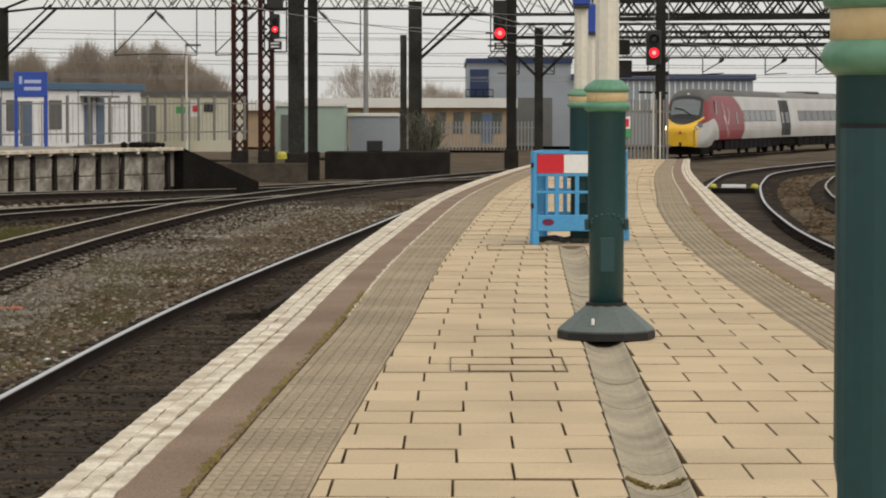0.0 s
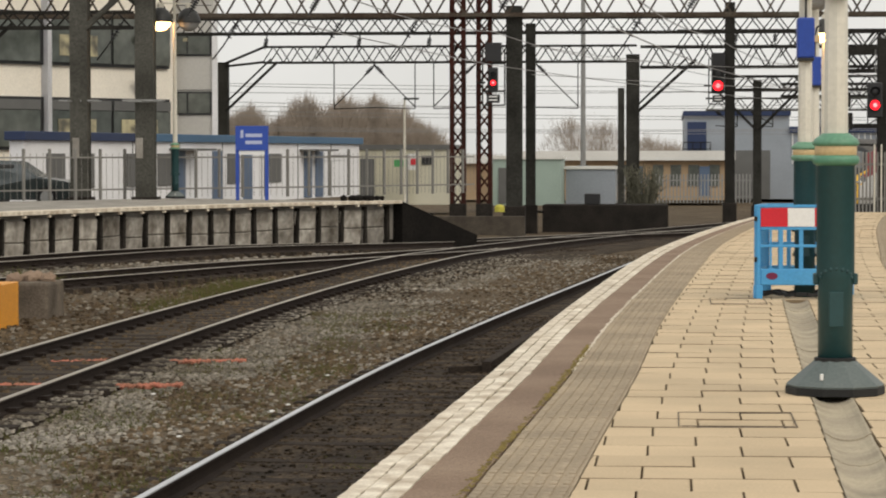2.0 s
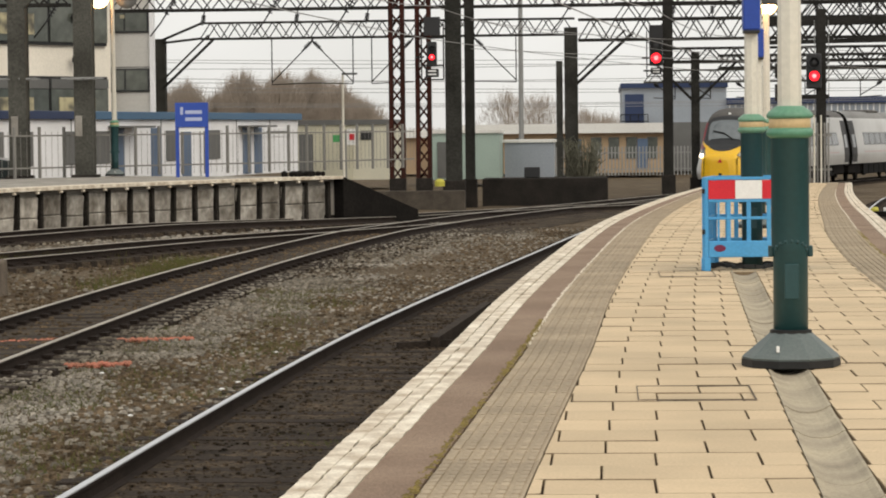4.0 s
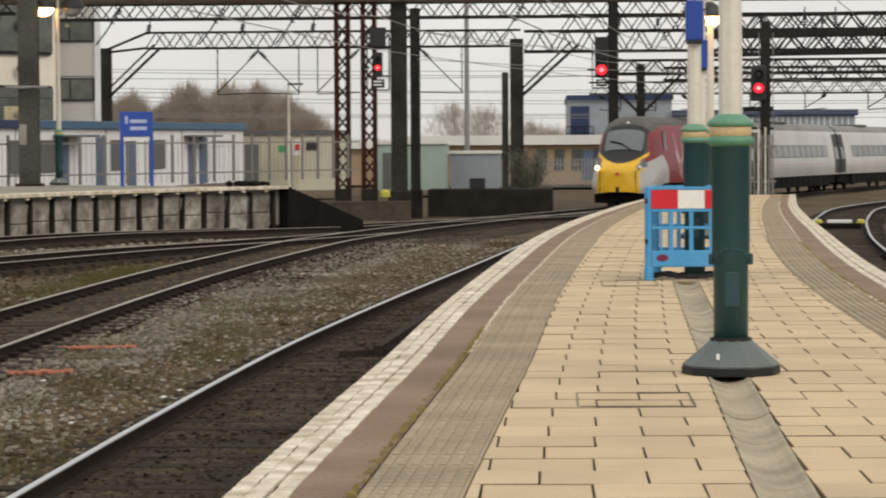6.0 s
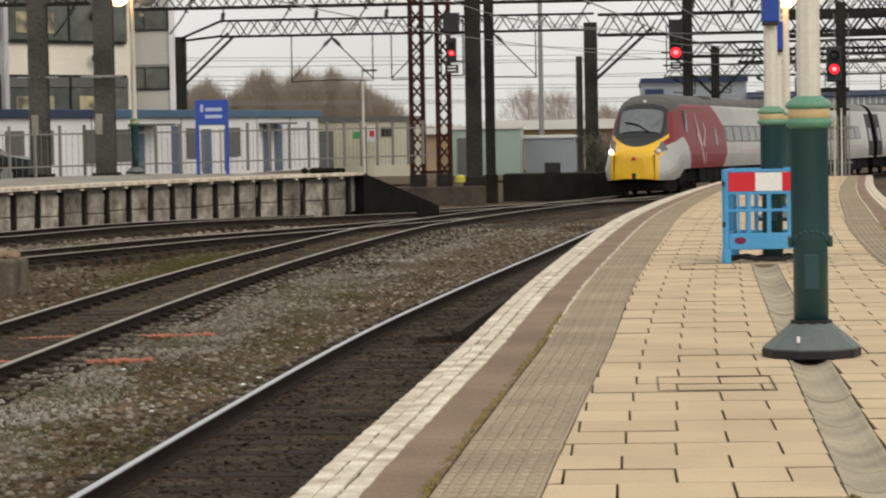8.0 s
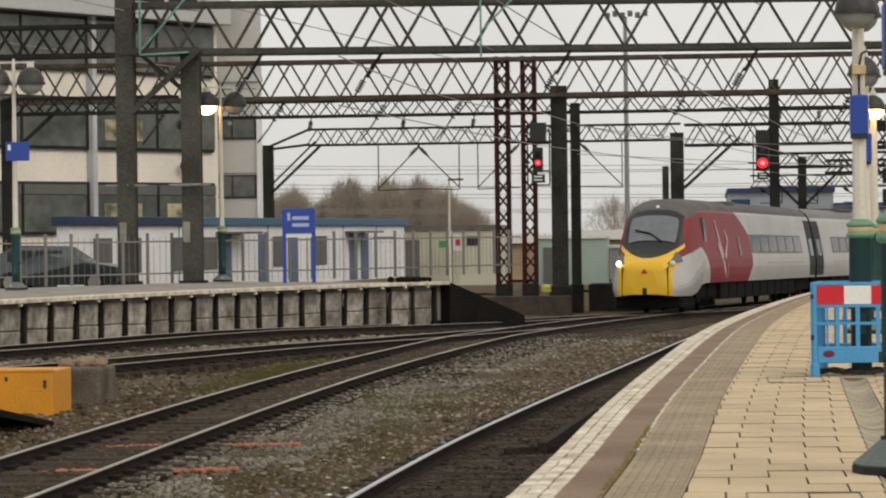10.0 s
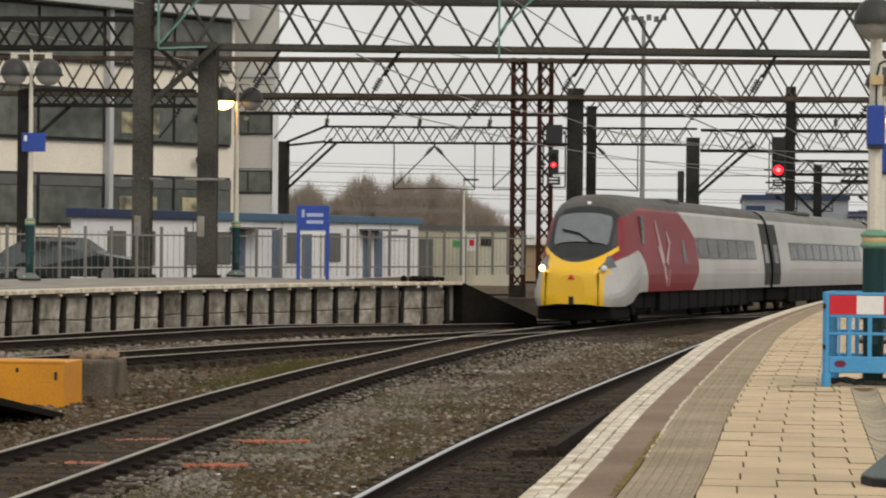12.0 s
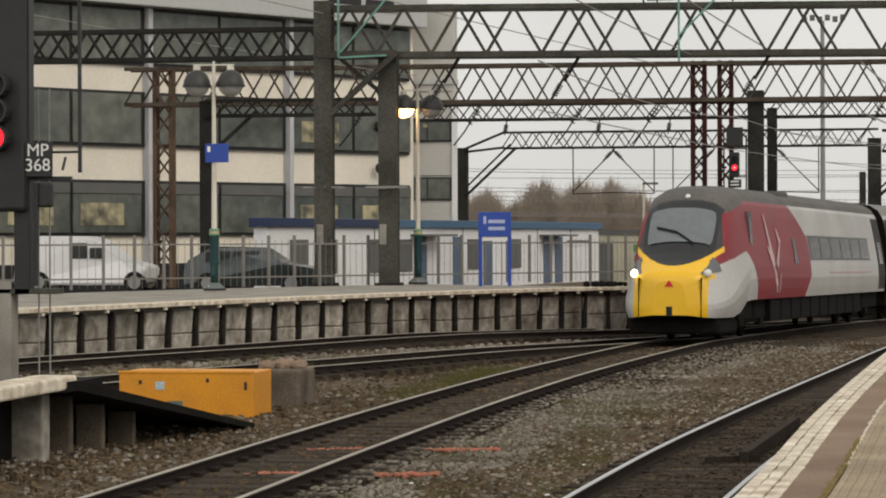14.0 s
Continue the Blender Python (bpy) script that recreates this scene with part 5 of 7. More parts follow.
# ---- buildings ----
def build_offices():
    """The railway office block: window bands between pale cladding, silver roof fascia."""
    th = thing("office_building", "pale clad office block with dark window bands and silver fascia", "building")
    p0, p1 = Vector((-39.2, 97.6, 0)), Vector((-21.7, 125.1, 0))
    d = (p1 - p0).normalized()
    L = (p1 - p0).length
    m = Matrix.Translation(p0) @ Matrix.Rotation(math.atan2(d.y, d.x), 4, 'Z')
    base = part("wall", B(-12, L, 0.35, 14, -1.2, 11.0), BRICK_LT, th, "pale cream cladding")
    base.matrix_basis = m
    def at(name, bm, material, label="", par=None):
        o = part(name, bm, material, par or th, label)
        o.matrix_basis = m if par is None else Matrix()
        return o
    at("fascia", B(-12, L, -0.55, 14, 11.0, 12.75, bevel=0.05), FASCIA, "silver roof fascia")
    at("roof", B(-12, L, 0.2, 14, 12.75, 12.95), FASCIA)
    at("roof_vent", B(L - 22, L - 16, 1.0, 3, 12.9, 13.15, bevel=0.03), FASCIA)
    sg = at("roof_sign", B(L - 6.6, L - 2.0, -0.6, -0.56, 11.55, 12.3), FASCIA, "company name sign of dark bars")
    for a, b in ((0.15, 2.2), (2.5, 4.3)):
        at("marking", B(L - 6.6 + a, L - 6.6 + b, -0.63, -0.6, 11.75, 12.05), FRAME_DK, "", sg)
    for lev, (z0, z1) in enumerate(((8.75, 10.85), (5.45, 7.45), (1.85, 3.85))):
        at("window_band", B(-12, L - 0.4, 0.2, 0.36, z0 - 0.12, z1 + 0.12), FRAME_DK, "dark window band")
        x = L - 8.1 * 5 - 0.1
        while x < L - 1:
            for k in range(2):
                a = x + 0.35 + k * 3.8
                w = at("window", B(a, a + 3.62, 0.12, 0.2, z0, z1 - (0.45 if lev == 2 else 0.0), bevel=0.01), GLASS_NB)
                if lev == 2:
                    at("transom", B(a, a + 3.62, 0.1, 0.2, z1 - 0.42, z1), GREY_SHUT, "", None)
            at("pillar", B(x - 0.06, x + 0.20, -0.05, 0.35, -1.2, 11.0, bevel=0.02), HUT_WHITE, "white pillar")
            x += 8.1
    # lit rooms
    for a, lev in ((L - 7.5, 2), (L - 3.6, 2), (L - 7.4, 1), (L - 23.6, 2), (L - 19.9, 2)):
        z0 = (8.75, 5.45, 1.85)[lev]
        at("lit_window", B(a, a + 2.3, 0.085, 0.10, z0 + 0.3, z0 + 1.2), LIT, "warm lit room behind the glass")
    for z in (6.55, 4.7):
        at("wall_vent", lathe(bmesh.new(), [(0.001, 0), (0.22, 0), (0.22, 0.1), (0.001, 0.12)], 14), FRAME_DK, "dark round vent").matrix_basis = m @ pose(L - 2.6, 0.05, z, 90, 0, 0)
    # flat dark slab whose colour stands for the shade in the openings
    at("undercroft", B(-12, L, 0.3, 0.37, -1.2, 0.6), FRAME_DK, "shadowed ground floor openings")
    # stair tower at the corner
    tw = thing("stair_tower", "grey panelled stair tower with small windows", "building")
    part("tower_wall", B(-22.7, -20.25, 126.0, 127, -1.2, 12.2, bevel=0.03), TOWER, tw)
    part("corner_strip", B(-20.34, -20.12, 125.9, 126.1, -1.2, 7.7), HUT_WHITE, tw, "white corner strip")
    part("parapet", B(-22.3, -20.2, 125.9, 127, 8.55, 8.8), FASCIA, tw)
    for z in (5.95, 3.3, 8.0 - 7.3):
        w = part("window", B(-22.6, -20.35, 125.93, 125.99, z, z + 1.05), FRAME_DK, tw)
        part("pane", B(-22.5, -21.5, 125.9, 125.93, z + 0.08, z + 0.97), GLASS_NB, w)
        part("pane", B(-21.42, -20.45, 125.9, 125.93, z + 0.08, z + 0.97), GLASS_NB, w)
    part("ceiling_light", B(-21.65, -21.45, 125.87, 125.9, 6.6, 6.75), LIT, tw, "small warm light inside")
    for z in (0.4, 2.2, 4.4, 6.6, 8.2):
        part("panel_joint", B(-22.7, -20.36, 125.985, 126.0, z, z + 0.03), FRAME_DK, tw)


TOWER = mat("grey_tower_panel", (0.56, 0.545, 0.51), 0.6, var=0.06, scale=2, fine=8, bump=0.03)


def build_cabins():
    th = thing("site_cabin", "long white modular cabin with blue roof trim and shutters", "cabin")
    p0, p1 = Vector((-20.9, 91.0, 0)), Vector((-14.15, 130.0, 0))
    d = (p1 - p0).normalized()
    L = (p1 - p0).length
    m = Matrix.Translation(p0) @ Matrix.Rotation(math.atan2(d.y, d.x), 4, 'Z')
    def at(name, bm, material, label="", par=None):
        o = part(name, bm, material, par or th, label)
        o.matrix_basis = m if par is None else Matrix()
        return o
    at("wall", B(0, L, 0, 0.5, -0.4, 2.05), HUT_WHITE, "white panel walls")
    at("roof_trim", B(12, L + 0.2, -0.15, 0.6, 1.98, 2.28, bevel=0.02), HUT_BLUE, "mid-blue roof trim")
    at("roof_trim", B(-0.2, 12, -0.15, 0.6, 1.98, 2.28, bevel=0.02), HUT_NAVY, "navy roof trim")
    for a, w in ((1.9, 1.6), (4.6, 1.6), (9.4, 1.4), (12.6, 1.4), (20.6, 1.5), (26.0, 1.6)):
        at("shutter", B(a, a + w, -0.05, 0.0, 0.35, 1.55, bevel=0.01), GREY_SHUT, "grey roller shutter")
    for a in (14.5, 18.8, 22.6, 30.9, 32.6):
        dd = at("door", B(a, a + 1.1, -0.05, 0.0, -0.35, 1.65, bevel=0.01), BLUE_DOOR, "blue-grey cabin door")
    for a in (14.2, 30.6):
        at("canopy", B(a - 0.3, a + 2.6, -0.9, 0.0, 1.66, 1.74, bevel=0.01), GREY_SHUT, "small grey door canopy")
    for k in range(1, 8):
        at("panel_joint", B(k * 5.0, k * 5.0 + 0.05, -0.02, 0.0, -0.4, 1.98), GREY_SHUT)
    nm = at("name_board", B(L - 5.5, L - 1.2, -0.03, 0.0, 1.25, 1.62), HUT_WHITE, "faint name board of grey bars")
    at("marking", B(L - 5.2, L - 1.5, -0.04, -0.03, 1.38, 1.48), GREY_SHUT, "", nm)

    th = thing("container", "cream steel storage container with flat roof", "container")
    part("wall", B(-15.4, -10.6, 141, 147, -1.0, 1.75), CREAM_CAB, th)
    part("roof", B(-15.5, -10.5, 140.9, 147, 1.75, 2.0), GREY_SHUT, th)
    for k in range(22):
        part("rib", B(-12.6 - k * 0.13, -12.56 - k * 0.13, 140.95, 141.0, -1.0, 1.7), CREAM_CAB, th)
    part("hatch", B(-12.3 + 0.1, -11.6, 140.95, 141.0, 1.0, 1.45), FRAME_DK, th)
    part("side_door", B(-15.3, -14.6, 140.94, 141.0, -0.8, 1.3), GREY_SHUT, th)
    th = thing("container", "pale green steel shed with grey doors", "container")
    part("wall", B(-9.2, -5.6, 150, 156, -1.2, 1.25), TEAL_SHED, th)
    part("roof", B(-9.3, -5.5, 149.9, 156, 1.25, 1.42), PALE_ROOF, th)
    part("door", B(-8.9, -8.2, 149.95, 150.0, -1.1, 0.8), GREY_SHUT, th)
    th = thing("container", "pale grey steel container by the sidings", "container")
    part("wall", B(-5.5, -2.8, 155, 160, -1.2, 0.7), GREY_CLAD, th)
    part("roof", B(-5.6, -2.7, 154.9, 160, 0.7, 0.85), PALE_ROOF, th)

    th = thing("depot_building", "low tan brick depot with pale flat roof", "building")
    part("wall", B(-9.5, 4.2, 192, 204, -1.6, 1.1), TAN_BRICK, th)
    part("roof", B(-10.5, 4.6, 191.4, 205, 1.1, 1.75), PALE_ROOF, th, "pale metal roof edge")
    part("annex_wall", B(-20, -9.5, 194, 204, -1.6, 0.9), TAN_BRICK, th)
    part("annex_roof", B(-21, -9.4, 193.5, 205, 0.9, 1.45), PALE_ROOF, th)
    for x in (-7.6, -6.0, -3.4, -0.9, 0.3, 1.5, 2.9):
        w = part("window", B(x, x + 0.62, 191.9, 192.0, -0.6, 0.75), GLASS_NB, th)
        part("frame", B(x - 0.05, x + 0.67, 191.95, 191.99, -0.65, 0.8), GREY_SHUT, w)
    for x in (-2.3, 2.2):
        part("door", B(x, x + 0.7, 191.9, 192.0, -1.3, 0.7), BLUE_DOOR, th, "blue door")

    th = thing("maintenance_shed", "blue-grey clad train shed with dark roof edge", "building")
    part("wall", B(1.3, 9.0, 210, 240, -1.8, 4.35), GREY_CLAD, th)
    part("long_wall", B(9.0, 22.5, 210, 240, -1.8, 3.1), GREY_CLAD, th)
    v = bmesh.new()
    box(v, 1.2, 9.1, 209.7, 240, 4.35, 4.72)
    part("roof_edge", v, HUT_NAVY, th, "dark blue roof edge")
    part("roof_edge", B(9.0, 22.7, 209.7, 240, 3.1, 3.55), HUT_NAVY, th, "dark blue roof edge")
    part("opening", B(1.5, 2.9, 209.9, 210.0, 1.6, 3.9), HUT_NAVY, th, "dark blue stair opening")
    rl = bmesh.new()
    for z in (1.9, 2.4):
        beam(rl, (1.2, 209.7, z), (3.2, 209.7, z), 0.06)
    for x in (1.2, 1.9, 2.5, 3.2):
        beam(rl, (x, 209.7, 1.4), (x, 209.7, 2.4), 0.06)
    part("railing", rl, STEEL_DK, th)
    for k in range(30):
        part("cladding_rib", B(9.2 + k * 0.44, 9.28 + k * 0.44, 209.9, 210.0, 0.8, 3.05), WHITE_REF, th)
    part("loading_door", B(4.8, 7.6, 209.9, 210.0, -1.8, 1.8), GREY_SHUT, th)


# ---- fences and small far things ----
def build_fence():
    th = thing("palisade_fence", "grey steel palisade fence behind the far platform", "fence")
    line = curve([(-31.0, 70), (-22.4, 75.5), (-18.2, 80.5), (-14.6, 85.2), (-11.2, 89.5), (-9.0, 93.0), (-6.6, 97.5)], 0.24)
    post = B(-0.035, 0.035, -0.04, 0.04, 0, 1.50, bevel=0.01)
    tg = tangents(line)
    joined = bmesh.new()
    pm = None
    for i, p in enumerate(line):
        z = OPP - 0.02
        yaw = math.degrees(math.atan2(tg[i].y, tg[i].x))
        if i % 4 == 0:
            if pm is None:
                o = part("post", post, FENCE, th)
                pm, o.matrix_basis = o.data, pose(p.x, p.y, z, 0, 0, yaw)
            else:
                share("post", pm, th, pose(p.x, p.y, z, 0, 0, yaw))
        else:
            beam(joined, (p.x, p.y, z + 0.03), (p.x, p.y, z + 1.36), 0.011, 0.011)
    o = part("paling", joined, FENCE, th, "thin grey pales")
    tagged(o, kind="stuff")
    for h in (0.25, 1.2):
        raw("fence_rail", *extrude_along(line, [(-0.02, OPP + h), (0.02, OPP + h), (0.02, OPP + h + 0.045), (-0.02, OPP + h + 0.045)]), FENCE, th)

    th = thing("station_sign", "blue enamel station name board on two blue posts", "sign", pose(-12.15, 79.9, OPP, 0, 0, 0))
    for x in (0.0, 0.84):
        part("post", B(x - 0.05, x + 0.05, -0.05, 0.05, 0, 2.1, bevel=0.01), BLUE_SIGN, th)
    b = part("board", B(-0.05, 0.89, -0.07, -0.03, 1.42, 2.12, bevel=0.008), BLUE_SIGN, th, "blue board with two pale bars")
    part("marking", B(0.10, 0.18, -0.075, -0.07, 1.78, 2.0), PALE_TEXT, b)
    for z in (1.80, 1.60):
        part("marking", B(0.24, 0.72, -0.075, -0.07, z, z + 0.10), PALE_TEXT, b)
    part("lower_board", B(0.0, 0.84, -0.03, 0.03, 1.30, 1.42), WHITE_REF, th)
    lamp_column(-18.4, 73.6, OPP, 0, 6.05, big=1.65, lit=(False, False), label="green and white lamp column with twin dark heads")
    lamp_column(-14.65, 83.9, OPP, 30, 5.85, big=1.6, lit=(True, False), sign=False, label="green and white lamp column, one head lit orange")
    lamp_column(-25.6, 66.8, OPP, 0, 6.05, big=1.65, label="green and white lamp column with twin dark heads")


PALE_TEXT = mat("faded_white_print", (0.42, 0.47, 0.66), 0.5, var=0.1)


def build_small_far():
    # end-of-platform fence, warning sign and the signal on its post
    th = thing("end_fence", "grey steel palisade panel across the platform end", "fence")
    for k in range(14):
        part("pale", B(4.55 + k * 0.095, 4.60 + k * 0.095, 74.2, 74.24, -0.1, 1.55, bevel=0.008), FENCE, th)
    part("fence_rail", B(4.5, 5.9, 74.24, 74.28, 0.3, 0.36), FENCE, th)
    part("fence_rail", B(4.5, 5.9, 74.24, 74.28, 1.2, 1.26), FENCE, th)
    for x in (5.42, 5.60):
        part("tall_pale", B(x, x + 0.035, 74.1, 74.14, -0.1, 1.75), WHITE_POLE, th, "white tube post")
    s = part("warning_sign", B(4.60, 4.84, 74.12, 74.16, 0.78, 1.10, bevel=0.01), WHITE_REF, th, "white and red warning plate over a green one")
    part("symbol", B(4.64, 4.80, 74.105, 74.12, 0.84, 1.04), RED_REF, s)
    part("green_plate", B(4.60, 4.84, 74.12, 74.16, 0.55, 0.76, bevel=0.01), GREEN_SIGN, s)
    signal(5.58, 76.0, 2.80, plate=False, r=0.13, label="black colour-light signal showing red at the platform end")
    th = thing("signal_post", "dark steel signal post with cross bracket", "post")
    part("post", B(5.66, 5.92, 76.25, 76.5, -1.0, 4.6, bevel=0.02), STEEL_DK, th)
    br = bmesh.new()
    beam(br, (4.6, 76.3, 2.25), (6.0, 76.3, 2.25), 0.12)
    beam(br, (5.2, 76.3, 1.75), (6.0, 76.3, 1.72), 0.06)
    box(br, 4.55, 4.95, 76.1, 76.3, 2.75, 3.15, bevel=0.02)
    box(br, 4.55, 5.0, 76.1, 76.3, 2.15, 2.6, bevel=0.02)
    part("bracket", br, STEEL_DK, th)
    cb = bmesh.new()
    for u in (5.62, 6.0):
        beam(cb, (u, 76.4, -1.0), (u, 76.4, 4.3), 0.02)
    part("conduit", cb, GALV, th)
    signal(-6.2, 101.8, 4.08, post=None, r=0.10, label="black signal showing red on the laced columns")
    signal(2.27, 124.8, 4.51, post=None, r=0.22, label="black signal showing bright red beside a mast")

    # ground box between the rails
    th = thing("track_stop", "low white bar with yellow end caps between rails", "track equipment", pose(8.03, 78.9, RAIL - 0.02, 0, 0, -8))
    part("bar", B(-0.34, 0.34, -0.08, 0.08, 0.02, 0.12, bevel=0.02), WHITE_REF, th)
    for s in (-1, 1):
        part("cap", lathe(bmesh.new(), [(0.15, 0), (0.15, 0.1), (0.11, 0.18), (0.03, 0.2)], 14), HI_VIS, th, "yellow-green domed cap", True).matrix_basis = pose(s * 0.58, 0, 0.0) @ Matrix.Diagonal((0.75, 0.75, 0.7, 1))
    part("base", B(-0.6, 0.6, -0.35, 0.2, -0.18, 0.02), UNDER, th)
    # orange marks across the tracks
    for x0, x1, y in ((-7.5, -6.5, 34.4), (-6.05, -5.15, 34.6), (-7.45, -6.5, 30.8), (-6.0, -5.3, 30.9)):
        th = thing("paint_mark", "faded orange paint mark sprayed on the ballast", "marking")
        bm = bmesh.new()
        rng = np.random.default_rng(int(abs(x0 * 100) + y))
        n = 60
        for k in range(n):
            x = x0 + (x1 - x0) * k / n
            s = 0.018 + 0.022 * rng.random()
            bmesh.ops.create_icosphere(bm, subdivisions=1, radius=s, matrix=pose(x, y + rng.normal(0, 0.035) + 0.25 * (x - x0), -1.085 + 0.02 * rng.random(), rng.random() * 90, 0, 0))
        tagged(part("painted_gravel", bm, ORANGE_MARK, th), kind="stuff")
    # cable trough wall and dark bund in the throat
    th = thing("dark_bund", "low black retaining wall among the tracks", "wall")
    part("bund", B(-4.7, 0.1, 108, 110, -1.7, -0.42, bevel=0.05), BUND, th)
    part("box", B(-3.1, -2.5, 108.2, 108.8, -0.42, 0.0, bevel=0.03), FRAME_DK, th)
    th = thing("low_wall", "low grey concrete wall at the mast feet", "wall")
    part("wall_body", B(-8.4, -5.0, 100.5, 101.0, -1.6, -0.70, bevel=0.03), LOW_WALL, th)
    part("yellow_cover", lathe(bmesh.new(), [(0.18, -0.55), (0.18, -0.38), (0.12, -0.3), (0.02, -0.28)], 12, (-5.9, 100.7, 0)), HI_VIS, th, "dull yellow cover")
    th = thing("street_lamp", "slender white street lamp behind the cabins", "lamp post")
    part("post", lathe(bmesh.new(), [(0.07, -1.0), (0.05, 4.2)], 8, (-12.6, 136, 0)), WHITE_POLE, th)
    part("head", B(-12.65, -11.9, 135.9, 136.1, 4.15, 4.25, bevel=0.02), GREY_SHUT, th)
    th = thing("flood_mast", "tall pale floodlight mast beyond the tracks", "mast")
    part("post", lathe(bmesh.new(), [(0.16, -1.0), (0.12, 14.5)], 10, (-5.0, 170, 0)), GALV, th)
    hd = bmesh.new()
    for k in range(6):
        box(hd, -6.2 + 0.45 * k, -5.9 + 0.45 * k, 169.8, 170.0, 14.4 + 0.1 * (k % 2), 14.75 + 0.1 * (k % 2), bevel=0.03)
    part("lamps", hd, GREY_SHUT, th)
    th = thing("warning_board", "green and red safety boards on the container fence", "sign")
    part("post", B(-12.85, -12.77, 139.55, 139.6, -1.1, 1.5), GALV, th)
    part("board", B(-13.45, -12.85, 139.5, 139.55, 0.9, 1.25), GREEN_SIGN, th)
    part("board", B(-12.75, -12.25, 139.5, 139.55, 0.75, 1.55), WHITE_REF, th)
    part("symbol", B(-12.62, -12.38, 139.46, 139.5, 1.0, 1.3), RED_REF, th)
    th = thing("shrub", "leafless grey-green shrub behind the black wall", "shrub", pose(-0.9, 117, -1.5))
    bm = bmesh.new()
    rng = np.random.default_rng(17)
    for k in range(150):
        a, h = rng.random() * 6.28, rng.uniform(0.9, 2.5)
        mid = Vector((math.cos(a) * 0.25 * h, math.sin(a) * 0.25 * h, h * 0.6))
        end = Vector((math.cos(a) * (0.2 + 0.75 * rng.random()), math.sin(a) * 0.7 * rng.random(), h))
        beam(bm, (0, 0, 0), mid, 0.035)
        beam(bm, mid, end, 0.022)
        for _ in range(4):
            q = mid.lerp(end, rng.random())
            beam(bm, q, q + Vector((rng.normal(0, 0.16), rng.normal(0, 0.16), 0.12 + 0.2 * rng.random())), 0.018)
    tagged(part("brush", bm, SHRUB, th), kind="stuff")
    th = thing("palisade_fence", "pale steel palisade fence before the depot", "fence")
    pm = None
    for k in range(46):
        m = pose(-4.0 + 0.21 * k, 172, -1.45)
        if pm is None:
            o = part("pale", B(-0.045, 0.045, -0.02, 0.02, 0, 1.75, bevel=0.008), GALV, th)
            pm, o.matrix_basis = o.data, m
        else:
            share("pale", pm, th, m)
    for z in (-1.1, -0.1):
        part("fence_rail", B(-4.1, 5.6, 172.02, 172.07, z, z + 0.06), GALV, th)
    # inspection covers in the paving
    for x0, x1, y0, y1 in ((0.15, 0.80, 15.45, 16.3), (0.52, 1.08, 28.2, 29.3)):
        th = thing("inspection_cover", "recessed paved inspection cover with steel frame", "cover")
        bm = bmesh.new()
        for a in ((x0, x1, y0, y0 + 0.007), (x0, x1, y1 - 0.007, y1), (x0, x0 + 0.007, y0 + 0.012, y1 - 0.012), (x1 - 0.007, x1, y0 + 0.012, y1 - 0.012)):
            box(bm, *a, -0.02, 0.006)
        part("frame", bm, SOOTY, th)
        part("gap", B(x0 + 0.02, x1 - 0.02, y0 + 0.02, y0 + 0.035, -0.01, 0.0055), JOINT, th)


SHRUB = mat("shrub_twigs", (0.16, 0.155, 0.115), 0.95, var=0.3, scale=4, fine=16, bump=0.0)
HI_VIS = mat("yellow_green_plastic", (0.50, 0.46, 0.06), 0.5, var=0.1)
GREEN_SIGN = mat("green_sign_enamel", (0.06, 0.34, 0.10), 0.5, var=0.1)


# ---- bare winter trees ----
def tree(x, y, z0, h, spread, seed, dense=1.0):
    th = thing("tree", "bare brown winter tree behind the cabins", "tree", pose(x, y, z0), "bare trees")
    rng = np.random.default_rng(seed)
    bm = lathe(bmesh.new(), [(0.22, 0), (0.17, h * 0.2), (0.10, h * 0.45), (0.03, h * 0.75)], 7)
    tips = []
    for k in range(int(13 * dense)):
        a, zz = rng.random() * 6.28, h * rng.uniform(0.12, 0.55)
        end = Vector((math.cos(a) * spread * rng.uniform(0.35, 1.0), math.sin(a) * spread * rng.uniform(0.35, 1.0), min(h * 0.97, zz + h * rng.uniform(0.25, 0.5))))
        beam(bm, (0, 0, zz), end, 0.05)
        tips += [Vector((0, 0, zz)).lerp(end, t) for t in (0.35, 0.5, 0.62, 0.75, 0.88, 1.0)]
    tips += [Vector((0, 0, h * f)) for f in (0.5, 0.6, 0.68, 0.75)]
    part("trunk", bm, BARK, th)
    verts, faces = [], []
    for _ in range(int(11000 * dense)):
        a, r, f = rng.random() * 6.28, rng.random() ** 0.62 * (1 + 0.12 * rng.normal()), rng.random() ** 0.95
        lump = 1.0 + 0.5 * noise.noise((math.cos(a) * 1.3, math.sin(a) * 1.3, seed + f * 2.2))
        zz = h * (0.08 + 0.80 * f) * (1 + 0.22 * noise.noise((math.cos(a) * r * 2.5, math.sin(a) * r * 2.5, seed)))
        wide = spread * lump * math.sqrt(max(0.0, 1 - max(0.0, (f - 0.35) / 0.66) ** 3.4))
        b0 = Vector((math.cos(a) * r * wide, math.sin(a) * r * wide, zz))
        e = b0 + Vector((b0.x * 0.10 + rng.normal(0, 0.16), b0.y * 0.10 + rng.normal(0, 0.16), 0.4 + 1.0 * rng.random() ** 2))
        w = 0.012
        k = len(verts)
        verts += [(b0.x - w, b0.y, b0.z), (b0.x + w, b0.y, b0.z), (e.x + w * 0.3, e.y, e.z), (e.x - w * 0.3, e.y, e.z)]
        faces.append((k, k + 1, k + 2, k + 3))
    raw("crown", verts, faces, BARK, th, "fine bare twigs")


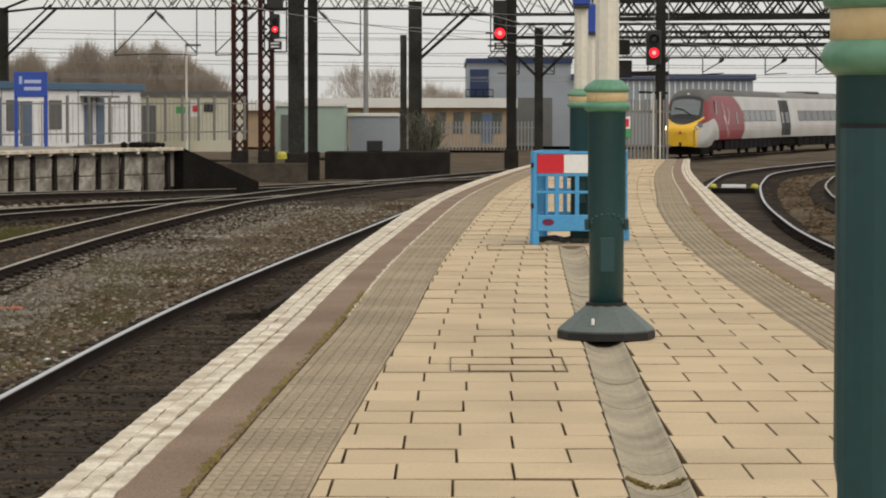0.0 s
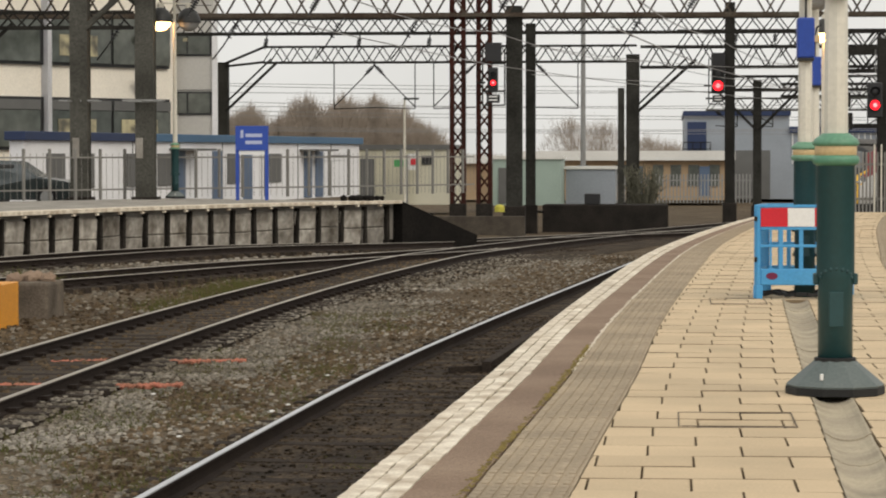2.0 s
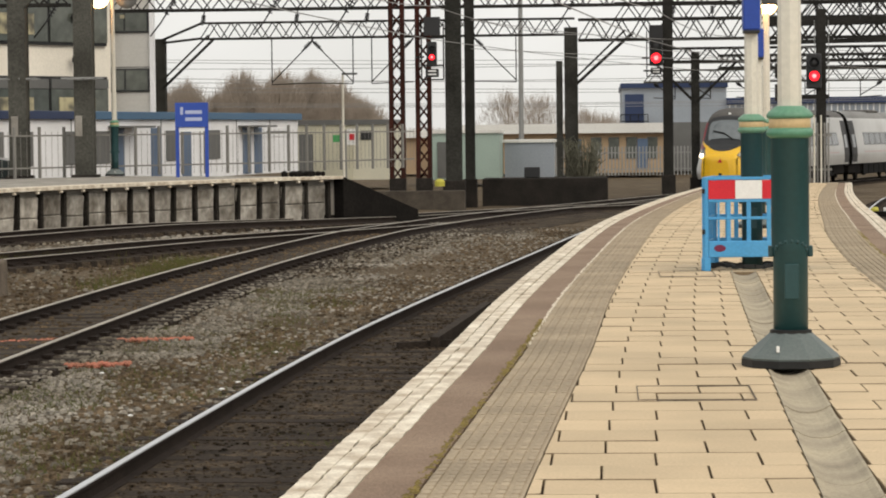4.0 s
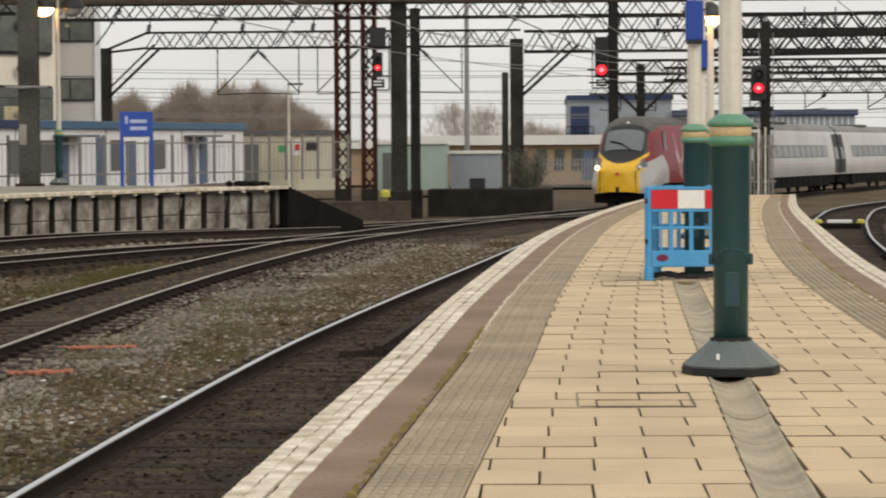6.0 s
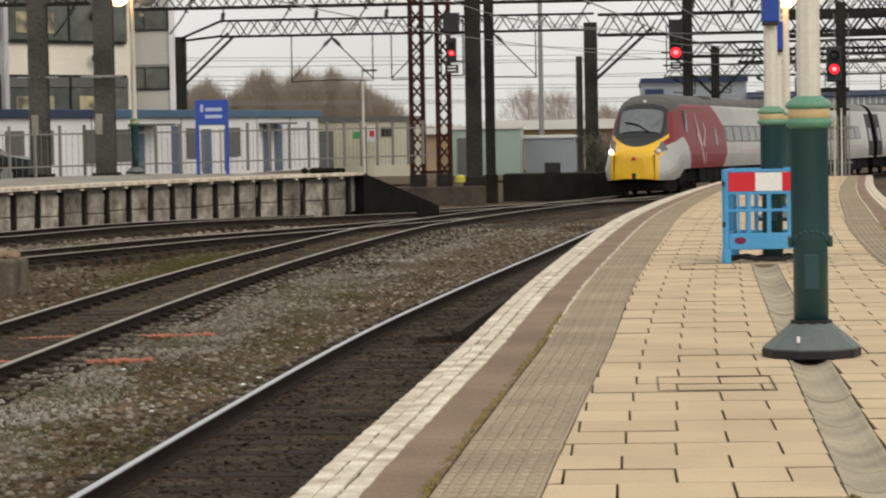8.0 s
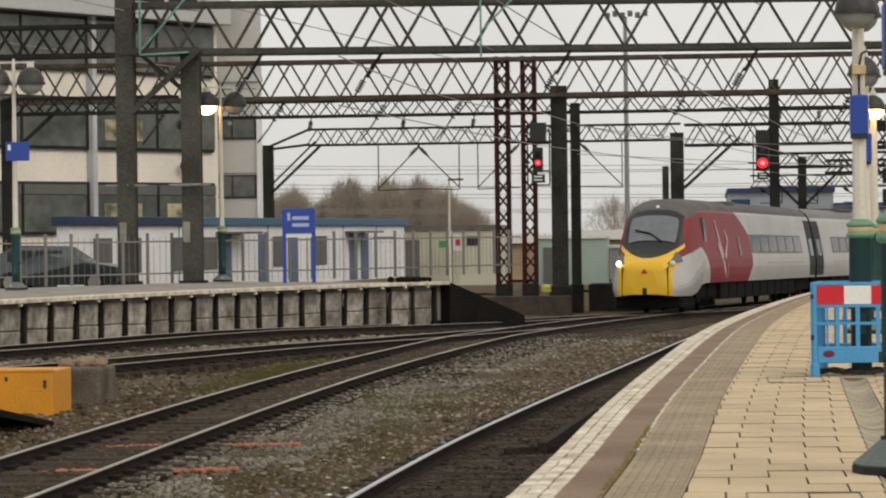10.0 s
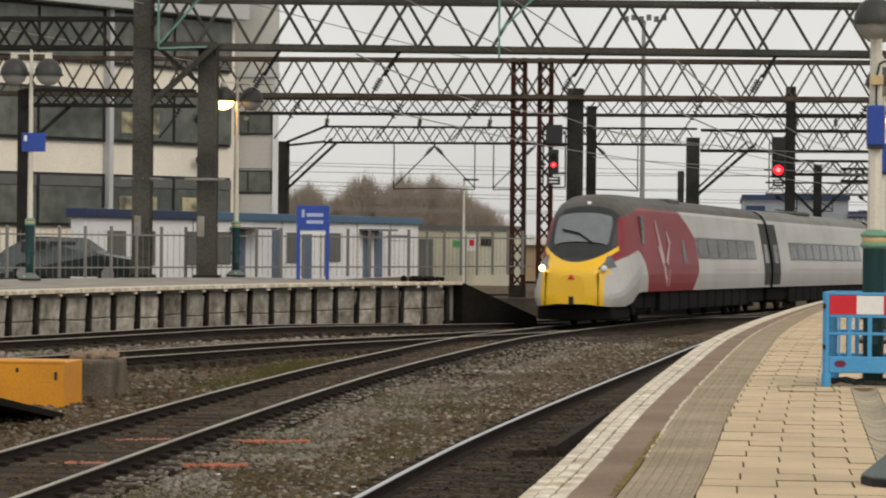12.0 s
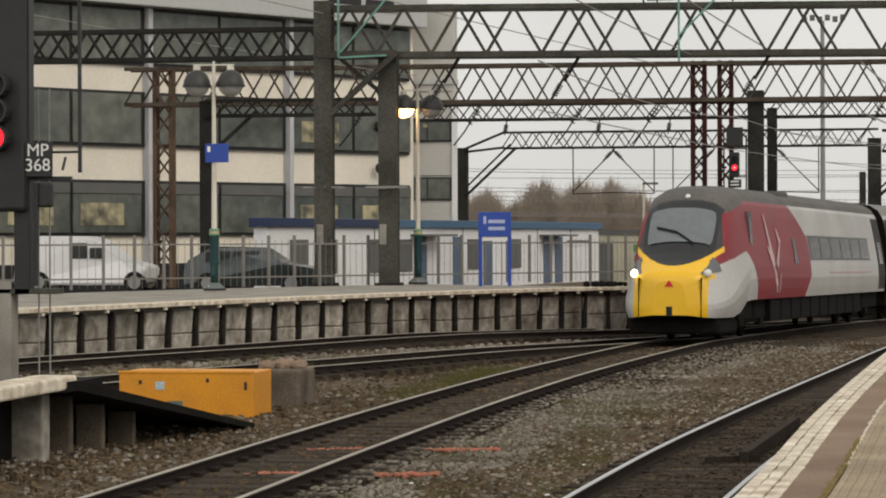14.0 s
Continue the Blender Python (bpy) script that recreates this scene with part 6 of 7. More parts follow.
def build_trees():
    spec = [(-51, 250, 7.4, 3.0), (-47, 252, 6.8, 2.8), (-43.6, 250, 6.9, 2.5), (-40.4, 251, 6.8, 2.2), (-37.2, 250, 7.1, 2.2), (-34.7, 254, 6.1, 1.9), (-32.3, 251, 8.0, 2.1), (-30.2, 254, 6.7, 1.8), (-28.5, 249, 7.9, 2.0), (-26.0, 252, 8.0, 2.2), (-23.6, 250, 6.9, 1.9), (-21.5, 250, 5.2, 1.7), (-19.9, 249, 3.2, 1.3)]
    for i, (x, y, h, s) in enumerate(spec):
        tree(x, y, -1.8, h + 0.4, s * 1.18, 40 + i)
    for i, (x, y, h, s) in enumerate(((-10.2, 300, 7.4, 3.2), (-7.0, 302, 7.0, 3.0), (-2.0, 310, 5.2, 3.0), (0.5, 312, 4.6, 2.8))):
        tree(x, y, -2.0, h, s, 70 + i, 0.22)
    verts, faces = [], []
    rng = np.random.default_rng(9)
    for _ in range(9000):
        x, y = rng.uniform(-60, -17), rng.uniform(246, 262)
        top = 1.7 + 0.8 * noise.noise((x * 0.2, 0, 0)) - 2.0 * max(0.0, (x + 22) / 6.0)
        z = -2 + (top + 1.6) * rng.random()
        k = len(verts)
        verts += [(x, y, z), (x + 0.05, y, z), (x + rng.normal(0, 0.4), y, z + 1.0 + 0.6 * rng.random())]
        faces.append((k, k + 1, k + 2))
    s = raw("scrub", verts, faces, BARK)
    tagged(s, "dense brown leafless scrub under the trees", "scrub", kind="stuff")
    verts, faces = [], []
    for _ in range(9000):
        x, y = rng.uniform(-40, 60), rng.uniform(420, 480)
        z = -4 + 4.0 * rng.random()
        k = len(verts)
        verts += [(x, y, z), (x + 0.25, y, z), (x + rng.normal(0.1, 0.8), y, z + 2.0)]
        faces.append((k, k + 1, k + 2))
    s = raw("far_woods", verts, faces, BARK)
    tagged(s, "distant bare woodland on the horizon", "woods", kind="stuff")


def build_weeds():
    verts, faces = [], []
    rng = np.random.default_rng(31)
    spots = [(x_on(T2, y) + rng.uniform(1.3, 3.3), y, 0.8) for y in rng.uniform(14, 46, 90)] + [(x_on(T1, y) + rng.uniform(-0.2, 0.6), y, 0.35) for y in rng.uniform(15, 24, 5)] + [(x_on(T2, y) - rng.uniform(1.1, 1.9), y, 2.0) for y in rng.uniform(46, 56, 26)] + [(x_on(T4, y) - rng.uniform(-1, 2.5), y, 2.4) for y in rng.uniform(44, 56, 22)]
    for x, y, s in spots:
        for _ in range(45):
            a, b = x + rng.normal(0, 0.22), y + rng.normal(0, 0.35)
            h = s * 0.07 * (0.4 + rng.random())
            z = -1.11 + rise(a, b) if abs(a - x_on(T1, b)) > 1.2 else RAIL - 0.15
            k = len(verts)
            verts += [(a, b, z), (a + 0.012, b, z), (a + rng.normal(0, 0.04), b, z + h)]
            faces.append((k, k + 1, k + 2))
    w = raw("weeds", verts, faces, WEED)
    tagged(w, "sparse yellow-green weeds in the ballast", "weeds", kind="stuff")
    rng = np.random.default_rng(33)
    for k in range(16):
        y = rng.uniform(13, 34)
        x = x_on(T1, y) + rng.uniform(-3.0, 0.7)
        th = thing("litter", "small scrap of white litter on the track", "litter", pose(x, y, -1.07 if x < x_on(T1, y) - 1.2 else -1.075, 0, 0, rng.random() * 90), "litter")
        bm = bmesh.new()
        bmesh.ops.create_icosphere(bm, subdivisions=1, radius=0.016 + 0.016 * rng.random(), matrix=Matrix.Diagonal((1.4, 1, 0.5, 1)))
        part("scrap", bm, WHITE_REF, th)


# ---- the train ----
PROFILE = [(0.0, 3.62), (0.35, 3.61), (0.68, 3.54), (0.92, 3.39), (1.06, 3.17), (1.13, 2.9), (1.19, 2.6), (1.25, 2.3), (1.30, 2.0), (1.345, 1.7), (1.365, 1.4), (1.355, 1.15), (1.33, 0.92)]
CAB_L, CAB_PITCH = 25.1, 25.65
CAR_L, PITCH = 23.3, 23.95
BULK = 1.05


def body_ring(s, nose):
    """One cross-section of the body shell at s metres from the car's front, right half then left."""
    if nose:
        zt = float(np.interp(s, [-0.14, -0.10, 0, 0.2, 0.48, 0.75, 1.05, 1.3, 1.57, 1.78, 2.05, 2.5, 3.0, 3.8], [1.38, 1.50, 1.60, 1.70, 1.84, 2.03, 2.33, 2.66, 3.02, 3.21, 3.38, 3.53, 3.60, 3.62]))
        w = float(np.interp(s, [-0.14, -0.10, -0.05, 0, 0.06, 0.18, 0.4, 0.8, 1.4, 2.2, 3.2, 4.2], [0.30, 0.47, 0.58, 0.65, 0.71, 0.775, 0.84, 0.905, 0.955, 0.985, 1.0, 1.0]))
        zb = float(np.interp(s, [-0.14, -0.08, 0, 0.2, 1.3, 2.0, 2.8], [0.60, 0.57, 0.55, 0.54, 0.54, 0.64, 0.92]))
    else:
        zt, w, zb = 3.62, 1.0, 0.92
    out = []
    for x, z in PROFILE:
        k = (z - 0.92) / (3.62 - 0.92)
        xx = x * w
        if nose and zb < 0.9 and k < 0.25:
            xx *= 1.0 - 0.05 * (0.25 - k) / 0.25
        out.append((xx, zb + k * (zt - zb)))
    return out


def shell(nose, material_of, steps, cut=4):
    """Cuts the body shell into one mesh a colour."""
    rings = []
    for s in steps:
        h = body_ring(s, nose)
        fine = []
        for (x0, z0), (x1, z1) in zip(h, h[1:]):
            for k in range(cut):
                fine.append((x0 + (x1 - x0) * k / cut, z0 + (z1 - z0) * k / cut))
        fine.append(h[-1])
        ring = [(-x, z) for x, z in fine[::-1]] + fine[1:]
        rings.append([(x, s, z) for x, z in ring])
    groups = {}
    for a, b in zip(rings, rings[1:]):
        for i in range(len(a) - 1):
            q = (a[i], b[i], b[i + 1], a[i + 1])
            c = tuple(sum(v[j] for v in q) / 4 for j in range(3))
            groups.setdefault(material_of(*c), []).append(q)
    return groups, rings


def mesh_of(quads):
    verts, faces, seen = [], [], {}
    for q in quads:
        f = []
        for v in q:
            k = tuple(round(t, 5) for t in v)
            if k not in seen:
                seen[k] = len(verts)
                verts.append(k)
            f.append(seen[k])
        faces.append(tuple(f))
    return verts, faces


def smooth(ob):
    for f in ob.data.polygons:
        f.use_smooth = True
    return ob


def cab_colour(x, s, z):
    ax = abs(x)
    mask = 1.72 + 0.36 * (ax / 0.90) ** 2.0
    edge = 0.87 + 0.16 * min(1.0, max(0.0, (2.9 - z) / 1.0)) if z < 2.9 else 0.87 + 0.3 * (z - 2.9)
    if s < 1.85 and z > mask and ax < edge:
        return "mask"
    if z > 3.24 - 0.30 * max(0.0, min(1.0, (3.4 - s) / 1.6)) and s > 1.4:
        return "roof"
    if s < 0.42 and ax < (0.86 if z < 1.42 else 0.98) and z < 1.70:
        return "yellow"
    if s < 0.62 and 1.45 < z <= mask and ax < 0.90:
        return "yellow"
    if s < 1.25 and mask - 0.15 < z <= mask and ax < edge + 0.02:
        return "yellow"
    lip = 1.64 + 0.46 * min(1.0, max(0.0, (s - 0.4) / 2.4)) ** 0.8
    tail = 3.6 - 1.0 * max(0.0, (z - 0.9) / 1.15) ** 2.5
    if z < lip and s < tail:
        return "silver"
    back = 11.3 - 2.4 * max(0.0, (z - 2.45)) - 1.6 * max(0.0, 1.45 - z)
    if s < back and z < 3.24:
        return "red"
    return "silver"


def bogie(parent, y):
    bg = part("bogie", B(-1.05, 1.05, y - 1.6, y + 1.6, 0.35, 0.72, bevel=0.06), UNDER, parent, "black bogie frame")
    for dy in (-1.3, 1.3):
        for s in (-1, 1):
            w = part("wheel", lathe(bmesh.new(), [(0.36, -0.065), (0.42, -0.05), (0.42, 0.05), (0.36, 0.065)], 20), UNDER, bg)
            w.matrix_basis = pose(s * 0.58, y + dy, 0.42, 0, 90, 0)
            if s:
                part("axle_box", B(s * 0.95, s * 1.12, y + dy - 0.2, y + dy + 0.2, 0.28, 0.58, bevel=0.03), UNDER, bg)
    for s in (-1, 1):
        part("spring", lathe(bmesh.new(), [(0.12, 0.5), (0.14, 0.6), (0.12, 0.72), (0.14, 0.85)], 10, (s * 1.05, y, 0)), UNDER, bg)


def side_windows(parent, a, b, front):
    """A long dark strip of panes on each side, and the doors at the ends."""
    for s in (-1, 1):
        def wall_x(z):
            return s * (float(np.interp(z, [1.0, 1.15, 1.4, 1.7, 2.0, 2.3, 2.6, 2.9, 3.17], [1.335, 1.355, 1.365, 1.345, 1.30, 1.25, 1.19, 1.13, 1.06])) + 0.008)
        def plate(y0, y1, z0, z1, out=0.0):
            x0, x1 = wall_x(z0), wall_x(z1)
            e = s * out
            v = [(x0 + e, y0, z0), (x0 + e, y1, z0), (x1 + e, y1, z1), (x1 + e, y0, z1)]
            bk = [(x - s * 0.03, y, z) for x, y, z in v]
            f = [(0, 1, 2, 3), (7, 6, 5, 4), (0, 4, 5, 1), (1, 5, 6, 2), (2, 6, 7, 3), (3, 7, 4, 0)]
            return v + bk, f
        st = raw("window_strip", *plate(a, b, 1.86, 2.50), GREY_STRIP, parent, "grey-black glazed strip")
        n = max(3, int((b - a) / 1.55))
        for k in range(n):
            y0 = a + (b - a) * k / n + 0.14
            y1 = a + (b - a) * (k + 1) / n - 0.14
            raw("pane", *plate(y0, y1, 1.91, 2.45, 0.004), WINDOW_DK, st)
        for y0, y1 in (((CAB_L - 1.35, CAB_L - 0.02),) if front else ((0.17, 1.5), (CAR_L - 1.5, CAR_L - 0.02))):
            for z0, z1 in ((1.0, 1.4), (1.4, 1.7), (1.7, 2.0), (2.0, 2.3), (2.3, 2.6), (2.6, 2.9), (2.9, 3.1)):
                raw("door_leaf", *plate(y0, y1, z0, z1, 0.004), DOOR_DARK, parent)
            raw("door_glass", *plate(y0 + 0.3, y1 - 0.3, 1.75, 2.4, 0.012), WINDOW_DK, parent)
        raw("pink_line", *plate(a + 3.0 if front else a, b, 1.50, 1.535, 0.003), PINK, parent)


GREY_STRIP = mat("grey_window_surround", (0.09, 0.09, 0.088), 0.4, var=0.2, scale=3, fine=10, bump=0.0)
DOOR_DARK = mat("black_train_door", (0.022, 0.021, 0.021), 0.6, var=0.15, scale=3, fine=10, bump=0.0)
PINK = mat("pale_red_line", (0.50, 0.30, 0.29), 0.4, var=0.05)


def underframe(car, y0, y1):
    part("underframe", B(-1.12, 1.12, y0, y1, 0.45, 0.95, bevel=0.03), UNDER, car, "dirty black underframe")
    for s in (-1, 1):
        y = y0 + 3.4
        while y < y1 - 4.2:
            part("equipment_box", B(s * 1.05, s * 1.26, y, y + 1.35, 0.36, 0.90, bevel=0.03), SKIRT, car)
            y += 1.5


def build_cab_car():
    car = thing("train_car", "silver and red express train driving car with yellow nose", "train", group="train")
    steps = list(np.linspace(-0.14, 1.2, 60)) + list(np.linspace(1.25, 5.4, 84)) + list(np.linspace(5.8, 8.6, 7)) + list(np.linspace(8.7, 11.5, 36)) + list(np.linspace(12.5, CAB_L, 9))
    groups, rings = shell(True, cab_colour, steps, 9)
    table = dict(mask=("cab_mask", TRAIN_BLACK, "black windscreen surround"), roof=("roof", TRAIN_ROOF, "grimy dark grey roof"), yellow=("nose_panel", TRAIN_YEL, "bright yellow warning panel"), red=("cab_side", TRAIN_RED, "deep red cab side"), silver=("body_shell", SILVER, "silver-white body"))
    for key, quads in groups.items():
        n, mt, lb = table[key]
        smooth(raw(n, *mesh_of(quads), mt, car, lb))
    r0 = rings[0]
    raw("nose_front", r0, [tuple(range(len(r0)))], TRAIN_YEL, car, "bright yellow flat nose tip")
    # windscreen laid on the mask
    def mask_point(x, s):
        ring = body_ring(s, True)
        xs, zs = [p[0] for p in ring], [p[1] for p in ring]
        return float(np.interp(abs(x), xs, zs))
    nx, ns = 16, 12
    verts, faces = [], []
    for j in range(ns + 1):
        s = 0.98 + (1.60 - 0.98) * j / ns
        half = 0.76 - 0.05 * abs(2 * j / ns - 1) ** 4 + 0.02 * (j / ns)
        for i in range(nx + 1):
            x = half * (2 * i / nx - 1)
            verts.append((x, s - 0.022, mask_point(x, s) + 0.018))
    for j in range(ns):
        for i in range(nx):
            a = j * (nx + 1) + i
            faces.append((a, a + 1, a + nx + 2, a + nx + 1))
    smooth(raw("windscreen", verts, faces, SCREEN, car, "pale reflecting windscreen"))
    wp = bmesh.new()
    beam(wp, (0.34, 0.92, 2.24), (-0.08, 1.10, 2.50), 0.035)
    beam(wp, (-0.08, 1.10, 2.50), (-0.56, 1.20, 2.60), 0.05)
    part("wiper", wp, BLACK, car, "black windscreen wiper")
    mt = part("marker_lamp", lathe(bmesh.new(), [(0.07, 0), (0.05, 0.04), (0.01, 0.05)], 10), WHITE_REF, car)
    mt.matrix_basis = pose(0.0, 1.98, mask_point(0, 1.98) - 0.01, 60, 0, 0)
    for s in (-1, 1):
        # headlamp clusters at the corners
        v, f = [], []
        for j in range(5):
            for i in range(7):
                u, w = i / 6, j / 4
                ss = 0.10 + 0.66 * u
                z = 1.62 + 0.18 * u + (w - 0.5) * (0.20 + 0.20 * u)
                ring = body_ring(ss, True)
                z = min(z, ring[-1][1] + 0.92 * (ring[0][1] - ring[-1][1]))
                zz = [p[1] for p in ring][::-1]
                xx = [p[0] for p in ring][::-1]
                v.append((s * (float(np.interp(z, zz, xx)) + 0.014), ss - 0.012, z))
        for j in range(4):
            for i in range(6):
                a = j * 7 + i
                f.append((a, a + 1, a + 8, a + 7))
        h = smooth(raw("headlamp", v, f, LENS_GREY, car, "smoked headlamp cluster"))
        lp = part("lamp", lathe(bmesh.new(), [(0.095, 0.0), (0.085, 0.03), (0.045, 0.05), (0.01, 0.055)], 14), HEAD_LAMP if s < 0 else LAMP_DIM, h, "lit warm headlamp" if s < 0 else "dim headlamp", True)
        lp.matrix_basis = pose(s * 0.85, 0.07, 1.55, 90, 0, s * 20)
        wn_ = [(s * 1.222, 3.05, 2.25), (s * 1.215, 3.5, 2.2), (s * 1.135, 3.55, 2.98), (s * 1.13, 3.25, 3.0)]
        raw("cab_window", [(x + s * 0.05, y, z) for x, y, z in wn_] + [(x - s * 0.02, y, z) for x, y, z in wn_], [(0, 1, 2, 3), (4, 7, 6, 5), (0, 4, 5, 1), (1, 5, 6, 2), (2, 6, 7, 3), (3, 7, 4, 0)], WINDOW_DK, car, "small dark cab window")
        # pale brush strokes on the red side, as plain shapes
        for pts in (((5.30, 2.95), (5.42, 2.95), (5.85, 2.0), (5.55, 1.95)), ((5.55, 1.97), (5.92, 2.0), (6.25, 1.25), (6.05, 1.2)),
                    ((6.72, 2.65), (6.88, 2.6), (7.15, 2.32), (6.9, 2.25)), ((6.9, 2.27), (7.15, 2.34), (6.35, 1.65), (6.1, 1.78)),
                    ((5.15, 2.2), (5.35, 2.2), (5.85, 1.8), (5.72, 1.6)), ((6.45, 1.9), (6.6, 1.9), (6.2, 1.05), (6.1, 1.05)), ((6.6, 1.5), (6.75, 1.55), (6.55, 1.05), (6.45, 1.05))):
            vv = [(s * (float(np.interp(z, [0.9, 1.15, 1.4, 1.7, 2.0, 2.3, 2.6, 2.9], [1.33, 1.355, 1.365, 1.345, 1.30, 1.25, 1.19, 1.13])) + 0.02), y, z) for y, z in pts]
            raw("emblem_stroke", vv, [(0, 1, 2, 3)], WHITE_DECAL, car, "pale painted stroke")
        raw("side_door", [(s * 1.355, 8.9, 1.75), (s * 1.355, 9.4, 1.75), (s * 1.245, 9.3, 2.4), (s * 1.245, 8.95, 2.4)], [(0, 1, 2, 3)], WINDOW_DK, car, "small door window")
        part("roof_vent", B(s * 0.2, s * 0.75, 9.5, 11.2, 3.48, 3.62, bevel=0.03), TRAIN_ROOF, car)
        part("nose_joint", B(s * 0.715, s * 0.73, -0.085, 0.06, 0.52, 1.45), SKIRT, car)
    part("badge", lathe(bmesh.new(), [(0.001, 0), (0.11, 0), (0.11, 0.01), (0.001, 0.012)], 3), RED_REF, car, "small red triangular badge").matrix_basis = pose(0, -0.15, 1.30, 90, -90, 0) @ Matrix.Diagonal((0.9, 1.1, 1, 1))
    part("coupler_hatch", B(-0.07, 0.07, -0.15, -0.1, 0.58, 0.80, bevel=0.01), BLACK, car)
    part("air_dam", B(-1.05, 1.05, 0.35, 2.6, 0.16, 0.52, bevel=0.08), UNDER, car, "black air dam")
    side_windows(car, 11.4, 22.2, True)
    underframe(car, 2.4, CAB_L - 0.2)
    bogie(car, 4.1)
    bogie(car, CAB_L - 3.6)
    part("gangway", B(-0.85, 0.85, CAB_L - 0.02, CAB_L + 0.5, 0.95, 3.3, bevel=0.05), BLACK, car)
    return car


COACH_ROOF = mat("grimy_coach_roof", (0.24, 0.235, 0.225), 0.6, var=0.2, scale=2, fine=8, bump=0.05, second=(0.16, 0.155, 0.145))
LENS_GREY = mat("smoked_lens", (0.14, 0.15, 0.16), 0.1, var=0.2, bump=0.0)
LAMP_DIM = mat("clear_lamp", (0.75, 0.75, 0.72), 0.15, var=0.1, bump=0.0)
WHITE_DECAL = mat("faded_white_decal", (0.62, 0.42, 0.42), 0.4, var=0.1)


def build_coach():
    car = thing("train_car", "silver express train coach with dark window strip", "train", group="train")
    groups, rings = shell(False, lambda x, s, z: "roof" if z > 3.2 else "silver", list(np.linspace(0.15, CAR_L, 14)))
    smooth(raw("roof", *mesh_of(groups["roof"]), COACH_ROOF, car, "grimy silver-grey roof"))
    smooth(raw("body_shell", *mesh_of(groups["silver"]), SILVER, car, "silver-white body"))
    for y in (0.15, CAR_L):
        raw("end_wall", [(x, y, z) for x, _, z in (rings[0])], [tuple(range(len(rings[0])))], SKIRT, car)
    side_windows(car, 3.6, CAR_L - 3.6, False)
    underframe(car, 0.3, CAR_L - 0.3)
    bogie(car, 3.6)
    bogie(car, CAR_L - 3.6)
    part("gangway", B(-0.85, 0.85, CAR_L - 0.02, CAR_L + 0.5, 0.95, 3.3, bevel=0.05), BLACK, car)
    part("roof_pod", B(-0.7, 0.7, 8, 11, 3.56, 3.7, bevel=0.05), TRAIN_ROOF, car)
    return car


def fatten(ob, k, inner=None):
    """Widens and heightens a car's parts about the rail, its length kept."""
    stretch = Matrix.Diagonal((k, 1, k, 1))
    for c in ob.children:
        w = (inner or Matrix()) @ c.matrix_basis
        c.data.transform(w.inverted() @ stretch @ w)
        fatten(c, k, w)


def build_vehicles():
    def vehicle(name, label, cat, m, prof, half, paint, glass):
        th = thing(name, label, cat, m, "parked vehicles")
        bm = bmesh.new()
        a = [bm.verts.new((x, -half * (0.86 if z > 0.95 else 1), z)) for x, z in prof]
        b = [bm.verts.new((x, half * (0.86 if z > 0.95 else 1), z)) for x, z in prof]
        n = len(prof)
        for i in range(n):
            bm.faces.new((a[i], a[(i + 1) % n], b[(i + 1) % n], b[i]))
        bm.faces.new(a[::-1])
        bm.faces.new(b)
        bmesh.ops.recalc_face_normals(bm, faces=bm.faces[:])
        bmesh.ops.bevel(bm, geom=bm.edges[:], offset=0.05, segments=2, affect='EDGES')
        part("body", bm, paint, th)
        for g in glass:
            part("side_glass", B(g[0], g[1], -half * 0.93, -half * 0.84, g[2], g[3], bevel=0.03), WINDOW_DK, th)
        for x in (prof[0][0] + 0.8, prof[0][0] + 0.8 + (3.0 if cat == "van" else 2.6)):
            for s in (-1, 1):
                w = part("wheel", lathe(bmesh.new(), [(0.2, -0.1), (0.33, -0.1), (0.33, 0.1), (0.2, 0.1)], 18), TYRE, th)
                w.matrix_basis = pose(x, s * (half - 0.08), 0.33, 90, 0, 0)
                part("hub", lathe(bmesh.new(), [(0.02, -0.11), (0.2, -0.11), (0.2, 0.11), (0.02, 0.11)], 14), GALV, w)
        part("headlamp", B(prof[3][0] - 0.12, prof[3][0] + 0.0, -half * 0.95, -half * 0.6, 0.65, 0.8, bevel=0.03), WHITE_REF, th)
        return th
    van = [(0, 0.25), (3.75, 0.25), (4.05, 0.35), (4.1, 0.8), (3.35, 1.02), (2.55, 1.6), (2.2, 1.72), (0.08, 1.74), (0, 1.0)]
    vehicle("van", "white panel van parked behind the fence", "van", pose(-26.9, 83.5, -0.05, 0, 0, 0), van, 0.95, VAN_WHITE, ((1.75, 2.3, 1.05, 1.52), (2.38, 2.8, 1.05, 1.38)))
    car = [(0, 0.25), (3.9, 0.25), (4.2, 0.35), (4.25, 0.75), (3.1, 0.95), (2.4, 1.42), (0.9, 1.45), (0.1, 1.0), (0, 0.7)]
    vehicle("parked_car", "dark green hatchback parked behind the fence", "car", pose(-21.9, 84.5, -0.1, 0, 0, 0), car, 0.88, CAR_DK, ((0.7, 1.5, 0.95, 1.32), (1.58, 2.4, 0.95, 1.32)))


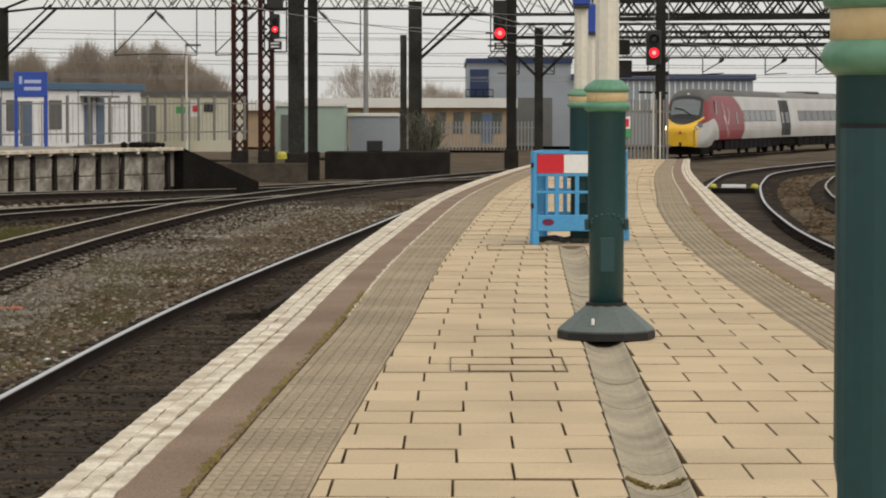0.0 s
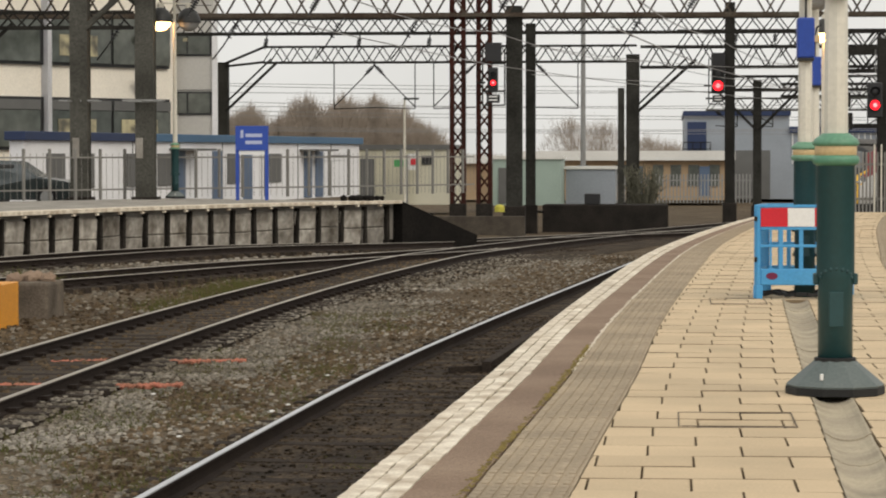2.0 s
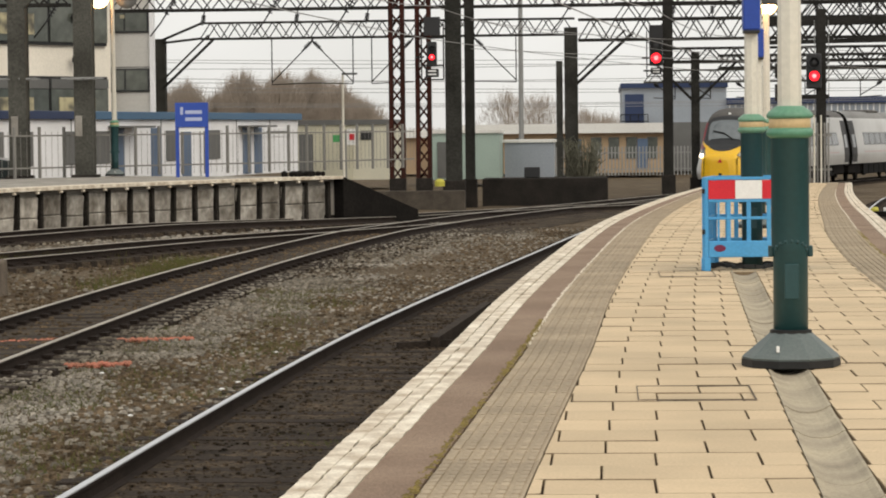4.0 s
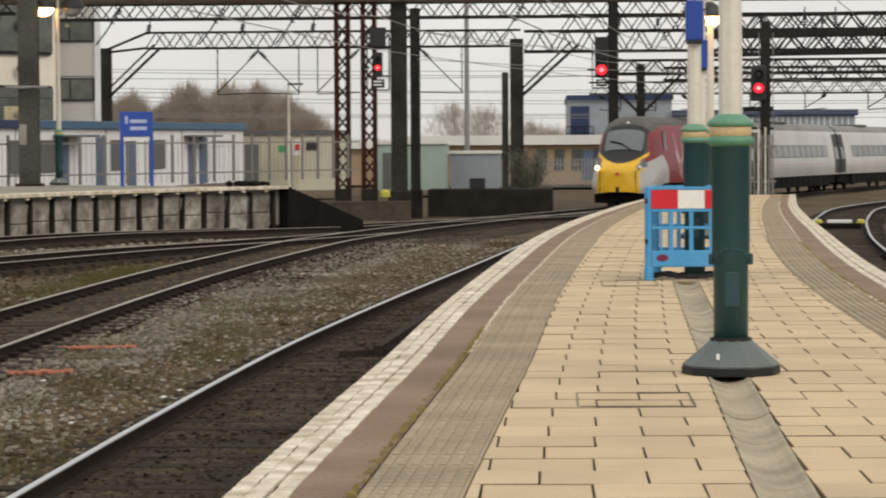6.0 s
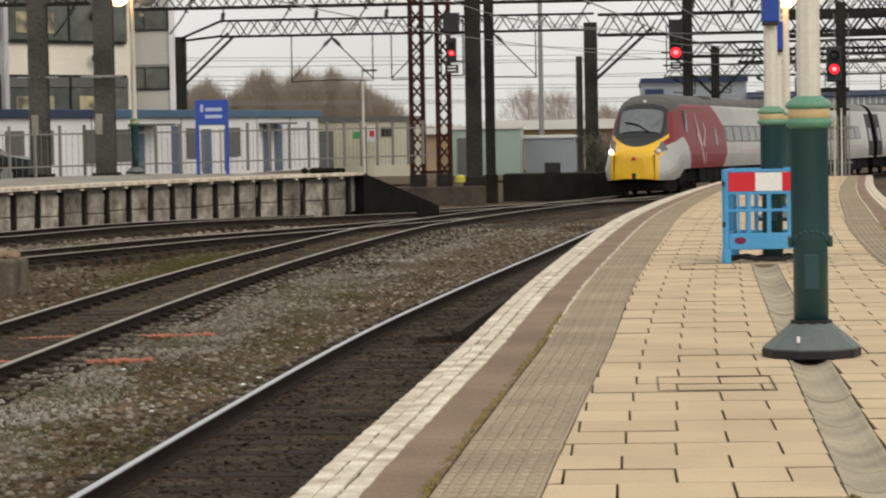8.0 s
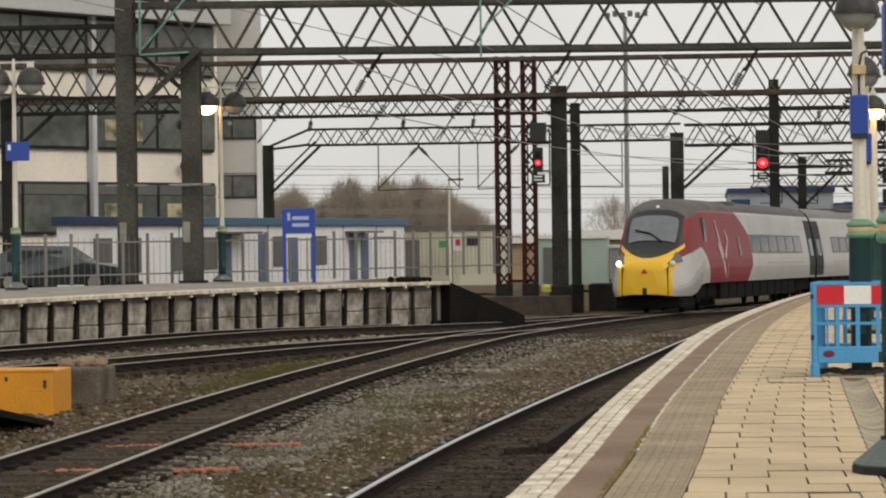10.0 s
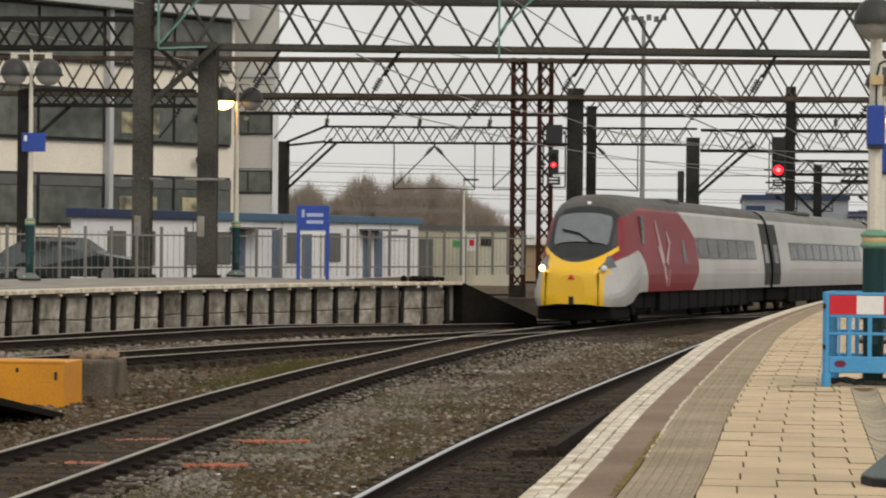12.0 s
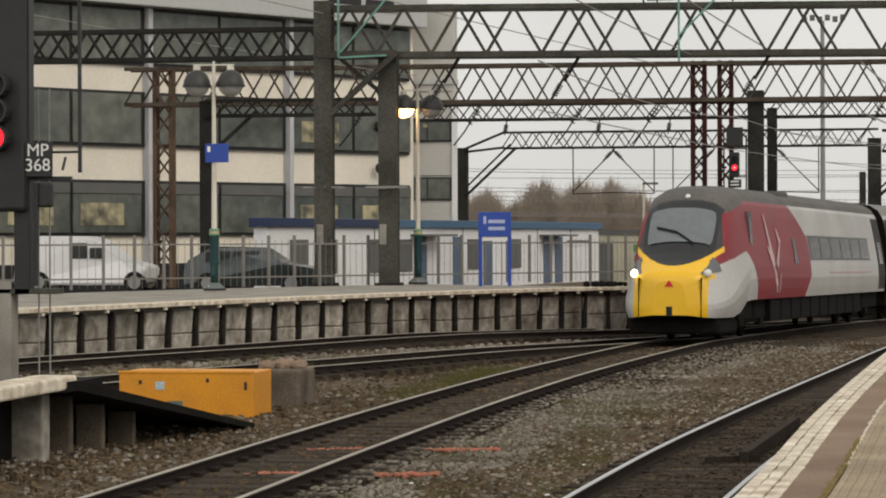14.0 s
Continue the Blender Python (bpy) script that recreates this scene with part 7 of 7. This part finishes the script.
# ---- building it all ----
build_ground()
build_far_platform()
build_track("curved platform track with one bright rail", T1, RAIL_TOP, near=(4, 74), chairs=False)
build_track("through track curving across the station throat", T2, RAIL_DULL, near=(16, 100), soil=DIRT_LT)
build_track("track along the far platform", T3, RAIL_DULL, lift=True, near=(45, 92))
build_track("siding joining the through track", T4, RAIL_DULL, lift=True, near=(45, 75))
build_track("track curving along the right platform edge", T5, RAIL_TOP, near=(20, 110), falls=False)
build_track("outer curved track", T6, RAIL_DULL, near=(55, 100), falls=False)
build_throat_bed()
platform = build_platform()
build_drain()
COLUMNS = [near_column(1.13, 17.68), near_column(1.52, 29.78, False), near_column(0.985, 5.2, True, 0.068)]
COLUMNS += [near_column(2.22, 41.6), near_column(3.02, 53.4, lit=True, sign=False)]
build_barrier()
build_offices()
build_cabins()
build_gantries()
build_near_signal()
build_stub()
build_fence()
build_small_far()
build_vehicles()
build_wires()
build_trees()
build_weeds()
CARS = [build_cab_car()]
CARS.append(build_coach())
for each in CARS:
    fatten(each, BULK)
for _ in range(3):
    CARS.append(copy_thing(CARS[1], Matrix()))
build_stones()
build_pavers(platform)

# ---- what moves ----
T2_S = np.concatenate([[0], np.cumsum([(b - a).length for a, b in zip(T2, T2[1:])])])
T2_X, T2_Y = [p.x for p in T2], [p.y for p in T2]
NOSE = [(0.0, 91.0), (3.5, 64.3), (6.0, 51.3), (7.0, 45.3), (8.0, 38.9), (10.5, 22.8), (11.0, 19.7), (12.0, 13.25), (13.0, 7.0), (14.0, 1.05)]   # metres still to go to where the nose ends up
STOP = float(np.interp(66.0, T2_Y, T2_S))


def on_track(s):
    x, y = float(np.interp(s, T2_S, T2_X)), float(np.interp(s, T2_S, T2_Y))
    return Vector((x, y, RAIL + dip(y) - 0.004 * max(0, min(y - 131, 150))))


def motions():
    for k, car in enumerate(CARS):
        rows = []
        for i in range(29):
            t = i * 0.5
            s0 = STOP + float(np.interp(t, [r[0] for r in NOSE], [r[1] for r in NOSE])) + (CAB_PITCH + (k - 1) * PITCH if k else 0)
            a, b = on_track(s0 + 4.0), on_track(s0 + (CAR_L if k else CAB_L) - 3.6)
            d = (b - a).normalized()
            o = a - d * 4.0 + Vector((0.08, 0, 0))
            rows.append((t, pose(o.x, o.y, o.z, math.degrees(math.asin(d.z)), 0, math.degrees(math.atan2(-d.x, d.y)))))
        walk(car, rows)


motions()
